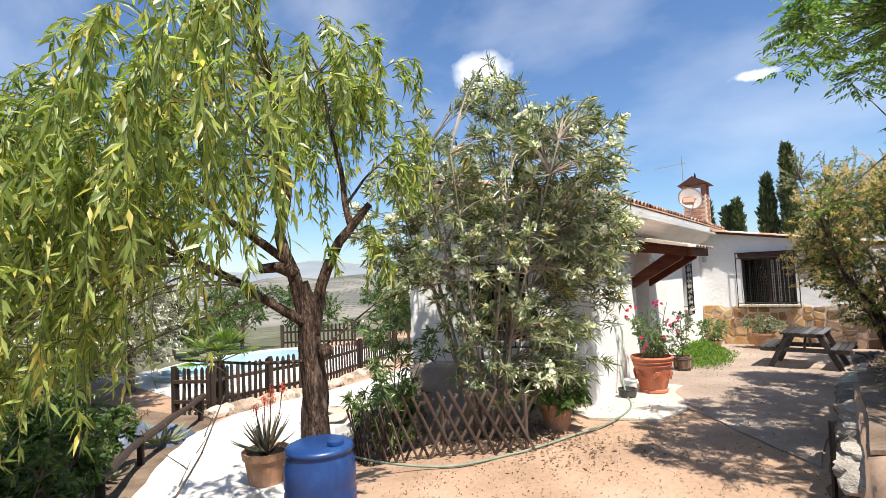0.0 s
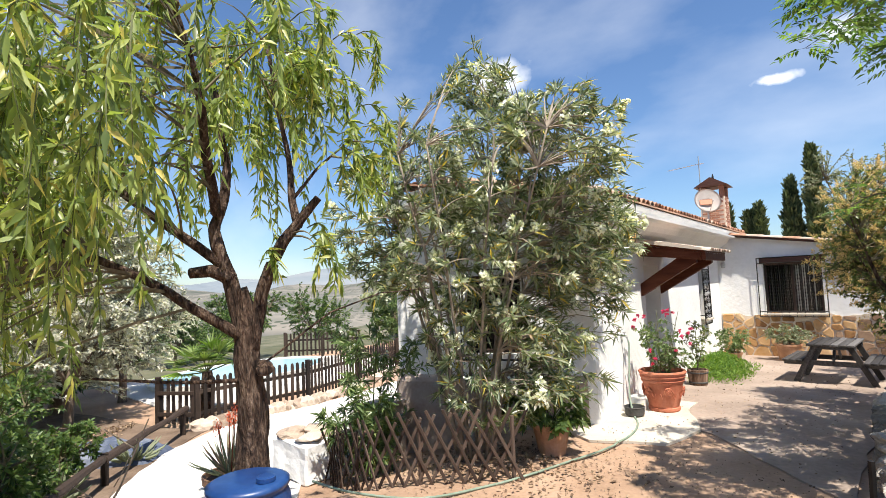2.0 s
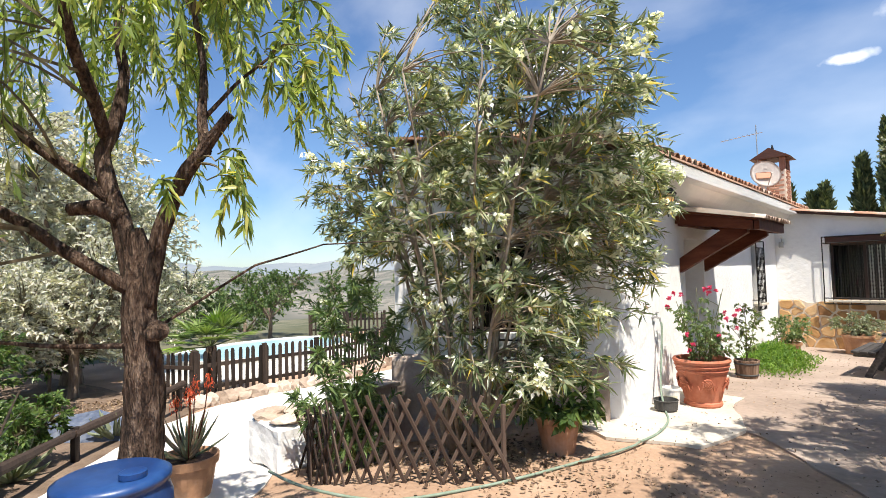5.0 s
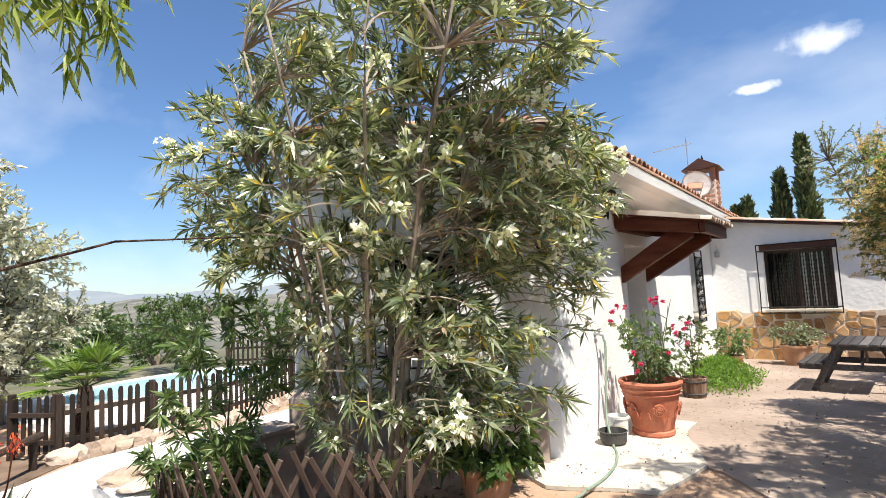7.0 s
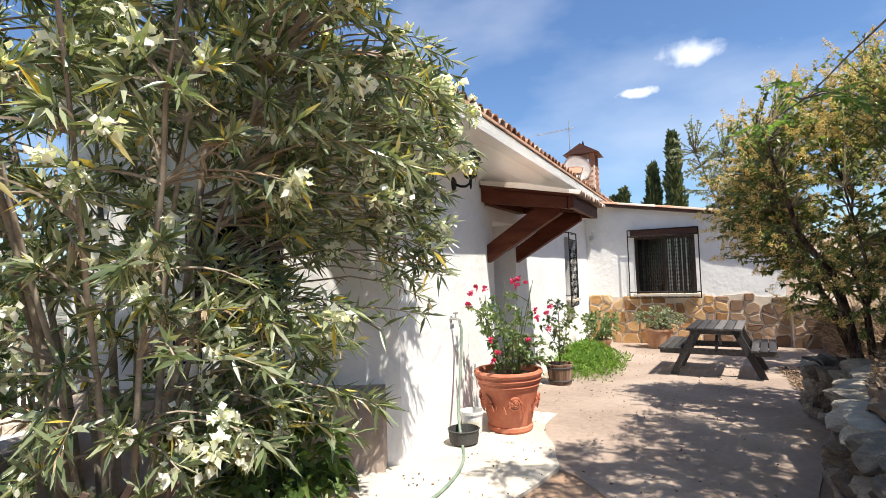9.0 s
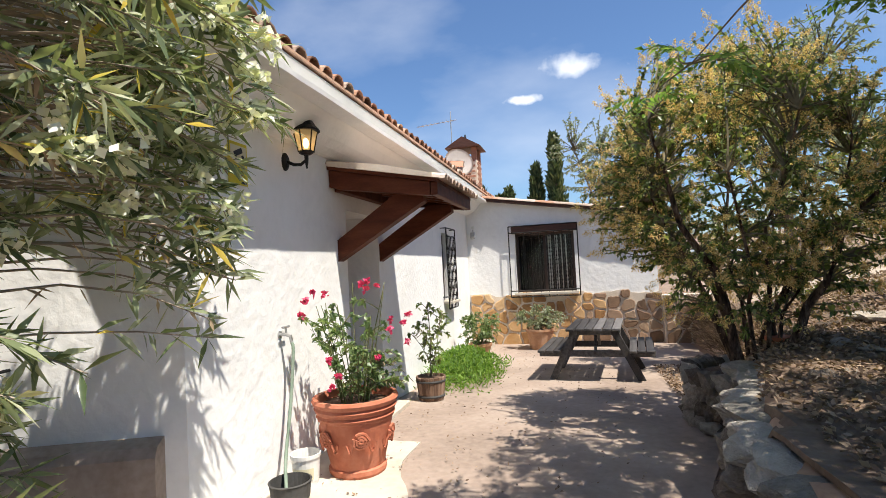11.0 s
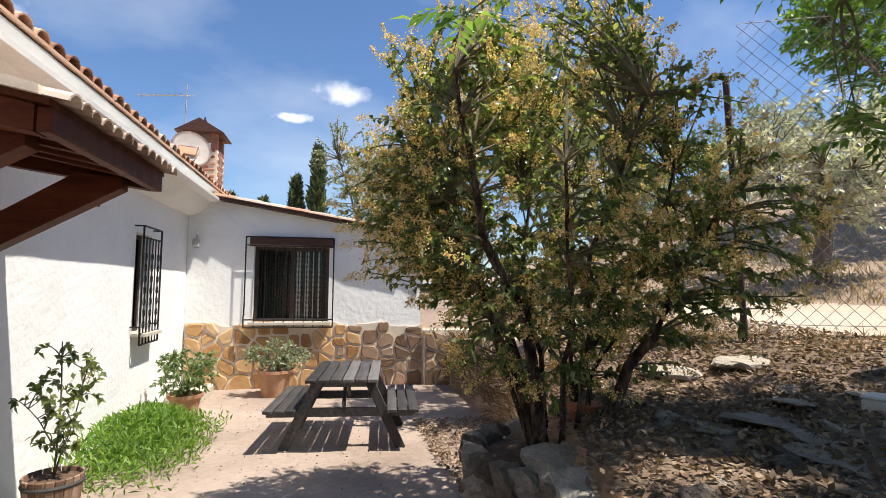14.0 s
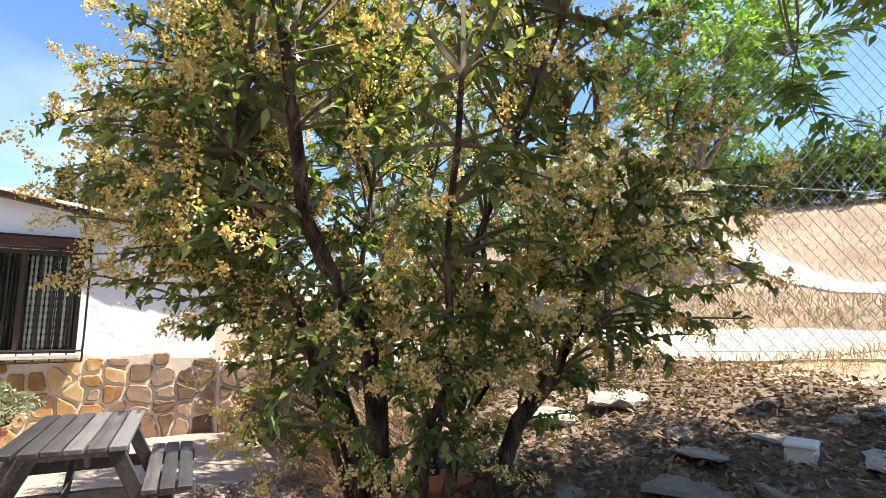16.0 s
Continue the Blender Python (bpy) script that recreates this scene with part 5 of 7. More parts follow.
ash = thing("ash_tree", "tree on the bank with bright green compound leaves", "tree", (5.15, -0.75, 0.75))
A = [([(0, 0, -0.2), (0.03, 0.05, 1.2), (-0.05, 0.1, 2.2)], 0.12, 0.08),
     ([(-0.03, 0.08, 1.9), (-0.6, 0.5, 2.6), (-1.5, 1.2, 2.6), (-2.2, 1.8, 2.0)], 0.024, 0.004),
     ([(-0.03, 0.08, 1.9), (0.4, 0.6, 2.5), (0.9, 1.2, 2.9)], 0.04, 0.012),
     ([(-0.05, 0.1, 2.1), (-0.3, 0.1, 3.0), (-0.6, 0.0, 3.9)], 0.06, 0.015),
     ([(-0.05, 0.1, 2.0), (-0.9, -0.3, 2.9), (-1.6, -0.6, 3.4)], 0.05, 0.012),
     ([(0, 0, 1.9), (0.9, 0.3, 2.5), (1.4, 0.8, 2.7)], 0.05, 0.012),
     ([(0, 0.1, 2.0), (-0.1, 0.8, 3.2), (-0.5, 1.6, 3.6), (-0.8, 2.3, 3.5)], 0.05, 0.01),
     ([(0, 0.1, 2.1), (0.5, 0.9, 3.3), (1.1, 1.7, 3.7)], 0.045, 0.01), ([(0, 0.1, 2.0), (0.3, 1.0, 2.7), (0.3, 2.0, 2.55), (-0.4, 2.2, 2.3)], 0.03, 0.006), ([(0, 0, 2.0), (0.1, -1.0, 3.0), (-0.1, -1.9, 3.4)], 0.045, 0.01)]
ap = stems_mesh(A, M_BARK2, ash)
tips = crown_tips([((-1.6, -0.3, 3.45), (1.1, 1.2, 0.6), 120), ((-0.4, -0.7, 3.3), (1.0, 1.0, 0.6), 100), ((-1.7, -1.6, 3.3), (0.9, 0.8, 0.5), 40), ((-2.25, 1.9, 1.95), (0.3, 0.3, 0.2), 4), ((-1.3, 1.2, 2.9), (0.5, 0.6, 0.3), 22), ((0.9, 1.2, 2.9), (0.5, 0.7, 0.4), 26), ((1.2, 1.0, 3.5), (1.3, 1.4, 0.7), 120), ((0.05, 0.45, 3.5), (0.9, 0.8, 0.5), 40), ((-0.6, 2.1, 3.3), (0.6, 0.7, 0.4), 8), ((0.2, 2.1, 3.8), (0.8, 0.7, 0.4), 45), ((1.2, 1.6, 3.7), (0.9, 0.8, 0.4), 90), ((-1.2, 1.2, 3.7), (0.7, 0.7, 0.35), 40), ((0.6, 0.2, 3.8), (1.0, 0.8, 0.4), 70), ((-0.1, -1.9, 3.4), (0.9, 0.8, 0.4), 60), ((0.2, 2.0, 2.5), (0.65, 0.4, 0.2), 34), ((0.75, 1.4, 2.4), (0.5, 0.4, 0.2), 20), ((-0.85, 2.1, 2.55), (0.45, 0.35, 0.18), 18), ((-0.45, 2.05, 1.65), (0.12, 0.12, 0.2), 3)])
twigs_to(tips, ap, ash, M_TWIG, 0.006, 0, 0.1, 1.5)
feather(tips, ash, L_OVER, 5, 0.085, 0.034)


def far_tree(name, label, x, y, h, r, material, n, leaf, trunk_r=0.14, lobes=7, base=None, tall=0.8):
    """A tree seen from some way off: trunk, limbs, lobed crown of many leaves."""
    z = ground_z(x, y) if base is None else base
    ob = thing(name, label, "tree", (x, y, z - 0.05))
    limbs = [([(0, 0, 0), (0.05 * r, 0, h * 0.3), (0, 0.05 * r, h * 0.5)], trunk_r, trunk_r * 0.7)]
    blobs = []
    for k in range(lobes):
        a = 2 * math.pi * k / lobes + rng.uniform(-0.3, 0.3)
        d = r * rng.uniform(0.35, 0.75)
        c = (d * math.cos(a), d * math.sin(a), h * rng.uniform(0.5, 0.85))
        limbs.append(([(0, 0, h * 0.28), (c[0] * 0.4, c[1] * 0.4, h * 0.45), c], trunk_r * 0.5, trunk_r * 0.12))
        blobs.append((c, (r * 0.45, r * 0.45, h * 0.2 * tall), n // (lobes + 1)))
    blobs.append(((0, 0, h * 0.8), (r * 0.6, r * 0.6, h * 0.22), n // (lobes + 1)))
    ps = stems_mesh(limbs, M_BARK2, ob, seg=6)
    cs_ = twigs_to(crown_tips(blobs), ps, ob, M_TWIG, 0.008, 0, 0.1, h * 0.3)
    leaf_mesh("crown", [leafy(cs_, 26, 0.35, leaf, leaf * 0.38, 1.0, 0.1)], material, ob)
    return ob


far_tree("olive_tree", "pale grey-green olive tree in blossom below the path", -11.6, -2.9, 5.8, 2.8, L_OLIVE, 900, 0.16, 0.2, 9, None, 1.2)
far_tree("olive_tree", "smaller silvery olive tree beyond the path", -17.5, -8.0, 4.6, 2.6, L_OLIVE, 420, 0.15, 0.2, 8, None, 1.2)
for x, y, h, r in ((-9.9, -3.2, 3.0, 1.7), (-11.6, -1.6, 2.9, 1.7), (-9.2, -4.6, 2.6, 1.5), (-13.6, -2.6, 3.6, 2.2), (-15.5, -4.5, 3.9, 2.4)):
    far_tree("flowering_olive", "low spreading olive thick with cream blossom", x, y, h, r, L_OLIVE, 560, 0.105, 0.1, 9, None, 1.9)
far_tree("garden_tree", "leafy green tree beyond the pool", -15.9, 4.2, 2.7, 1.5, L_SHRUB, 330, 0.11, 0.09, 7, None, 1.1)
for x, y, h, r in ((-9.9, 7.2, 2.2, 1.4), (-11.6, 8.4, 2.6, 1.6), (-16.6, 1.9, 2.2, 1.3)):
    far_tree("garden_tree", "bushy light green tree beside the pool fence", x, y, h, r, L_YOUNG, 300, 0.12, 0.07, 7, None, 1.7)
far_tree("garden_tree", "leafy green tree behind the wing roof", 3.3, 11.6, 5.0, 1.5, L_SAGE, 360, 0.09, 0.12, 8, 0.4, 1.0)
far_tree("bank_tree", "leafy light green tree on the bank behind the flowering bush", 4.95, 5.5, 3.9, 1.35, L_SAGE, 620, 0.075, 0.07, 8, None, 1.2)
far_tree("roadside_tree", "slim tree with light green leaves beside the dirt track", *polar(57.8, 15.5), 7.4, 2.9, L_BRIGHT, 820, 0.17, 0.15, 8, None, 1.0)
far_tree("olive_tree", "grey-green olive tree on the slope", *polar(51, 9.5), 3.3, 1.6, L_OLIVE, 380, 0.12, 0.14, 8, None, 1.2)
for x, y, h, r in ((-22, 2, 3.2, 2.0), (-24, 7, 3.5, 2.2), (-21.5, 12, 3.4, 2.0), (-27, 0, 3.6, 2.4), (-23, -5, 3.5, 2.3), (-15, 13, 3.2, 2.0)):
    far_tree("hill_tree", "green scrub tree on the dry hillside", x, y, h, r, L_SHRUB, 260, 0.16, 0.12, 8, ground_z(x, y) - 0.8, 1.9)
for h, r, t, w, m in ((52, 23.5, 3.6, 2.4, L_SHRUB), (56, 23, 3.5, 2.0, L_SAGE), (60, 21.5, 3.2, 1.8, L_SHRUB), (63, 22.5, 3.4, 2.0, L_BRIGHT), (66, 21.5, 3.0, 1.8, L_SHRUB), (69, 22.5, 3.2, 2.0, L_SHRUB), (72, 21.5, 3.0, 1.8, L_BRIGHT), (75, 22, 3.1, 2.0, L_SHRUB), (79, 21.5, 3.2, 2.2, L_BRIGHT), (84, 22, 3.4, 2.4, L_SHRUB), (45, 21, 3.6, 2.4, L_SAGE), (37, 19, 3.6, 2.4, L_SHRUB), (29, 18, 3.8, 2.4, L_SAGE)):
    x, y = polar(h, r)
    far_tree("hill_shrub", "spreading scrub on the crest of the dry hillside", x, y, t, w, m, 260, 0.15, 0.08, 8, ground_z(x, y) - 0.9, 1.9)
for x, y, h, r, m in ((-4.1, -5.4, 1.15, 0.6, L_SHRUB), (-5.3, -4.7, 0.95, 0.55, L_SHRUB), (-2.4, -6.3, 1.2, 0.65, L_SHRUB), (-3.0, -5.9, 1.3, 0.6, L_SHRUB), (-3.5, -6.1, 1.5, 0.8, L_SHRUB), (-4.7, -5.8, 1.6, 0.9, L_SHRUB), (-6.2, -5.2, 1.7, 1.1, L_SHRUB), (-8.4, -5.2, 1.7, 1.2, L_OLIVE), (-7.4, -8.0, 2.6, 1.6, L_SHRUB), (-10.3, -4.4, 2.0, 1.3, L_OLIVE), (-10.0, -6.6, 2.2, 1.5, L_OLIVE), (-12.6, -5.6, 2.0, 1.5, L_SHRUB), (-11.0, -3.4, 1.5, 1.0, L_SHRUB)):
    far_tree("garden_shrub", "dense shrub beside the garden path", x, y, h, r, m, 170, 0.085, 0.04, 7, None, 1.9)


def cypress(x, y, z, h, r):
    ob = thing("cypress", "dark green columnar cypress behind the house", "tree", (x, y, z), "cypresses")
    b = bmesh.new()
    tube(b, [(0, 0, 0), (0, 0, h * 0.5), (0, 0, h * 0.95)], [0.12, 0.08, 0.02], 6)
    part("trunk", b, M_BARK2, ob)
    n = int(1500 * h / 6)
    t = rng.uniform(0.03, 1, n)
    a = rng.uniform(0, 2 * math.pi, n)
    lump = 1 + 0.25 * np.sin(a * 3 + t * 17) + 0.15 * np.sin(a * 5 - t * 31)
    rad = r * np.minimum(1, 4 * t) * (1 - t) ** 0.55 * lump * rng.uniform(0.55, 1.1, n)
    pos = np.stack([rad * np.cos(a), rad * np.sin(a), t * h], 1)
    d = np.stack([np.cos(a) * 0.5, np.sin(a) * 0.5, np.full(n, 1.0)], 1) + rng.normal(size=(n, 3)) * 0.25
    leaf_mesh("crown", [leaf_arrays(pos, d, 0.30, 0.10, None, 0), leaf_arrays(pos * np.array([0.8, 0.8, 1]), d, 0.4, 0.2, None, 0)], L_CYP, ob)


for c in ((1.38, 24.0, 0.9, 6.9, 0.52), (0.38, 24.5, 0.9, 5.5, 0.56), (-0.98, 24.0, 0.9, 4.35, 0.42), (-1.50, 24.2, 0.9, 4.0, 0.40), (-2.41, 24.0, 0.9, 4.5, 0.42)):
    cypress(*c)


# ---- stone cladding, kerbs and dry walls ----
def clip(poly, p, q):
    """Keep the part of a polygon that is nearer to p than to q."""
    out = []
    mid, n = (p + q) / 2, q - p
    for i in range(len(poly)):
        a, c = poly[i], poly[(i + 1) % len(poly)]
        da, dc = np.dot(a - mid, n), np.dot(c - mid, n)
        if da <= 0:
            out.append(a)
        if da * dc < 0:
            out.append(a + (c - a) * da / (da - dc))
    return out


def cladding(parent, u0, u1, top, size, to, mats, seed, gap=0.02):
    """Irregular flat stones fitted to each other: each its own object, proud of the mortar."""
    r = np.random.default_rng(seed)
    pts = []
    nu, nz = max(1, round((u1 - u0) / size)), 5
    for i in range(nu):
        for j in range(nz):
            pts.append(np.array([u0 + (i + 0.5 + r.uniform(-0.42, 0.42)) * (u1 - u0) / nu, -0.05 + (j + 0.5 + r.uniform(-0.4, 0.4)) * 1.02 / nz]))
    for i, p in enumerate(pts):
        hi = top(p[0])
        if p[1] > hi - 0.02:
            continue
        poly = [np.array(v) for v in ((u0, -0.12), (u1, -0.12), (u1, hi), (u0, hi))]
        for j, q in enumerate(pts):
            if i != j and np.linalg.norm(p - q) < size * 3.2 and poly:
                poly = clip(poly, p, q)
        if len(poly) < 3:
            continue
        c = sum(poly) / len(poly)
        ring = []
        for v in poly:                      # rounded, uneven outline
            ring.append(v)
        soft = []
        for k in range(len(ring)):
            a, d = ring[k], ring[(k + 1) % len(ring)]
            soft += [a * 0.82 + d * 0.18, a * 0.5 + d * 0.5 + r.normal(size=2) * 0.006, a * 0.18 + d * 0.82]
        bm = bmesh.new()
        rise = r.uniform(0.018, 0.04)
        lo, md, hi_ = [], [], []
        for v in soft:
            d = c - v
            L = max(np.linalg.norm(d), 1e-4)
            a = v + d / L * min(gap, L * 0.4)
            e = v + d / L * min(gap + 0.016, L * 0.5)
            lo.append(bm.verts.new(to(a[0], 0.0, a[1])))
            md.append(bm.verts.new(to(a[0], rise * 0.7, a[1])))
            hi_.append(bm.verts.new(to(e[0], rise + r.uniform(-0.003, 0.003), e[1])))
        n = len(soft)
        for k in range(n):
            bm.faces.new((lo[k], lo[(k + 1) % n], md[(k + 1) % n], md[k]))
            bm.faces.new((md[k], md[(k + 1) % n], hi_[(k + 1) % n], hi_[k]))
        bm.faces.new(hi_)
        bmesh.ops.recalc_face_normals(bm, faces=bm.faces[:])
        part("stone", bm, mats(p[0]), parent)


dado = thing("stone_dado", "ochre and brown crazy-paved stone cladding on the wing wall", "stone cladding", kind="structure")
dtop = lambda u: 0.92 + 0.035 * math.sin(u * 7) + 0.02 * math.sin(u * 17 + 1) - 0.03 * smooth(2.2, 3.4, u)
b = bmesh.new()
prism(b, [(0.02, -0.2), (3.66, -0.2)] + [(u, dtop(u) - 0.012) for u in [3.66 - 0.13 * k for k in range(29)]], AB - 0.02, AB - 0.001, "y")
part("mortar", b, M_MORTAR, dado)
cladding(dado, 0.02, 3.66, dtop, 0.235, lambda u, d, z: (u, AB - 0.02 - d, z), lambda u: M_STONE_OCHRE if u < 2.5 + 0.3 * math.sin(u * 31) else M_STONE_BROWN, 3)

low_wall = thing("stone_garden_wall", "low stone-clad garden wall running on from the wing", "wall", kind="structure")
b = bmesh.new()
prism(b, [(3.67, -0.2), (4.5, -0.2), (4.5, 0.80), (3.67, 0.80)], AB - 0.18, AB + 0.12, "y")
part("wall_core", b, M_MORTAR, low_wall)
cladding(low_wall, 3.67, 4.5, lambda u: 0.79, 0.2, lambda u, d, z: (u, AB - 0.18 - d, z), lambda u: M_STONE_BROWN, 5)
b = bmesh.new()
prism(b, [(6.9, -0.2), (7.72, -0.2), (7.72, 0.74), (6.9, 0.60)], 4.16, 4.4, "x")
part("bank_core", b, M_EARTH, low_wall)

ROCKS = [rock_mesh("rock", M_ROCK, k, (1, 1, 1), 3, 0.75) for k in range(8)]
KERBS = [rock_mesh("kerb_stone", M_KERBSTONE, k + 20, (1, 1, 1), 2, 0.6) for k in range(6)]
BROWNS = [rock_mesh("brown_rock", M_ROCK, k + 40, (1, 1, 1), 2, 0.8) for k in range(4)]
COPES = [rock_mesh("cope_stone", M_COPE, k + 80, (1, 1, 1), 3, 0.55) for k in range(4)]
bank_wall = thing("dry_stone_wall", "rough grey limestone retaining wall along the bank", "wall", kind="structure")
k = 0
y = -3.3
while y < 1.95:
    ln = random.uniform(0.26, 0.5)
    z = 0.0
    for row, h in enumerate((0.16, 0.15, 0.13, 0.12)):
        x = bank_edge(y) + 0.17 + 0.03 * row + random.uniform(-0.03, 0.03)
        shared("stone", ROCKS[k % 8], bank_wall, pose(x, y + ln / 2 + 0.12 * (row % 2), z + h / 2 - 0.02, random.uniform(-4, 4), random.uniform(-4, 4), random.uniform(-10, 10)) @ Matrix.Diagonal((random.uniform(0.34, 0.46), ln * 1.12, h * 1.25, 1)))
        z += h * 0.92
        k += 1
    for d in (0.12, 0.46):                  # broad flat slabs on top
        shared("stone", COPES[k % 4], bank_wall, pose(bank_edge(y) + d + random.uniform(0, 0.08), y + ln / 2, 0.54 + 0.03 * random.random(), random.uniform(-5, 5), random.uniform(-6, 2), random.uniform(-25, 25)) @ Matrix.Diagonal((random.uniform(0.38, 0.5), ln * 1.15, 0.13, 1)))
        k += 1
    y += ln * 0.96
planter = thing("stone_planter", "rounded earthy stone surround at the foot of the bush", "planter", kind="structure")
for j in range(13):
    a = radians(95 + 13.5 * j)
    for row in range(4):
        k += 1
        shared("stone", BROWNS[k % 4], planter, pose(3.58 + 0.47 * math.cos(a), 2.50 + 0.55 * math.sin(a), 0.07 + 0.125 * row, random.uniform(-25, 25), random.uniform(-25, 25), math.degrees(a)) @ Matrix.Diagonal((random.uniform(0.12, 0.2), random.uniform(0.13, 0.2), random.uniform(0.13, 0.18), 1)))
b = bmesh.new()
lathe(b, [(0.44, -0.1), (0.45, 0.44), (0.2, 0.5)], 20, (3.60, 2.50, 0))
part("earth_fill", b, M_SOIL, planter)
SLABS = [rock_mesh("slab", M_SLAB, k + 60, (1, 1, 1), 3, 0.95) for k in range(4)]
for x, y, s, h, rz in ((4.75, 1.75, (0.62, 0.42), 0.045, 28), (5.05, 2.15, (0.5, 0.34), 0.04, 70), (4.55, 1.25, (0.5, 0.4), 0.045, -10), (5.5, 1.9, (0.5, 0.3), 0.05, -15), (4.3, 1.85, (0.42, 0.3), 0.05, 50), (5.6, 1.35, (0.7, 0.4), 0.07, 12), (5.2, 2.75, (0.4, 0.24), 0.12, 30), (4.7, 2.9, (0.32, 0.24), 0.12, 0), (4.2, 1.2, (0.5, 0.36), 0.05, 80)):
    ob = new("bank_rock", SLABS[int(x * 31) % 4])
    ob.matrix_world = pose(x, y, ground_z(x, y) + h * 0.05, 4, 5, rz) @ Matrix.Diagonal((*s, h, 1))
    tagged(ob, "flat weathered limestone slab half sunk in the bank", "rock", "rocks on the bank")
chips = [ROCKS[k] for k in range(8)]
for k in range(70):
    x, y = random.uniform(3.5, 6.2), random.uniform(-0.6, 3.4)
    ob = new("bank_stone", chips[k % 8])
    q = random.uniform(0.05, 0.13)
    ob.matrix_world = pose(x, y, ground_z(x, y) + q * 0.15, random.uniform(-20, 20), random.uniform(-20, 20), random.uniform(0, 360)) @ Matrix.Diagonal((q * 1.5, q, q * 0.6, 1))
    tagged(ob, "small rough stone lying among the fallen leaves", "stone", "stones on the bank")

# kerb of field stones under the picket fence
FENCE = [(-7.25, -1.9), (-7.2, -0.6), (-7.05, 0.5), (-7.7, 2.6), (-8.4, 4.8)]
kerb = thing("stone_kerb", "row of tan field stones under the fence", "kerb", kind="structure")
t = 0.0
while t < 1:
    p = along([(*q, 0) for q in FENCE], t)
    s = random.uniform(0.22, 0.42)
    shared("stone", KERBS[int(t * 997) % 6], kerb, pose(p.x + 0.22, p.y, ground_z(p.x, p.y) + 0.08, random.uniform(-9, 9), 0, random.uniform(60, 110)) @ Matrix.Diagonal((s, 0.26, 0.24, 1)))
    t += s * 0.9 / 8.6

# ---- picket fences ----
def picket_mesh():
    bm = bmesh.new()
    prism(bm, [(-0.035, 0), (0.035, 0), (0.035, 0.80), (0.022, 0.845), (0, 0.855), (-0.022, 0.845), (-0.035, 0.80)], -0.009, 0.009, "y")
    return mesh_of("picket", bm, M_DARKWOOD)


PICKET = picket_mesh()
RAILPOST = mesh_of("post", boxed((0.085, 0.085, 1.02), 0.008), M_DARKWOOD)


def picket_fence(line, label, gap=0.135):
    ob = thing("picket_fence", label, "fence")
    for a, c in zip(line, line[1:]):
        a3, c3 = Vector((*a, ground_z(*a) + 0.06)), Vector((*c, ground_z(*c) + 0.06))
        L = (c3 - a3).length
        rz = math.degrees(math.atan2(c3.y - a3.y, c3.x - a3.x))
        n = round(L / gap)
        for i in range(n):
            p = a3.lerp(c3, (i + 0.5) / n)
            shared("picket", PICKET, ob, pose(p.x, p.y, p.z + 0.04 + random.uniform(-0.012, 0.012), 0, random.uniform(-1.5, 1.5), rz))
        for h in (0.22, 0.62):
            b = bmesh.new()
            off = Vector((-math.sin(radians(rz)), math.cos(radians(rz)), 0)) * 0.03
            beam(b, a3 + off + Vector((0, 0, h)), c3 + off + Vector((0, 0, h)), 0.03, 0.07)
            part("rail", b, M_DARKWOOD, ob)
        for i in range(max(1, round(L / 1.7)) + 1):
            p = a3.lerp(c3, i / max(1, round(L / 1.7)))
            shared("post", RAILPOST, ob, pose(p.x - 0.06 * math.sin(radians(-rz)), p.y, p.z + 0.42, 0, 0, rz))
    return ob


picket_fence(FENCE, "dark brown wooden picket fence along the pool")
picket_fence([(-7.25, -1.9), (-8.0, -2.25)], "short dark picket fence return beside the path")
picket_fence([(-14.6, 5.1), (-12.3, 6.8)], "dark picket fence on the far side of the pool", 0.16)

pool = thing("swimming_pool", "oval swimming pool with pale blue water and white rim", "pool", (-12.5, 2.25, ground_z(-12.5, 2.25) + 0.03), rz=8)
b = bmesh.new()
lathe(b, [(1.0, 0.0), (1.03, 0.14), (0.97, 0.14), (0.965, 0.05)], 48)
for v in b.verts:
    v.co = Vector((v.co.x * 1.85, v.co.y * 2.9, v.co.z))
part("rim", b, M_WHITEPL, pool)
b = bmesh.new()
lathe(b, [(0.955, 0.055), (0.955, 0.11)], 48)
for v in b.verts:
    v.co = Vector((v.co.x * 1.85, v.co.y * 2.9, v.co.z))
part("water", b, M_WATER, pool)

# ---- expanding lattice fence, block pier ----
lattice = thing("lattice_fence", "low expanding lattice fence of weathered brown laths", "fence")
LATH = mesh_of("lath", boxed((0.032, 0.014, 0.88), 0.004), M_LATTICE)
run = [(-2.45, -2.55), (-1.9, -2.85), (-1.3, -2.95), (-0.75, -2.85), (-0.3, -2.6), (0.0, -2.3)]
LL = sum((Vector(c) - Vector(a)).length for a, c in zip(run, run[1:]))


def at_run(pts, d):
    for a, c in zip(pts, pts[1:]):
        L = (Vector(c) - Vector(a)).length
        if d <= L:
            p = Vector(a).lerp(Vector(c), d / L)
            return p, math.degrees(math.atan2(c[1] - a[1], c[0] - a[0]))
        d -= L
    return Vector(pts[-1]), math.degrees(math.atan2(pts[-1][1] - pts[-2][1], pts[-1][0] - pts[-2][0]))


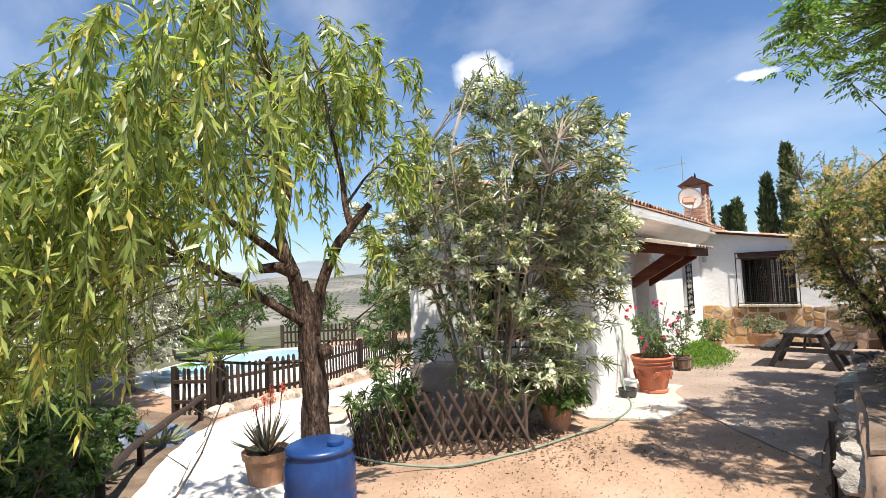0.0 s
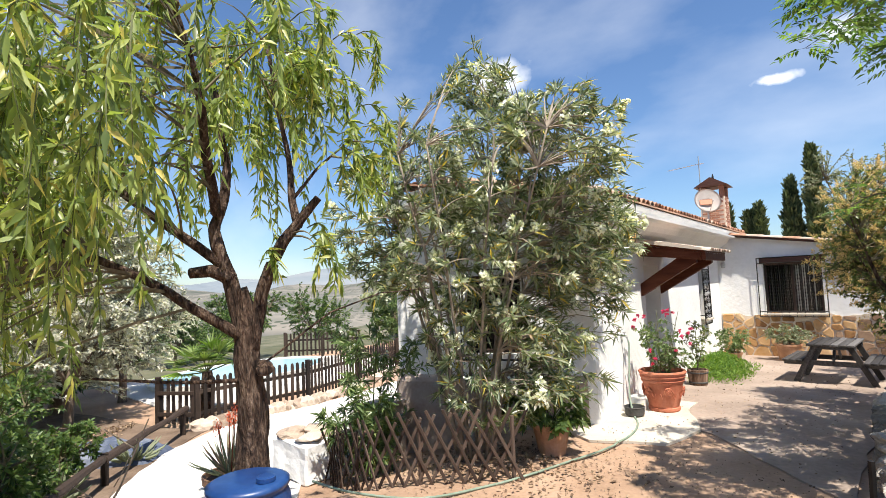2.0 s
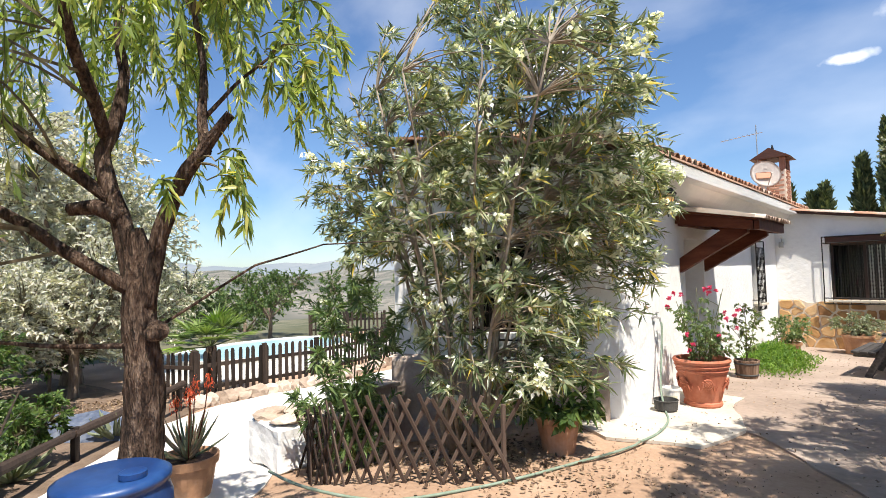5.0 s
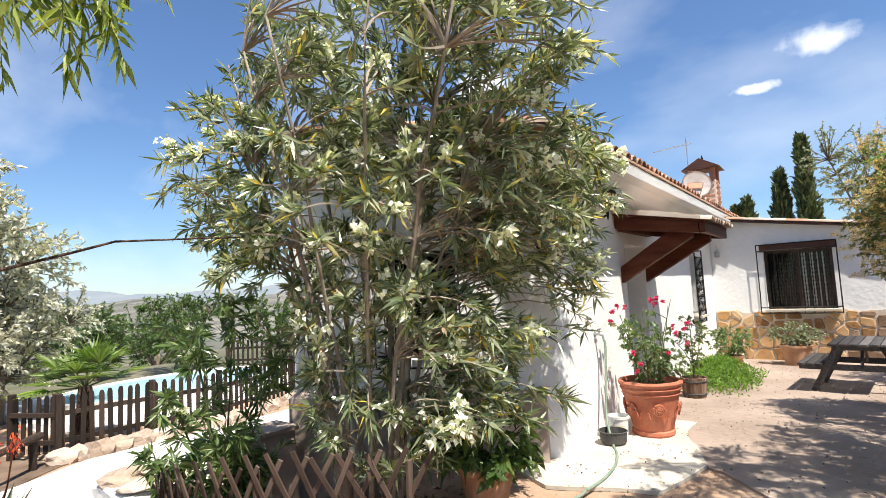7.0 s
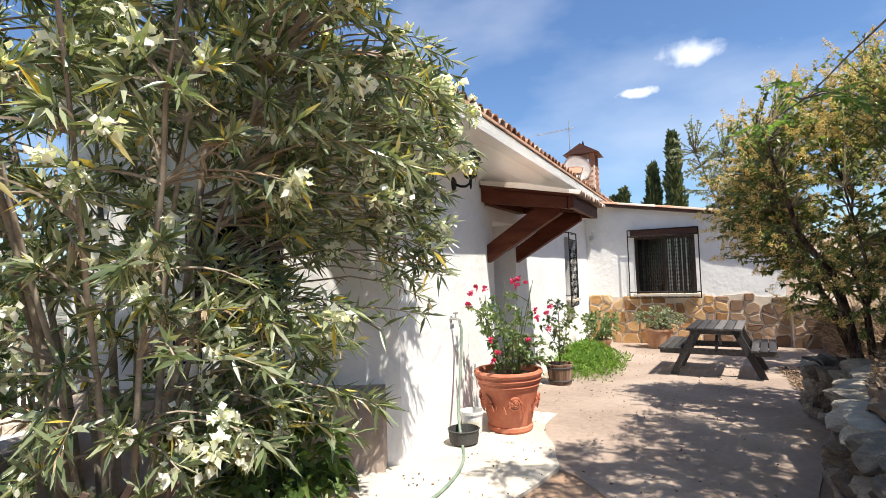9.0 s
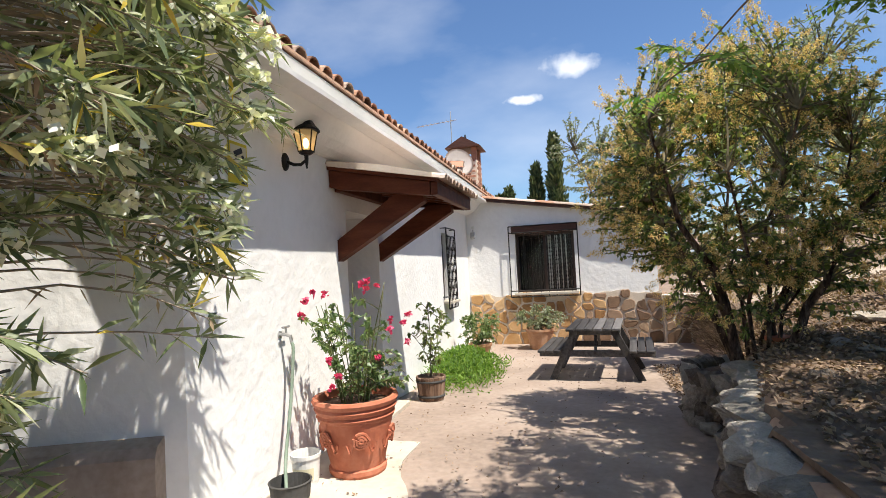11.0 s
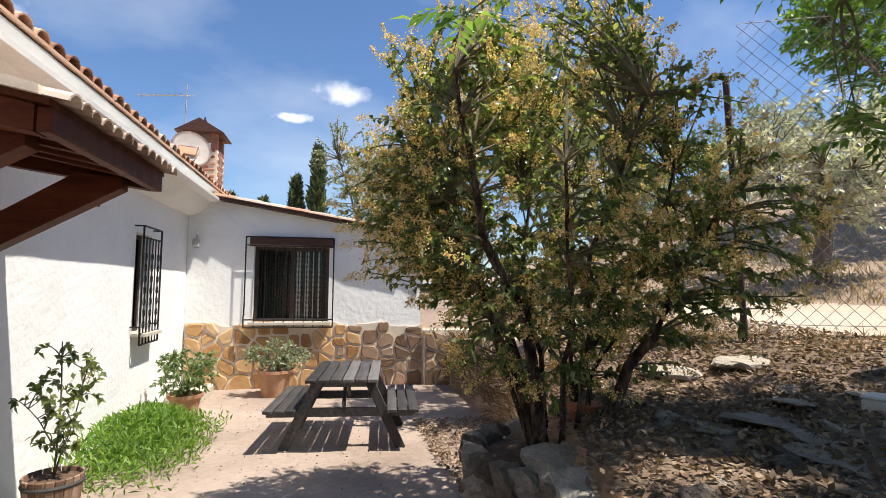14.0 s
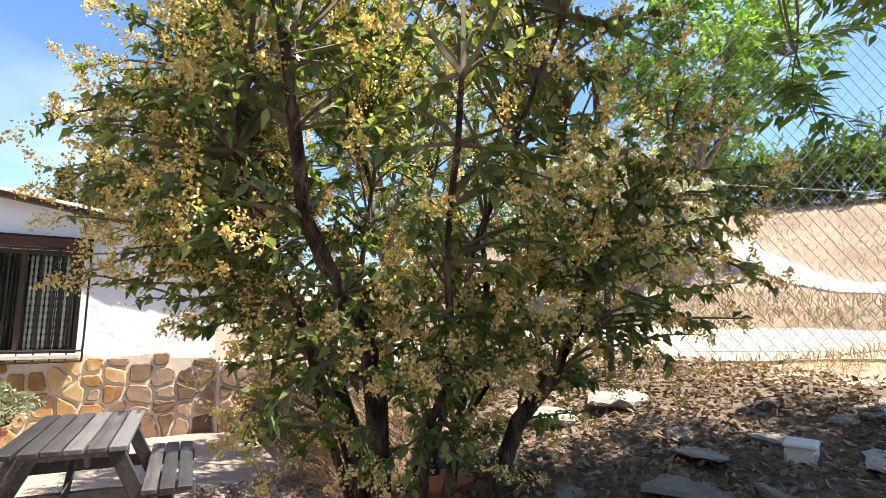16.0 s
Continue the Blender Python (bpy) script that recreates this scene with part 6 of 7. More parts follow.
for pts in (run, [(-2.45, -2.55), (-2.6, -1.9), (-2.65, -1.35)]):
    total = sum((Vector(c) - Vector(a)).length for a, c in zip(pts, pts[1:]))
    d = 0.0
    while d < total:
        for s in (-1, 1):
            p, rz = at_run(pts, d)
            lean = 27 + random.uniform(-3, 3)
            shared("lath", LATH, lattice, pose(p.x, p.y, ground_z(p.x, p.y) + 0.30 + random.uniform(-0.015, 0.015), 0, 0, rz) @ pose(0, 0.008 * s, 0, 0, s * lean, 0))
        d += 0.15
for d in (0.0, 0.9, 1.8, LL):
    p, rz = at_run(run, d)
    b = bmesh.new()
    tube(b, [(p.x, p.y + 0.03, ground_z(p.x, p.y) - 0.1), (p.x + 0.01, p.y + 0.03, ground_z(p.x, p.y) + 0.62)], 0.022, 7)
    part("stake", b, M_LATTICE, lattice)

pier = thing("block_pier", "whitewashed rough masonry block topped with flat tan stones", "low wall", (-2.98, -2.5, ground_z(-2.98, -2.5) + 0.1))
b = bmesh.new()
box(b, (0, 0, 0.16), (0.75, 0.6, 0.5), None, 0.03)
bmesh.ops.subdivide_edges(b, edges=b.edges[:], cuts=4, use_grid_fill=True)
for v in b.verts:
    v.co += Vector((noise.noise(v.co * 5), noise.noise(v.co * 5 + Vector((3, 0, 0))), noise.noise(v.co * 5 + Vector((0, 3, 0))))) * 0.035
part("masonry", b, M_WALL, pier)
for x, y, s, rz in ((-0.2, -0.12, (0.4, 0.3), 12), (0.18, -0.1, (0.36, 0.32), -20), (-0.05, 0.17, (0.46, 0.28), 5), (0.25, 0.2, (0.25, 0.22), 40), (0.55, 0.25, (0.4, 0.3), 10)):
    shared("cap_stone", KERBS[int(abs(x) * 50) % 6], pier, pose(x, y, 0.44, 4, -3, rz) @ Matrix.Diagonal((*s, 0.11, 1)))
pier2 = thing("cement_pillar", "short square grey cement pillar by the wall corner", "pillar", (-2.55, -1.5, -0.42))
b = bmesh.new()
prism(b, [(-0.21, 0), (0.21, 0), (0.16, 0.72), (-0.16, 0.72)], -0.2, 0.2, "y")
part("shaft", b, M_PLINTH, pier2)
b = bmesh.new()
box(b, (0, 0, 0.745), (0.40, 0.46, 0.05), None, 0.008)
part("cap", b, M_PLINTH, pier2)

# ---- picnic table ----
table = thing("picnic_table", "black-stained wooden picnic table with attached benches", "picnic table", (2.37, 5.0, -0.075), rz=-6)
TL = 1.25
PLANK = mesh_of("plank", boxed((0.102, TL, 0.034), 0.006), M_TABLE)
BENCH = mesh_of("plank", boxed((0.09, TL, 0.034), 0.006), M_TABLE)
for k in range(6):
    shared("tabletop_plank", PLANK, table, pose(-0.29 + 0.116 * k, 0, 0.69 + random.uniform(-0.002, 0.002), 0, 0, random.uniform(-0.4, 0.4)))
for s in (-1, 1):
    for k in range(3):
        shared("bench_plank", BENCH, table, pose(s * (0.47 + 0.103 * k), 0, 0.41, 0, 0, random.uniform(-0.4, 0.4)))
for y in (-0.42, 0.42):
    for s in (-1, 1):
        b = bmesh.new()
        beam(b, (s * 0.24, y, 0.672), (s * 0.57, y, 0.0), 0.045, 0.09)
        part("leg", b, M_TABLE, table)
    b = bmesh.new()
    beam(b, (-0.74, y + 0.042, 0.352), (0.74, y + 0.042, 0.352), 0.04, 0.085)
    part("crossbar", b, M_TABLE, table)
    b = bmesh.new()
    beam(b, (-0.33, y + 0.045, 0.635), (0.33, y + 0.045, 0.635), 0.04, 0.08)
    part("top_batten", b, M_TABLE, table)
    b = bmesh.new()
    beam(b, (0, y, 0.36), (0, y * 0.2, 0.66), 0.035, 0.06)
    part("brace", b, M_TABLE, table)

# ---- pots and their plants ----
def pot(name, label, at, profile, material, soil_z, soil_r, seg=32):
    ob = thing(name, label, "plant pot", at)
    b = bmesh.new()
    lathe(b, profile, seg)
    vessel = part("vessel", b, material, ob, smooth=False)
    b = bmesh.new()
    lathe(b, [(soil_r * 0.9, soil_z - 0.04), (soil_r, soil_z), (soil_r * 0.5, soil_z + 0.015)], 20)
    part("soil", b, M_SOIL, ob)
    ob["made"] = vessel.name
    return ob


big = pot("terracotta_pot", "large terracotta pot with rolled rim and rose relief", (0.48, 1.09, 0.03),
          [(0.205, 0), (0.215, 0.02), (0.215, 0.05), (0.20, 0.06), (0.225, 0.16), (0.255, 0.30), (0.275, 0.40), (0.285, 0.405), (0.29, 0.43), (0.283, 0.45), (0.298, 0.46), (0.305, 0.485), (0.296, 0.505), (0.315, 0.515), (0.325, 0.54), (0.315, 0.56), (0.285, 0.56), (0.275, 0.50)], M_TERRA, 0.50, 0.275, 40)
for j in range(6):                          # relief roses and scrolls round the belly
    a = radians(-120 + 60 * j)
    b = bmesh.new()
    for q, (r, w) in enumerate(((0.055, 0.011), (0.034, 0.011), (0.014, 0.013))):
        pts = [(0.262 + 0.012 * math.sin(0), r * math.cos(t) * (1 + 0.12 * math.cos(5 * t)), 0.29 + r * math.sin(t)) for t in (2 * math.pi * i / 14 for i in range(15))]
        tube(b, [Matrix.Rotation(a, 4, "Z") @ Vector((0.232 + 0.075 * (p[2] - 0.10) / 0.4 + 0.006 + 0.004 * q, p[1], p[2])) for p in pts], w, 5, False)
    for s in (-1, 1):
        pts = [(0, s * (0.06 + 0.05 * t), 0.27 - 0.07 * math.sin(t * 3.1)) for t in (i / 6 for i in range(7))]
        tube(b, [Matrix.Rotation(a + p[1] * 0.0, 4, "Z") @ Matrix.Rotation(p[1] * 3.6, 4, "Z") @ Vector((0.232 + 0.075 * (p[2] - 0.10) / 0.4 + 0.008, 0, p[2])) for p in pts], 0.009, 5, False)
    part("rose_relief", b, M_TERRA, bpy.data.objects[big["made"]])
for z, r in ((0.43, 0.289), (0.485, 0.304)):
    b = bmesh.new()
    tube(b, [(r * math.cos(t), r * math.sin(t), z) for t in (2 * math.pi * i / 40 for i in range(41))], 0.007, 5, False)
    part("moulding", b, M_TERRA, bpy.data.objects[big["made"]])

rose = thing("rose_bush", "rose bush with crimson pink blooms and small leaves", "plant", (0.48, 1.09, 0.52))
R = []
for k in range(13):
    a = 2 * math.pi * k / 13
    f = Vector((0.1 * math.cos(a), 0.1 * math.sin(a), 0))
    top = rng.uniform(0.45, 0.92)
    R.append(([f, f * 1.6 + Vector((0, 0, top * 0.5)), f * rng.uniform(1.8, 3.1) + Vector((0, 0, top))], 0.006, 0.003))
rp = stems_mesh(R, M_GREENTWIG, rose, "stem", 4, False)
rc = twigs_to(crown_tips([((0.0, 0.02, 0.42), (0.36, 0.34, 0.34), 44), ((0.1, 0.12, 0.2), (0.32, 0.3, 0.2), 40), ((-0.12, -0.1, 0.65), (0.2, 0.22, 0.25), 12)], lambda p: p[0] > -0.36), rp, rose, M_GREENTWIG, 0.003)
leaf_mesh("leaves", [leafy(rc, 15, 0.2, 0.05, 0.032, 1.0, 0.1, 0.9)], L_ROSE, rose)
tagged(leaf_mesh("dead_twigs", [leafy(rc[44:80], 10, 0.0, 0.06, 0.008, 1.0, 0.3)], L_DRY, rose), kind="stuff")


def bloom(parent, p, s):
    c = np.tile(np.array(p), (22, 1)) + rng.normal(size=(22, 3)) * s * 0.25
    leaf_mesh("bloom", [leaf_arrays(c, rng.normal(size=(22, 3)) + np.array([0, 0, 0.5]), s, s * 0.95)], L_PINK, parent)


for p in ((-0.27, -0.2, 0.80), (-0.24, -0.14, 0.86), (-0.29, -0.24, 0.70), (-0.17, -0.1, 0.84), (0.10, 0.05, 0.86), (0.14, 0.0, 0.92), (0.05, 0.08, 0.90), (0.17, 0.1, 0.88), (0.34, 0.22, 0.58), (0.36, 0.26, 0.64), (0.2, 0.3, 0.6), (0.24, -0.1, 0.36), (0.0, -0.28, 0.26), (-0.02, -0.33, 0.2), (0.3, 0.0, 0.55), (-0.05, -0.3, 0.38), (0.33, 0.3, 0.42)):
    bloom(rose, p, 0.030)

barrel = thing("barrel_planter", "small half-barrel planter of old wooden staves", "planter", (0.44, 3.27, 0.0))
STAVE = mesh_of("stave", boxed((0.016, 0.047, 0.27), 0.004), M_BARRELWOOD)
for k in range(20):
    a = 2 * math.pi * k / 20
    shared("stave", STAVE, barrel, Matrix.Rotation(a, 4, "Z") @ pose(0.15, 0, 0.135, 0, 7, 0))
for z, r in ((0.05, 0.155), (0.22, 0.172)):
    b = bmesh.new()
    lathe(b, [(r, z - 0.014), (r + 0.006, z), (r, z + 0.014)], 24)
    part("hoop", b, M_RUBBER, barrel)
b = bmesh.new()
lathe(b, [(0.13, 0.2), (0.155, 0.24), (0.05, 0.25)], 18)
part("soil", b, M_SOIL, barrel)
shrublet = thing("potted_rose", "thin dark-leaved shrub growing in the barrel planter", "plant", (0.44, 3.27, 0.23))
sp = stems_mesh([([(0, 0, 0), (0.02, 0, 0.4), (0.0, 0.02, 0.9)], 0.008, 0.004), ([(0, 0, 0), (0.06, 0.04, 0.3), (0.12, 0.06, 0.7)], 0.007, 0.003), ([(0, 0, 0.2), (-0.08, -0.05, 0.4), (-0.16, -0.06, 0.5)], 0.005, 0.003)], M_TWIG, shrublet, "stem", 5, False)
sc = twigs_to(crown_tips([((0, 0, 0.62), (0.26, 0.24, 0.3), 34), ((0.02, 0, 0.3), (0.2, 0.2, 0.18), 14)]), sp, shrublet, M_TWIG, 0.003)
leaf_mesh("leaves", [leafy(sc, 9, 0.35, 0.055, 0.034, 1.0, 0.2, 0.9)], L_LIL, shrublet)

herb = thing("herb_patch", "patch of bright green feathery herbs by the wall", "plants", (0.50, 4.75, -0.06), kind="stuff")
pos, dirs = [], []
for k in range(6500):
    x, y = rng.normal() * 0.27, rng.normal() * 0.45
    if x < -0.42 or abs(x) > 0.6:
        continue
    z = rng.uniform(0, 0.42) * math.exp(-(x * x) * 3 - (y * y))
    pos.append((x, y, z))
    dirs.append(rng.normal(size=3) * 0.6 + np.array([0, 0, 0.9]))
leaf_mesh("leaves", [leaf_arrays(pos, dirs, 0.085, 0.018)], L_BRIGHT, herb)

tall = [(0.13, 0), (0.15, 0.12), (0.18, 0.24), (0.20, 0.25), (0.205, 0.29), (0.185, 0.29), (0.17, 0.25)]
p2 = pot("terracotta_pot", "stained terracotta pot in the corner of the walls", (0.50, 6.15, -0.08), tall, M_TERRA_OLD, 0.26, 0.17)
green = thing("green_shrub", "rounded leafy green shrub in a terracotta pot", "plant", (0.50, 6.15, 0.17))
gp = stems_mesh([([(0, 0, 0), (0.1 * math.cos(a), 0.1 * math.sin(a), 0.2), (0.22 * math.cos(a), 0.22 * math.sin(a), 0.4)], 0.008, 0.004) for a in (k * 1.05 for k in range(6))], M_GREENTWIG, green, "stem", 4, False)
gc = twigs_to(crown_tips([((0, 0, 0.3), (0.4, 0.4, 0.32), 95)]), gp, green, M_GREENTWIG, 0.003)
leaf_mesh("leaves", [leafy(gc, 20, 0.25, 0.06, 0.022, 1.0, -0.2)], L_ROSE, green)
p3 = pot("terracotta_pot", "wide terracotta planter beneath the window", (1.42, 7.35, -0.08), [(0.20, 0), (0.22, 0.15), (0.25, 0.32), (0.27, 0.33), (0.27, 0.37), (0.25, 0.37), (0.24, 0.33)], M_TERRA_OLD, 0.33, 0.235)
grey = thing("grey_shrub", "grey-green leafy shrub in a terracotta planter", "plant", (1.42, 7.35, 0.24))
gp = stems_mesh([([(0, 0, 0), (0.12 * math.cos(a), 0.1 * math.sin(a), 0.15), (0.3 * math.cos(a), 0.2 * math.sin(a), 0.3)], 0.007, 0.003) for a in (k * 1.05 for k in range(6))], M_TWIG, grey, "stem", 4, False)
gc = twigs_to(crown_tips([((0, 0, 0.22), (0.55, 0.32, 0.22), 80), ((0.05, 0, 0.4), (0.2, 0.2, 0.15), 18)]), gp, grey, M_TWIG, 0.003)
leaf_mesh("leaves", [leafy(gc, 17, 0.25, 0.055, 0.028, 1.0, -0.1)], L_SAGE, grey)
b = bmesh.new()
box(b, (0.30, 7.2, -0.03), (0.42, 0.9, 0.18), None, 0.02)
tagged(part("corner_kerb", b, M_APRON), "low cement kerb in the corner of the walls", "kerb", kind="structure")

p4 = pot("terracotta_pot", "terracotta pot under the oleander", (-0.05, -1.35, 0.0), [(0.15, 0), (0.17, 0.12), (0.20, 0.28), (0.22, 0.29), (0.22, 0.34), (0.20, 0.34), (0.19, 0.3)], M_TERRA_OLD, 0.30, 0.19)
broad = thing("broadleaf_plant", "dark glossy broad-leaved plant in a pot", "plant", (-0.05, -1.35, 0.3))
gp = stems_mesh([([(0, 0, 0), (0.12 * math.cos(a), 0.12 * math.sin(a), 0.15), (0.3 * math.cos(a), 0.28 * math.sin(a), 0.28)], 0.009, 0.004) for a in (k * 0.8 for k in range(8))], M_GREENTWIG, broad, "stem", 4, False)
gc = twigs_to(crown_tips([((-0.05, 0, 0.2), (0.55, 0.42, 0.28), 80)]), gp, broad, M_GREENTWIG, 0.004)
leaf_mesh("leaves", [leafy(gc, 10, 0.3, 0.12, 0.06, 1.0, 0.1, 0.7)], L_SHRUB, broad)

aloe_pot = pot("terracotta_pot", "terracotta pot holding a flowering aloe", (-2.85, -3.65, -0.50), [(0.19, 0), (0.23, 0.18), (0.26, 0.37), (0.285, 0.38), (0.29, 0.46), (0.27, 0.46), (0.25, 0.41)], M_TERRA_OLD, 0.41, 0.25)
aloe = thing("aloe", "spiky aloe with tall red-orange flower spikes", "plant", (-2.85, -3.65, -0.08))
for k in range(46):
    a, t = k * 2.4, rng.uniform(0.25, 1.25)
    d = Vector((math.cos(a) * math.cos(t), math.sin(a) * math.cos(t), math.sin(t)))
    L = rng.uniform(0.28, 0.46)
    b = bmesh.new()
    tube(b, [d * 0.03, d * L * 0.5 + Vector((0, 0, 0.015)), d * L * 0.85 + Vector((0, 0, 0.05)), d * L + Vector((0, 0, 0.075))], [0.016, 0.014, 0.007, 0.001], 5)
    part("leaf", b, L_SAGE if k % 3 else L_STRAW, aloe)
for x, y, h in ((0.05, 0.05, 0.72), (-0.14, 0.08, 0.62), (0.16, 0.14, 0.78), (-0.05, -0.1, 0.55), (0.2, -0.06, 0.66)):
    b = bmesh.new()
    tube(b, [(x * 0.3, y * 0.3, 0.02), (x * 0.8, y * 0.8, h * 0.6), (x, y, h)], 0.006, 5)
    part("flower_stalk", b, M_BEAM, aloe)
    c = np.array([(x, y, h)]) + rng.normal(size=(70, 3)) * np.array([0.022, 0.022, 0.04])
    tagged(leaf_mesh("flower_head", [leaf_arrays(c, rng.normal(size=(70, 3)) * 0.5 + np.array([0, 0, -1.0]), 0.035, 0.01)], L_RED, aloe), kind="stuff")

bin_ = thing("water_butt", "blue plastic barrel with ribbed sides and rounded lid", "barrel", (-0.27, -4.95, -0.08))
b = bmesh.new()
lathe(b, [(0.225, -0.05), (0.243, 0.03), (0.257, 0.2), (0.25, 0.24), (0.262, 0.28), (0.262, 0.52), (0.252, 0.55), (0.262, 0.59), (0.257, 0.74), (0.236, 0.80), (0.236, 0.815), (0.25, 0.82), (0.25, 0.845), (0.22, 0.86), (0.05, 0.85)], 36)
part("body", b, M_BLUE, bin_, smooth=True)
b = bmesh.new()
lathe(b, [(0.06, 0.86), (0.06, 0.885), (0.045, 0.89)], 16, (0.12, 0.05, 0))
part("bung", b, M_BLUE, bin_)

bucket = thing("paint_bucket", "white plastic bucket with a yellow label", "bucket", (0.22, 0.78, 0.04))
b = bmesh.new()
lathe(b, [(0.085, 0), (0.10, 0.19), (0.108, 0.19), (0.108, 0.215), (0.1, 0.215), (0.09, 0.03)], 24)
part("shell", b, M_WHITEPL, bucket)
b = bmesh.new()
pts = [(0.0965 * math.cos(a), 0.0965 * math.sin(a)) for a in (radians(-120 + 9 * k) for k in range(11))]
lo = [b.verts.new((x * 1.0, y * 1.0, 0.05)) for x, y in pts]
hi = [b.verts.new((x * 1.06, y * 1.06, 0.13)) for x, y in pts]
for k in range(10):
    b.faces.new((lo[k], lo[k + 1], hi[k + 1], hi[k]))
part("label", b, M_CREAM, bucket)
ring = thing("rubber_tub", "shallow grey rubber tub on the cement", "tub", (0.25, 0.52, 0.04))
b = bmesh.new()
lathe(b, [(0.10, 0), (0.125, 0.02), (0.135, 0.12), (0.142, 0.125), (0.13, 0.13), (0.118, 0.03), (0.05, 0.025)], 26)
part("bowl", b, M_RUBBER, ring)

# ---- wall fittings ----
tap = thing("garden_tap", "metal garden tap on the white wall", "tap", (0.0, 0.86, 1.08))
b = bmesh.new()
tube(b, [(-0.01, 0, 0), (0.05, 0, 0), (0.09, 0, -0.01), (0.10, 0, -0.06)], [0.013, 0.013, 0.014, 0.012], 8)
part("spout", b, M_STEEL, tap)
b = bmesh.new()
tube(b, [(0.055, 0, 0.01), (0.055, 0, 0.05)], 0.008, 6)
tube(b, [(0.055, -0.045, 0.055), (0.055, 0.045, 0.055)], 0.009, 6)
part("handle", b, M_STEEL, tap)
b = bmesh.new()
tube(b, [(-0.005, 0, 0), (0.008, 0, 0)], 0.028, 12)
part("flange", b, M_STEEL, tap)
hose = thing("garden_hose", "faded green garden hose from tap to ground", "hose")
pts = [(0.10, 0.86, 1.02), (0.115, 0.85, 0.95), (0.12, 0.78, 0.6), (0.16, 0.62, 0.25), (0.28, 0.42, 0.06), (0.42, 0.12, 0.045), (0.5, -0.25, 0.045), (0.5, -0.7, 0.04), (0.42, -1.1, 0.03), (0.25, -1.6, 0.02), (0.1, -2.1, 0.02), (-0.1, -2.6, 0.02), (-0.45, -3.15, 0.02), (-1.1, -3.4, 0.02), (-1.75, -3.42, 0.02)]
sm = []
for i in range(len(pts) - 1):
    a, p, q, c = (Vector(pts[max(0, min(len(pts) - 1, i + o))]) for o in (-1, 0, 1, 2))
    for k in range(5):
        t = k / 5
        v = 0.5 * ((2 * p) + (q - a) * t + (2 * a - 5 * p + 4 * q - c) * t * t + (3 * p - a - 3 * q + c) * t ** 3)
        if i > 4:
            v.z = max(v.z, ground_z(v.x, v.y) + 0.045 if v.y > -0.8 else ground_z(v.x, v.y) + 0.012)
        sm.append(v)
b = bmesh.new()
tube(b, sm, 0.0125, 7)
part("tube", b, M_HOSE, hose, smooth=True)

sign = thing("alarm_sign", "yellow security camera warning sign on the wall", "sign", (0.012, 0.425, 2.275))
b = bmesh.new()
box(b, (0, 0, 0), (0.008, 0.20, 0.285), None, 0.002)
part("plate", b, M_YELLOW, sign)
b = bmesh.new()
box(b, (0.0065, 0, 0.062), (0.003, 0.165, 0.115))
part("pale_panel", b, M_CREAM, sign)
b = bmesh.new()
box(b, (0.0095, -0.005, 0.075), (0.003, 0.09, 0.036), pose(0, 0, 0, 25, 0, 0))
box(b, (0.0095, 0.045, 0.045), (0.003, 0.022, 0.03), pose(0, 0, 0, 25, 0, 0))
box(b, (0.0095, -0.03, 0.045), (0.003, 0.012, 0.04))
part("camera_symbol", b, M_BLACK, sign)
for z, w in ((-0.025, 0.15), (-0.05, 0.15), (-0.062, 0.13), (-0.074, 0.14)):
    b = bmesh.new()
    box(b, (0.0055, -0.15 * 0.5 + w / 2, z), (0.002, w, 0.006 if z < -0.04 else 0.003))
    part("text_bar", b, M_SHUTTER, sign)
b = bmesh.new()
box(b, (0.0055, 0.055, -0.125), (0.002, 0.055, 0.016))
part("logo_bar", b, M_BLACK, sign)

lamp = thing("wall_lantern", "black wrought iron wall lantern, lit, with amber glass", "wall lamp", (0.0, 1.03, 2.40))
b = bmesh.new()
lathe(b, [(0.055, -0.005), (0.05, 0.015), (0.03, 0.03)], 16)
bmesh.ops.rotate(b, cent=(0, 0, 0), matrix=Matrix.Rotation(radians(90), 3, "Y"), verts=b.verts[:])
bmesh.ops.scale(b, vec=(1, 0.85, 1.35), verts=b.verts[:])
part("wall_plate", b, M_IRON, lamp)
b = bmesh.new()
tube(b, [(0.02, 0, 0.0), (0.08, 0, -0.03), (0.14, 0, -0.035), (0.18, 0, -0.01), (0.19, 0, 0.04)], 0.013, 8)
tube(b, [(0.19, 0, -0.07), (0.19, 0, -0.02), (0.19, 0, 0.04)], [0.006, 0.014, 0.018], 8)
part("arm", b, M_IRON, lamp)
n6 = [(math.cos(radians(60 * k + 30)), math.sin(radians(60 * k + 30))) for k in range(6)]
for k in range(6):
    (x0, y0), (x1, y1) = n6[k], n6[(k + 1) % 6]
    b = bmesh.new()
    q = [b.verts.new((0.19 + x * r, y * r, z)) for x, y, r, z in ((x0, y0, 0.055, 0.06), (x1, y1, 0.055, 0.06), (x1, y1, 0.088, 0.215), (x0, y0, 0.088, 0.215))]
    b.faces.new(q)
    bmesh.ops.solidify(b, geom=b.faces[:], thickness=0.003)
    part("glass", b, M_AMBER, lamp)
    b = bmesh.new()
    tube(b, [(0.19 + x0 * 0.057, y0 * 0.057, 0.055), (0.19 + x0 * 0.091, y0 * 0.091, 0.22)], 0.005, 5)
    part("rib", b, M_IRON, lamp)
b = bmesh.new()
lathe(b, [(0.03, 0.035), (0.062, 0.05), (0.062, 0.062)], 6, (0.19, 0, 0))
part("base", b, M_IRON, lamp)
b = bmesh.new()
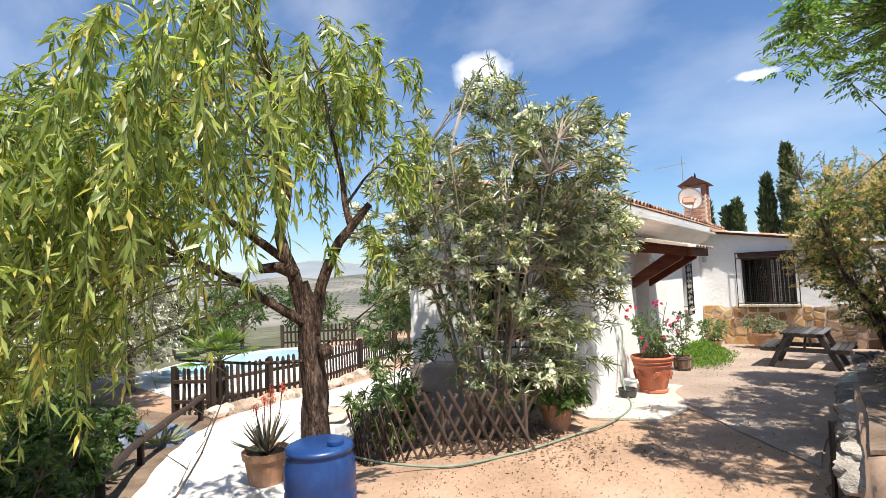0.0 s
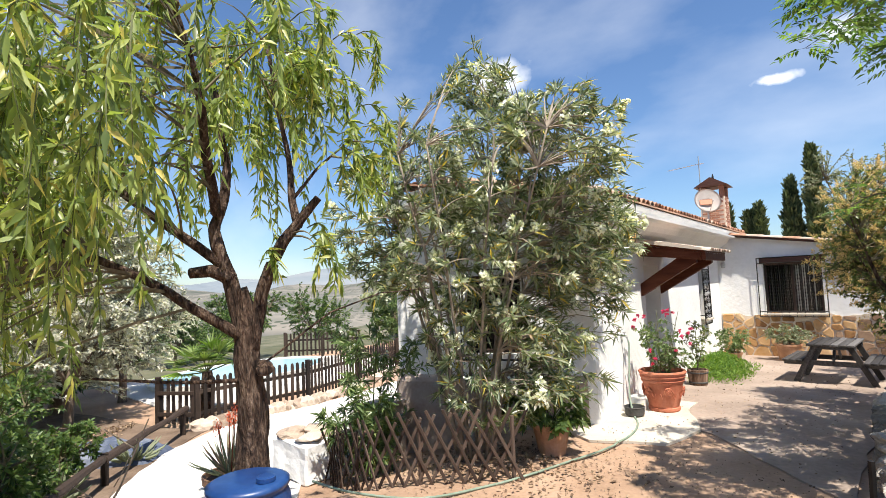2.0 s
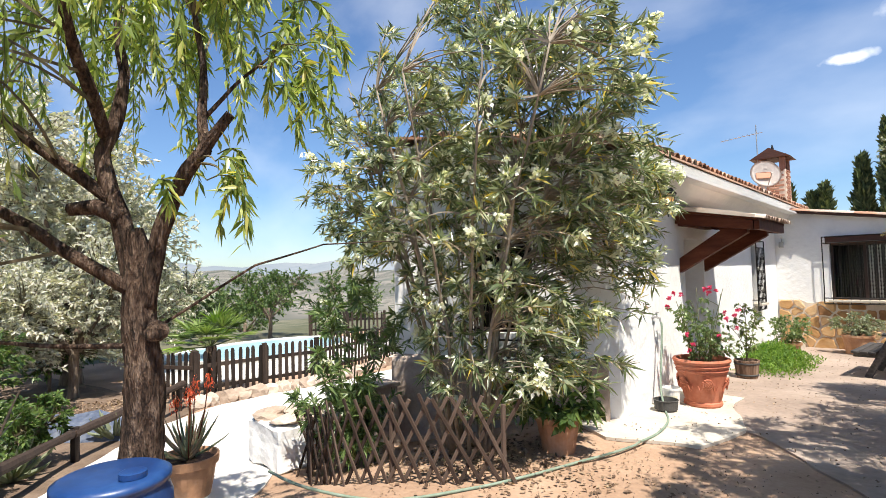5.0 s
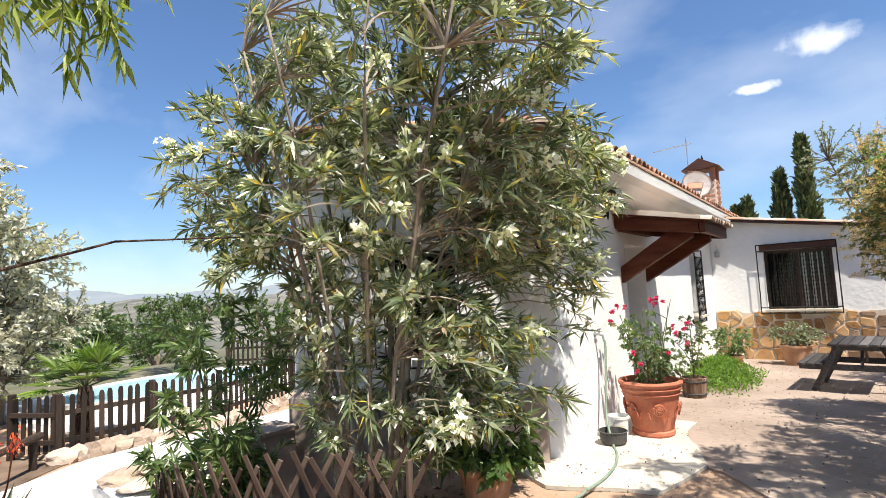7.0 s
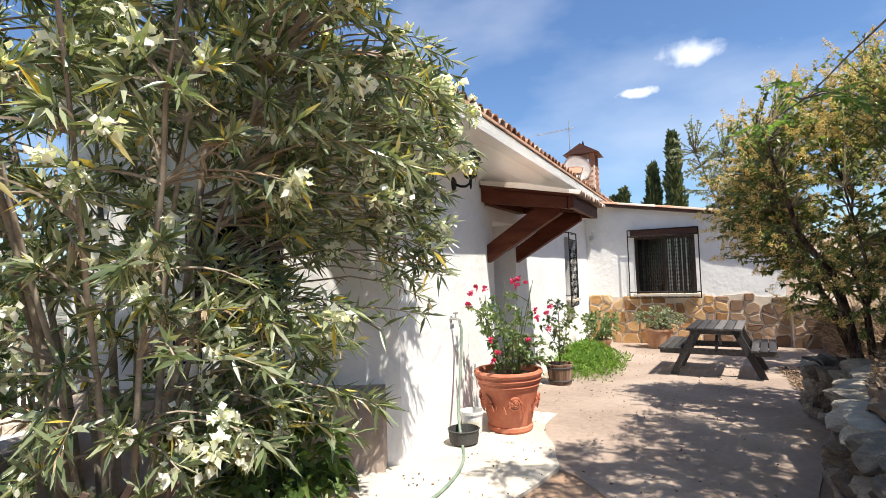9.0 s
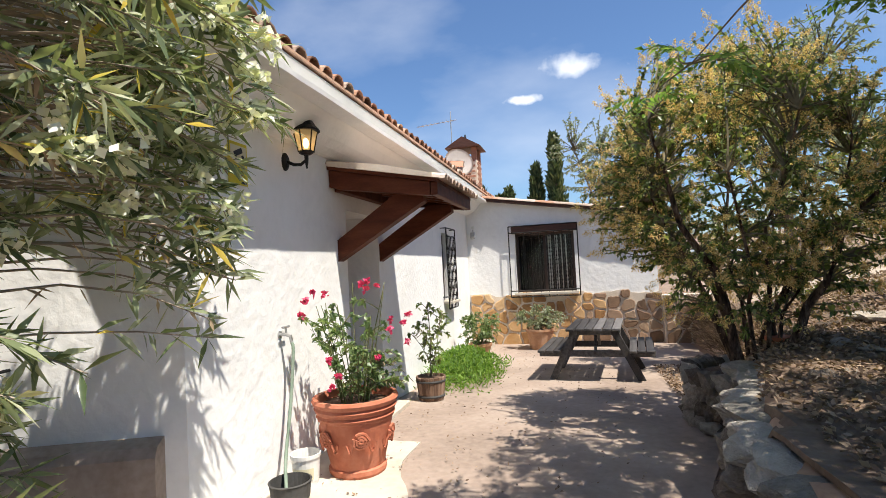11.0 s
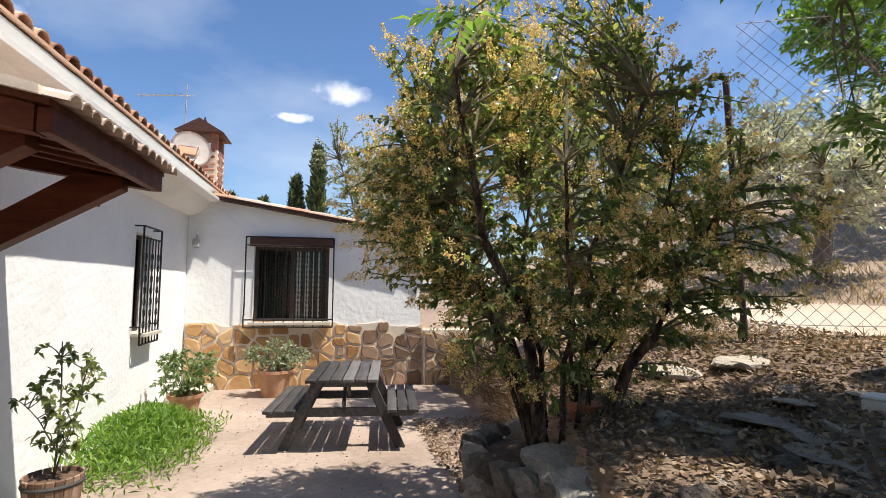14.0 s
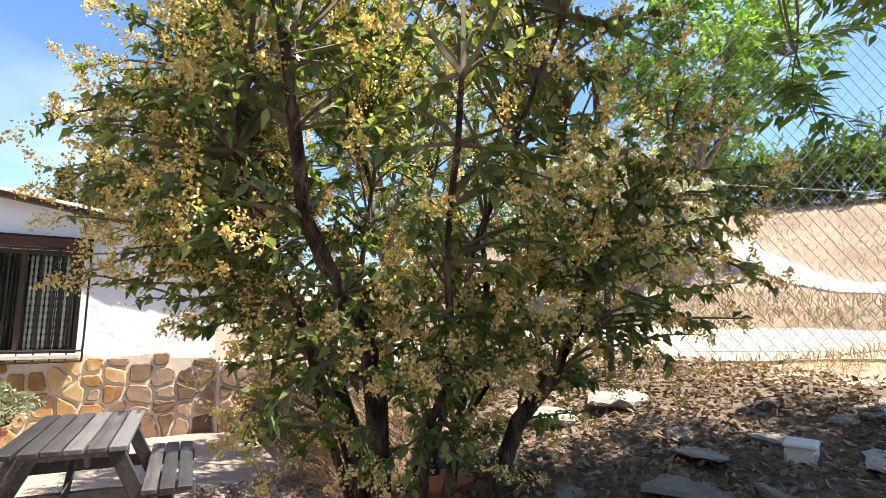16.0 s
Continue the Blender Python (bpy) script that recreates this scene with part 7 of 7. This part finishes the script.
lathe(b, [(0.112, 0.215), (0.112, 0.228), (0.085, 0.255), (0.06, 0.295), (0.035, 0.31), (0.03, 0.325), (0.012, 0.335), (0.014, 0.35), (0.004, 0.385)], 12, (0.19, 0, 0))
part("hood", b, M_IRON, lamp)
b = bmesh.new()
lathe(b, [(0.012, 0.09), (0.024, 0.12), (0.02, 0.15), (0.006, 0.165)], 10, (0.19, 0, 0))
part("bulb", b, M_BULB, lamp)

spot = thing("flood_light", "small grey floodlight with sensor high on the wing wall", "wall light", (0.14, AB - 0.0, 2.14))
b = bmesh.new()
box(b, (0, -0.07, 0), (0.10, 0.07, 0.13), pose(0, 0, 0, -20, 0, 0), 0.012)
part("head", b, M_STEEL, spot)
b = bmesh.new()
tube(b, [(0, 0.01, 0.02), (0, -0.05, 0.06), (0.01, -0.06, 0.12)], 0.012, 6)
part("bracket", b, M_STEEL, spot)
b = bmesh.new()
bmesh.ops.create_icosphere(b, subdivisions=2, radius=0.035)
bmesh.ops.translate(b, vec=(0.01, -0.07, 0.16), verts=b.verts[:])
part("sensor", b, M_WHITEPL, spot)
eye_ = thing("small_camera", "small round white sensor on the house wall", "sensor", (0.0, 4.75, 2.27))
b = bmesh.new()
lathe(b, [(0.032, -0.03), (0.032, 0.01), (0.02, 0.03)], 14)
part("dome", b, M_RUBBER, eye_)

# ---- fence and clutter on the bank ----
meter = thing("utility_box", "small pale grey-green plastic utility box on the bank", "box", (5.14, 1.66, ground_z(5.14, 1.66) + 0.03), rz=20)
b = bmesh.new()
box(b, (0, 0, 0.03), (0.165, 0.12, 0.085), None, 0.012)
part("case", b, M_DISH, meter)
b = bmesh.new()
box(b, (0, 0, 0.082), (0.175, 0.13, 0.02), None, 0.008)
part("lid", b, M_DISH, meter)

mesh_fence = thing("chain_link_fence", "rusty wire chain-link fence with metal posts", "fence")
FA, FB = Vector((5.53, 3.03)), Vector((9.7, 1.2))
fd = (FB - FA).normalized()
FLEN = (FB - FA).length
fz = lambda s: ground_z(FA.x + fd.x * s, FA.y + fd.y * s)
bm = bmesh.new()
step, H = 0.135, 2.6
s = -H
while s < FLEN:
    for sg in (1, -1):
        pts = []
        for k in (0, 1, 2):
            t = k / 2
            u = s + H * t if sg > 0 else s + H * (1 - t)
            pts.append((u, H * t))
        (u0, h0), _, (u1, h1) = pts
        lo, hi = max(0.0, min(u0, u1)), min(FLEN, max(u0, u1))
        if hi <= lo:
            continue
        f = lambda u: (h0 + (h1 - h0) * (u - u0) / (u1 - u0))
        tube(bm, [(FA.x + fd.x * u, FA.y + fd.y * u, fz(FLEN * 0.4) + 0.02 + f(u)) for u in (lo, hi)], 0.0027, 3, False)
    s += step
tagged(part("wire_mesh", bm, M_WIRE, mesh_fence), kind="stuff")
for u, lean in ((0.0, 0.12), (FLEN, 0.0)):
    b = bmesh.new()
    x, y = FA.x + fd.x * u, FA.y + fd.y * u
    tube(b, [(x, y, fz(u) - 0.1), (x - lean, y, fz(u) + (2.25 if u == 0 else 2.4))], 0.026, 8)
    part("post", b, M_LATTICE if u == 0 else M_WIRE, mesh_fence)
for h in (0.05, 1.3, 2.6):
    b = bmesh.new()
    tube(b, [(FA.x, FA.y, fz(FLEN * 0.4) + h), (FB.x, FB.y, fz(FLEN * 0.4) + h)], 0.003, 4)
    part("line_wire", b, M_WIRE, mesh_fence)

stake = thing("iron_stake", "dark iron stake standing at the edge of the bank", "post", (2.76, -2.9, -0.02))
b = bmesh.new()
tube(b, [(0, 0, -0.1), (0.02, 0.01, 0.85)], 0.02, 6)
part("shaft", b, M_IRON, stake)
p5 = pot("terracotta_pot", "small terracotta pot wedged behind the bush stems", (3.80, 2.45, 0.58), [(0.07, 0), (0.10, 0.16), (0.115, 0.165), (0.115, 0.2), (0.1, 0.2)], M_TERRA, 0.17, 0.09, 20)

# ---- left of the path: rail, agaves, covered heap, palm ----
rail = thing("log_rail", "weathered horizontal log rail beside the path", "rail")
for a, c in (((-3.6, -5.2, -0.05), (-5.2, -4.1, -0.15)), ((-5.1, -4.15, -0.15), (-7.1, -2.15, -0.12))):
    b = bmesh.new()
    tube(b, gnarl([a, c], 8, 0.04, a[0]), [0.055 + 0.008 * math.sin(k) for k in range(8)], 8)
    part("log", b, M_DARKWOOD, rail)
for x, y in ((-3.65, -5.17), (-5.15, -4.12), (-7.0, -2.25)):
    b = bmesh.new()
    tube(b, [(x, y, ground_z(x, y) - 0.1), (x, y, -0.08)], 0.05, 7)
    part("upright", b, M_DARKWOOD, rail)
heap = thing("covered_heap", "grey-blue plastic sheet spread over garden things", "tarpaulin", (-6.6, -3.7, ground_z(-6.6, -3.7)))
b = bmesh.new()
bmesh.ops.create_grid(b, x_segments=22, y_segments=14, size=1)
for v in b.verts:
    e = max(abs(v.co.x), abs(v.co.y))
    v.co = Vector((v.co.x * 0.95, v.co.y * 0.4, (1 - e ** 4) * (0.26 + 0.10 * noise.noise(v.co * 3)) + 0.03 * noise.noise(v.co * 9) + 0.02))
bmesh.ops.rotate(b, cent=(0, 0, 0), matrix=Matrix.Rotation(radians(40), 3, "Z"), verts=b.verts[:])
bmesh.ops.solidify(b, geom=b.faces[:], thickness=0.02)
part("sheet", b, M_TARP, heap)


def rosette(name, label, at, n, L, w, material, rise=(0.3, 1.2)):
    ob = thing(name, label, "plant", at)
    for k in range(n):
        a, t = k * 2.4, rng.uniform(*rise)
        d = Vector((math.cos(a) * math.cos(t), math.sin(a) * math.cos(t), math.sin(t)))
        q = L * rng.uniform(0.7, 1.1)
        b = bmesh.new()
        tube(b, [d * 0.04, d * q * 0.5, d * q * 0.85, d * q + Vector((0, 0, 0.03))], [w * 0.6, w, w * 0.6, 0.002], 5)
        part("leaf", b, material, ob)


for x, y, s in ((-4.9, -4.75, 0.55), (-5.9, -3.5, 0.5), (-4.2, -5.3, 0.5)):
    rosette("agave", "spiky grey-green agave beside the path", (x, y, ground_z(x, y)), 22, s, 0.03, L_SAGE)
palm = thing("fan_palm", "dwarf fan palm beside the pool fence", "palm", (-8.0, -1.3, ground_z(-8.0, -1.3)))
b = bmesh.new()
tube(b, gnarl([(0, 0, 0), (0.03, 0, 0.95)], 6, 0.02, 1), [0.13, 0.12, 0.13, 0.12, 0.12, 0.1], 9)
part("trunk", b, M_BARK, palm)
for k in range(15):
    a = k * 2.4
    t = rng.uniform(0.0, 1.15)
    d = Vector((math.cos(a) * math.cos(t), math.sin(a) * math.cos(t), math.sin(t)))
    hub = Vector((0, 0, 0.95)) + d * 0.5
    b = bmesh.new()
    tube(b, [(0, 0, 0.93), hub], 0.012, 4)
    part("stalk", b, M_GREENTWIG, palm)
    side = d.cross(Vector((0, 0, 1))).normalized()
    up = side.cross(d)
    dd = [np.array(d * math.cos(q) + side * math.sin(q) + up * 0.1) for q in (radians(-95 + 10 * j) for j in range(20))]
    leaf_mesh("frond", [leaf_arrays([tuple(hub)] * 20, dd, 0.5, 0.045, 0.2, 0.15)], L_BRIGHT if k < 3 else L_SHRUB, palm)

# ---- litter ----
def litter(name, label, n, xy, size, material, lift=0.012, wide=0.55, rise=0.35):
    ob = thing(name, label, "leaves", kind="stuff")
    pos, dirs = [], []
    while len(pos) < n:
        x, y = xy()
        if x is None:
            continue
        pos.append((x, y, ground_z(x, y) + lift))
        d = rng.normal(size=3)
        d[2] = abs(d[2]) * rise
        dirs.append(d)
    leaf_mesh("leaf_cover", [leaf_arrays(pos, dirs, size, size * wide, 0.5, 0.0)], material, ob)


litter("leaf_litter", "brown fallen leaves scattered over the bank", 30000, lambda: (rng.uniform(3.15, 6.4), rng.uniform(-2.0, 5.5)), 0.046, L_DRY, 0.045)
litter("leaf_litter", "dry leaves under the oleander", 1000, lambda: (-0.5 + rng.normal() * 0.6, -1.9 + rng.normal() * 0.4), 0.055, L_DRY)
litter("leaf_litter", "few dry leaves on the cement", 1100, lambda: (rng.uniform(0.1, 2.7), rng.uniform(-2.0, 7.4)), 0.028, L_DRY, 0.042)
litter("leaf_litter", "dry leaves and crumbs on the bare earth", 2200, lambda: (rng.uniform(-0.6, 2.7), rng.uniform(-5.6, -0.9)), 0.026, L_DRY, 0.008)
litter("dry_grass", "straw-coloured dry grass along the wire fence", 1700, lambda: (lambda t: (5.5 + 3.8 * t + rng.normal() * 0.25, 3.1 - 2.4 * t + rng.normal() * 0.25))(rng.uniform()), 0.13, L_STRAW, 0.0, 0.06, 1.6)
face = [(4.0 + 0.25 * rng.uniform(), rng.uniform(3.4, 7.5), rng.uniform(0.02, 0.75)) for k in range(2600)]
scrub = thing("bank_scrub", "dry reddish stalks covering the face of the bank", "dry plants", kind="stuff")
leaf_mesh("stalks", [leaf_arrays(face, rng.normal(size=(2600, 3)) * 0.4 + np.array([-0.5, 0, 0.8]), 0.22, 0.012)], L_DRY, scrub)
pos = []
for k in range(24000):                      # tufts over the slope, none on the track
    h, r = rng.uniform(15, 100), 7.4 + 19 * rng.uniform() ** 1.2
    if np.interp(h, TRACK[0], TRACK[1]) - 0.15 < r < np.interp(h, TRACK[0], TRACK[2]) + 0.1:
        continue
    p = polar(h, r)
    pos.append((*p, ground_z(*p)))
grass = thing("hill_grass", "dry straw grass on the hillside", "grass", kind="stuff")
leaf_mesh("grass_blades", [leaf_arrays(pos, rng.normal(size=(len(pos), 3)) * 0.5 + np.array([0, 0, 1.0]), 0.17, 0.02)], L_STRAW, grass)
pos = [(x, y, ground_z(x, y) + 0.004) for x, y in zip(rng.uniform(-2.2, 3.2, 5200), rng.uniform(-5.5, 7.5, 5200)) if not (x < 0.05 and y > -1.3)]
grit = thing("gravel", "loose grit and pebbles on the ground", "gravel", kind="stuff")
leaf_mesh("pebbles", [leaf_arrays(pos, rng.normal(size=(len(pos), 3)), 0.016, 0.014)], M_KERBSTONE, grit)

litter("leaf_litter", "dark fallen leaves under the shrubs beside the path", 6000, lambda: (lambda x, v: (x, -5.2 - 0.75 * (x + 5) - 3 * v))(rng.uniform(-9, -3.5), rng.uniform()), 0.06, L_DRY, 0.02)
dead = thing("bare_twigs", "bare pale dead branch leaning beside the path", "branch", (-1.3, -5.5, -0.05))
b = bmesh.new()
tube(b, gnarl([(-0.5, -0.3, 0.0), (-0.1, 0.0, 0.35), (0.1, 0.2, 0.75), (0.16, 0.3, 1.15)], 9, 0.05, 4), [0.014 - 0.0012 * k for k in range(9)], 6)
part("branch", b, M_PALETWIG, dead)
for k in range(6):
    b = bmesh.new()
    f = Vector((-0.1 + 0.04 * k, 0.05 * k, 0.35 + 0.12 * k))
    tube(b, gnarl([f, f + Vector((0.18 * math.cos(k * 2.1), 0.18 * math.sin(k * 2.1), 0.16))], 5, 0.02, k), [0.006, 0.005, 0.004, 0.003, 0.002], 4)
    part("twig", b, M_PALETWIG, dead)
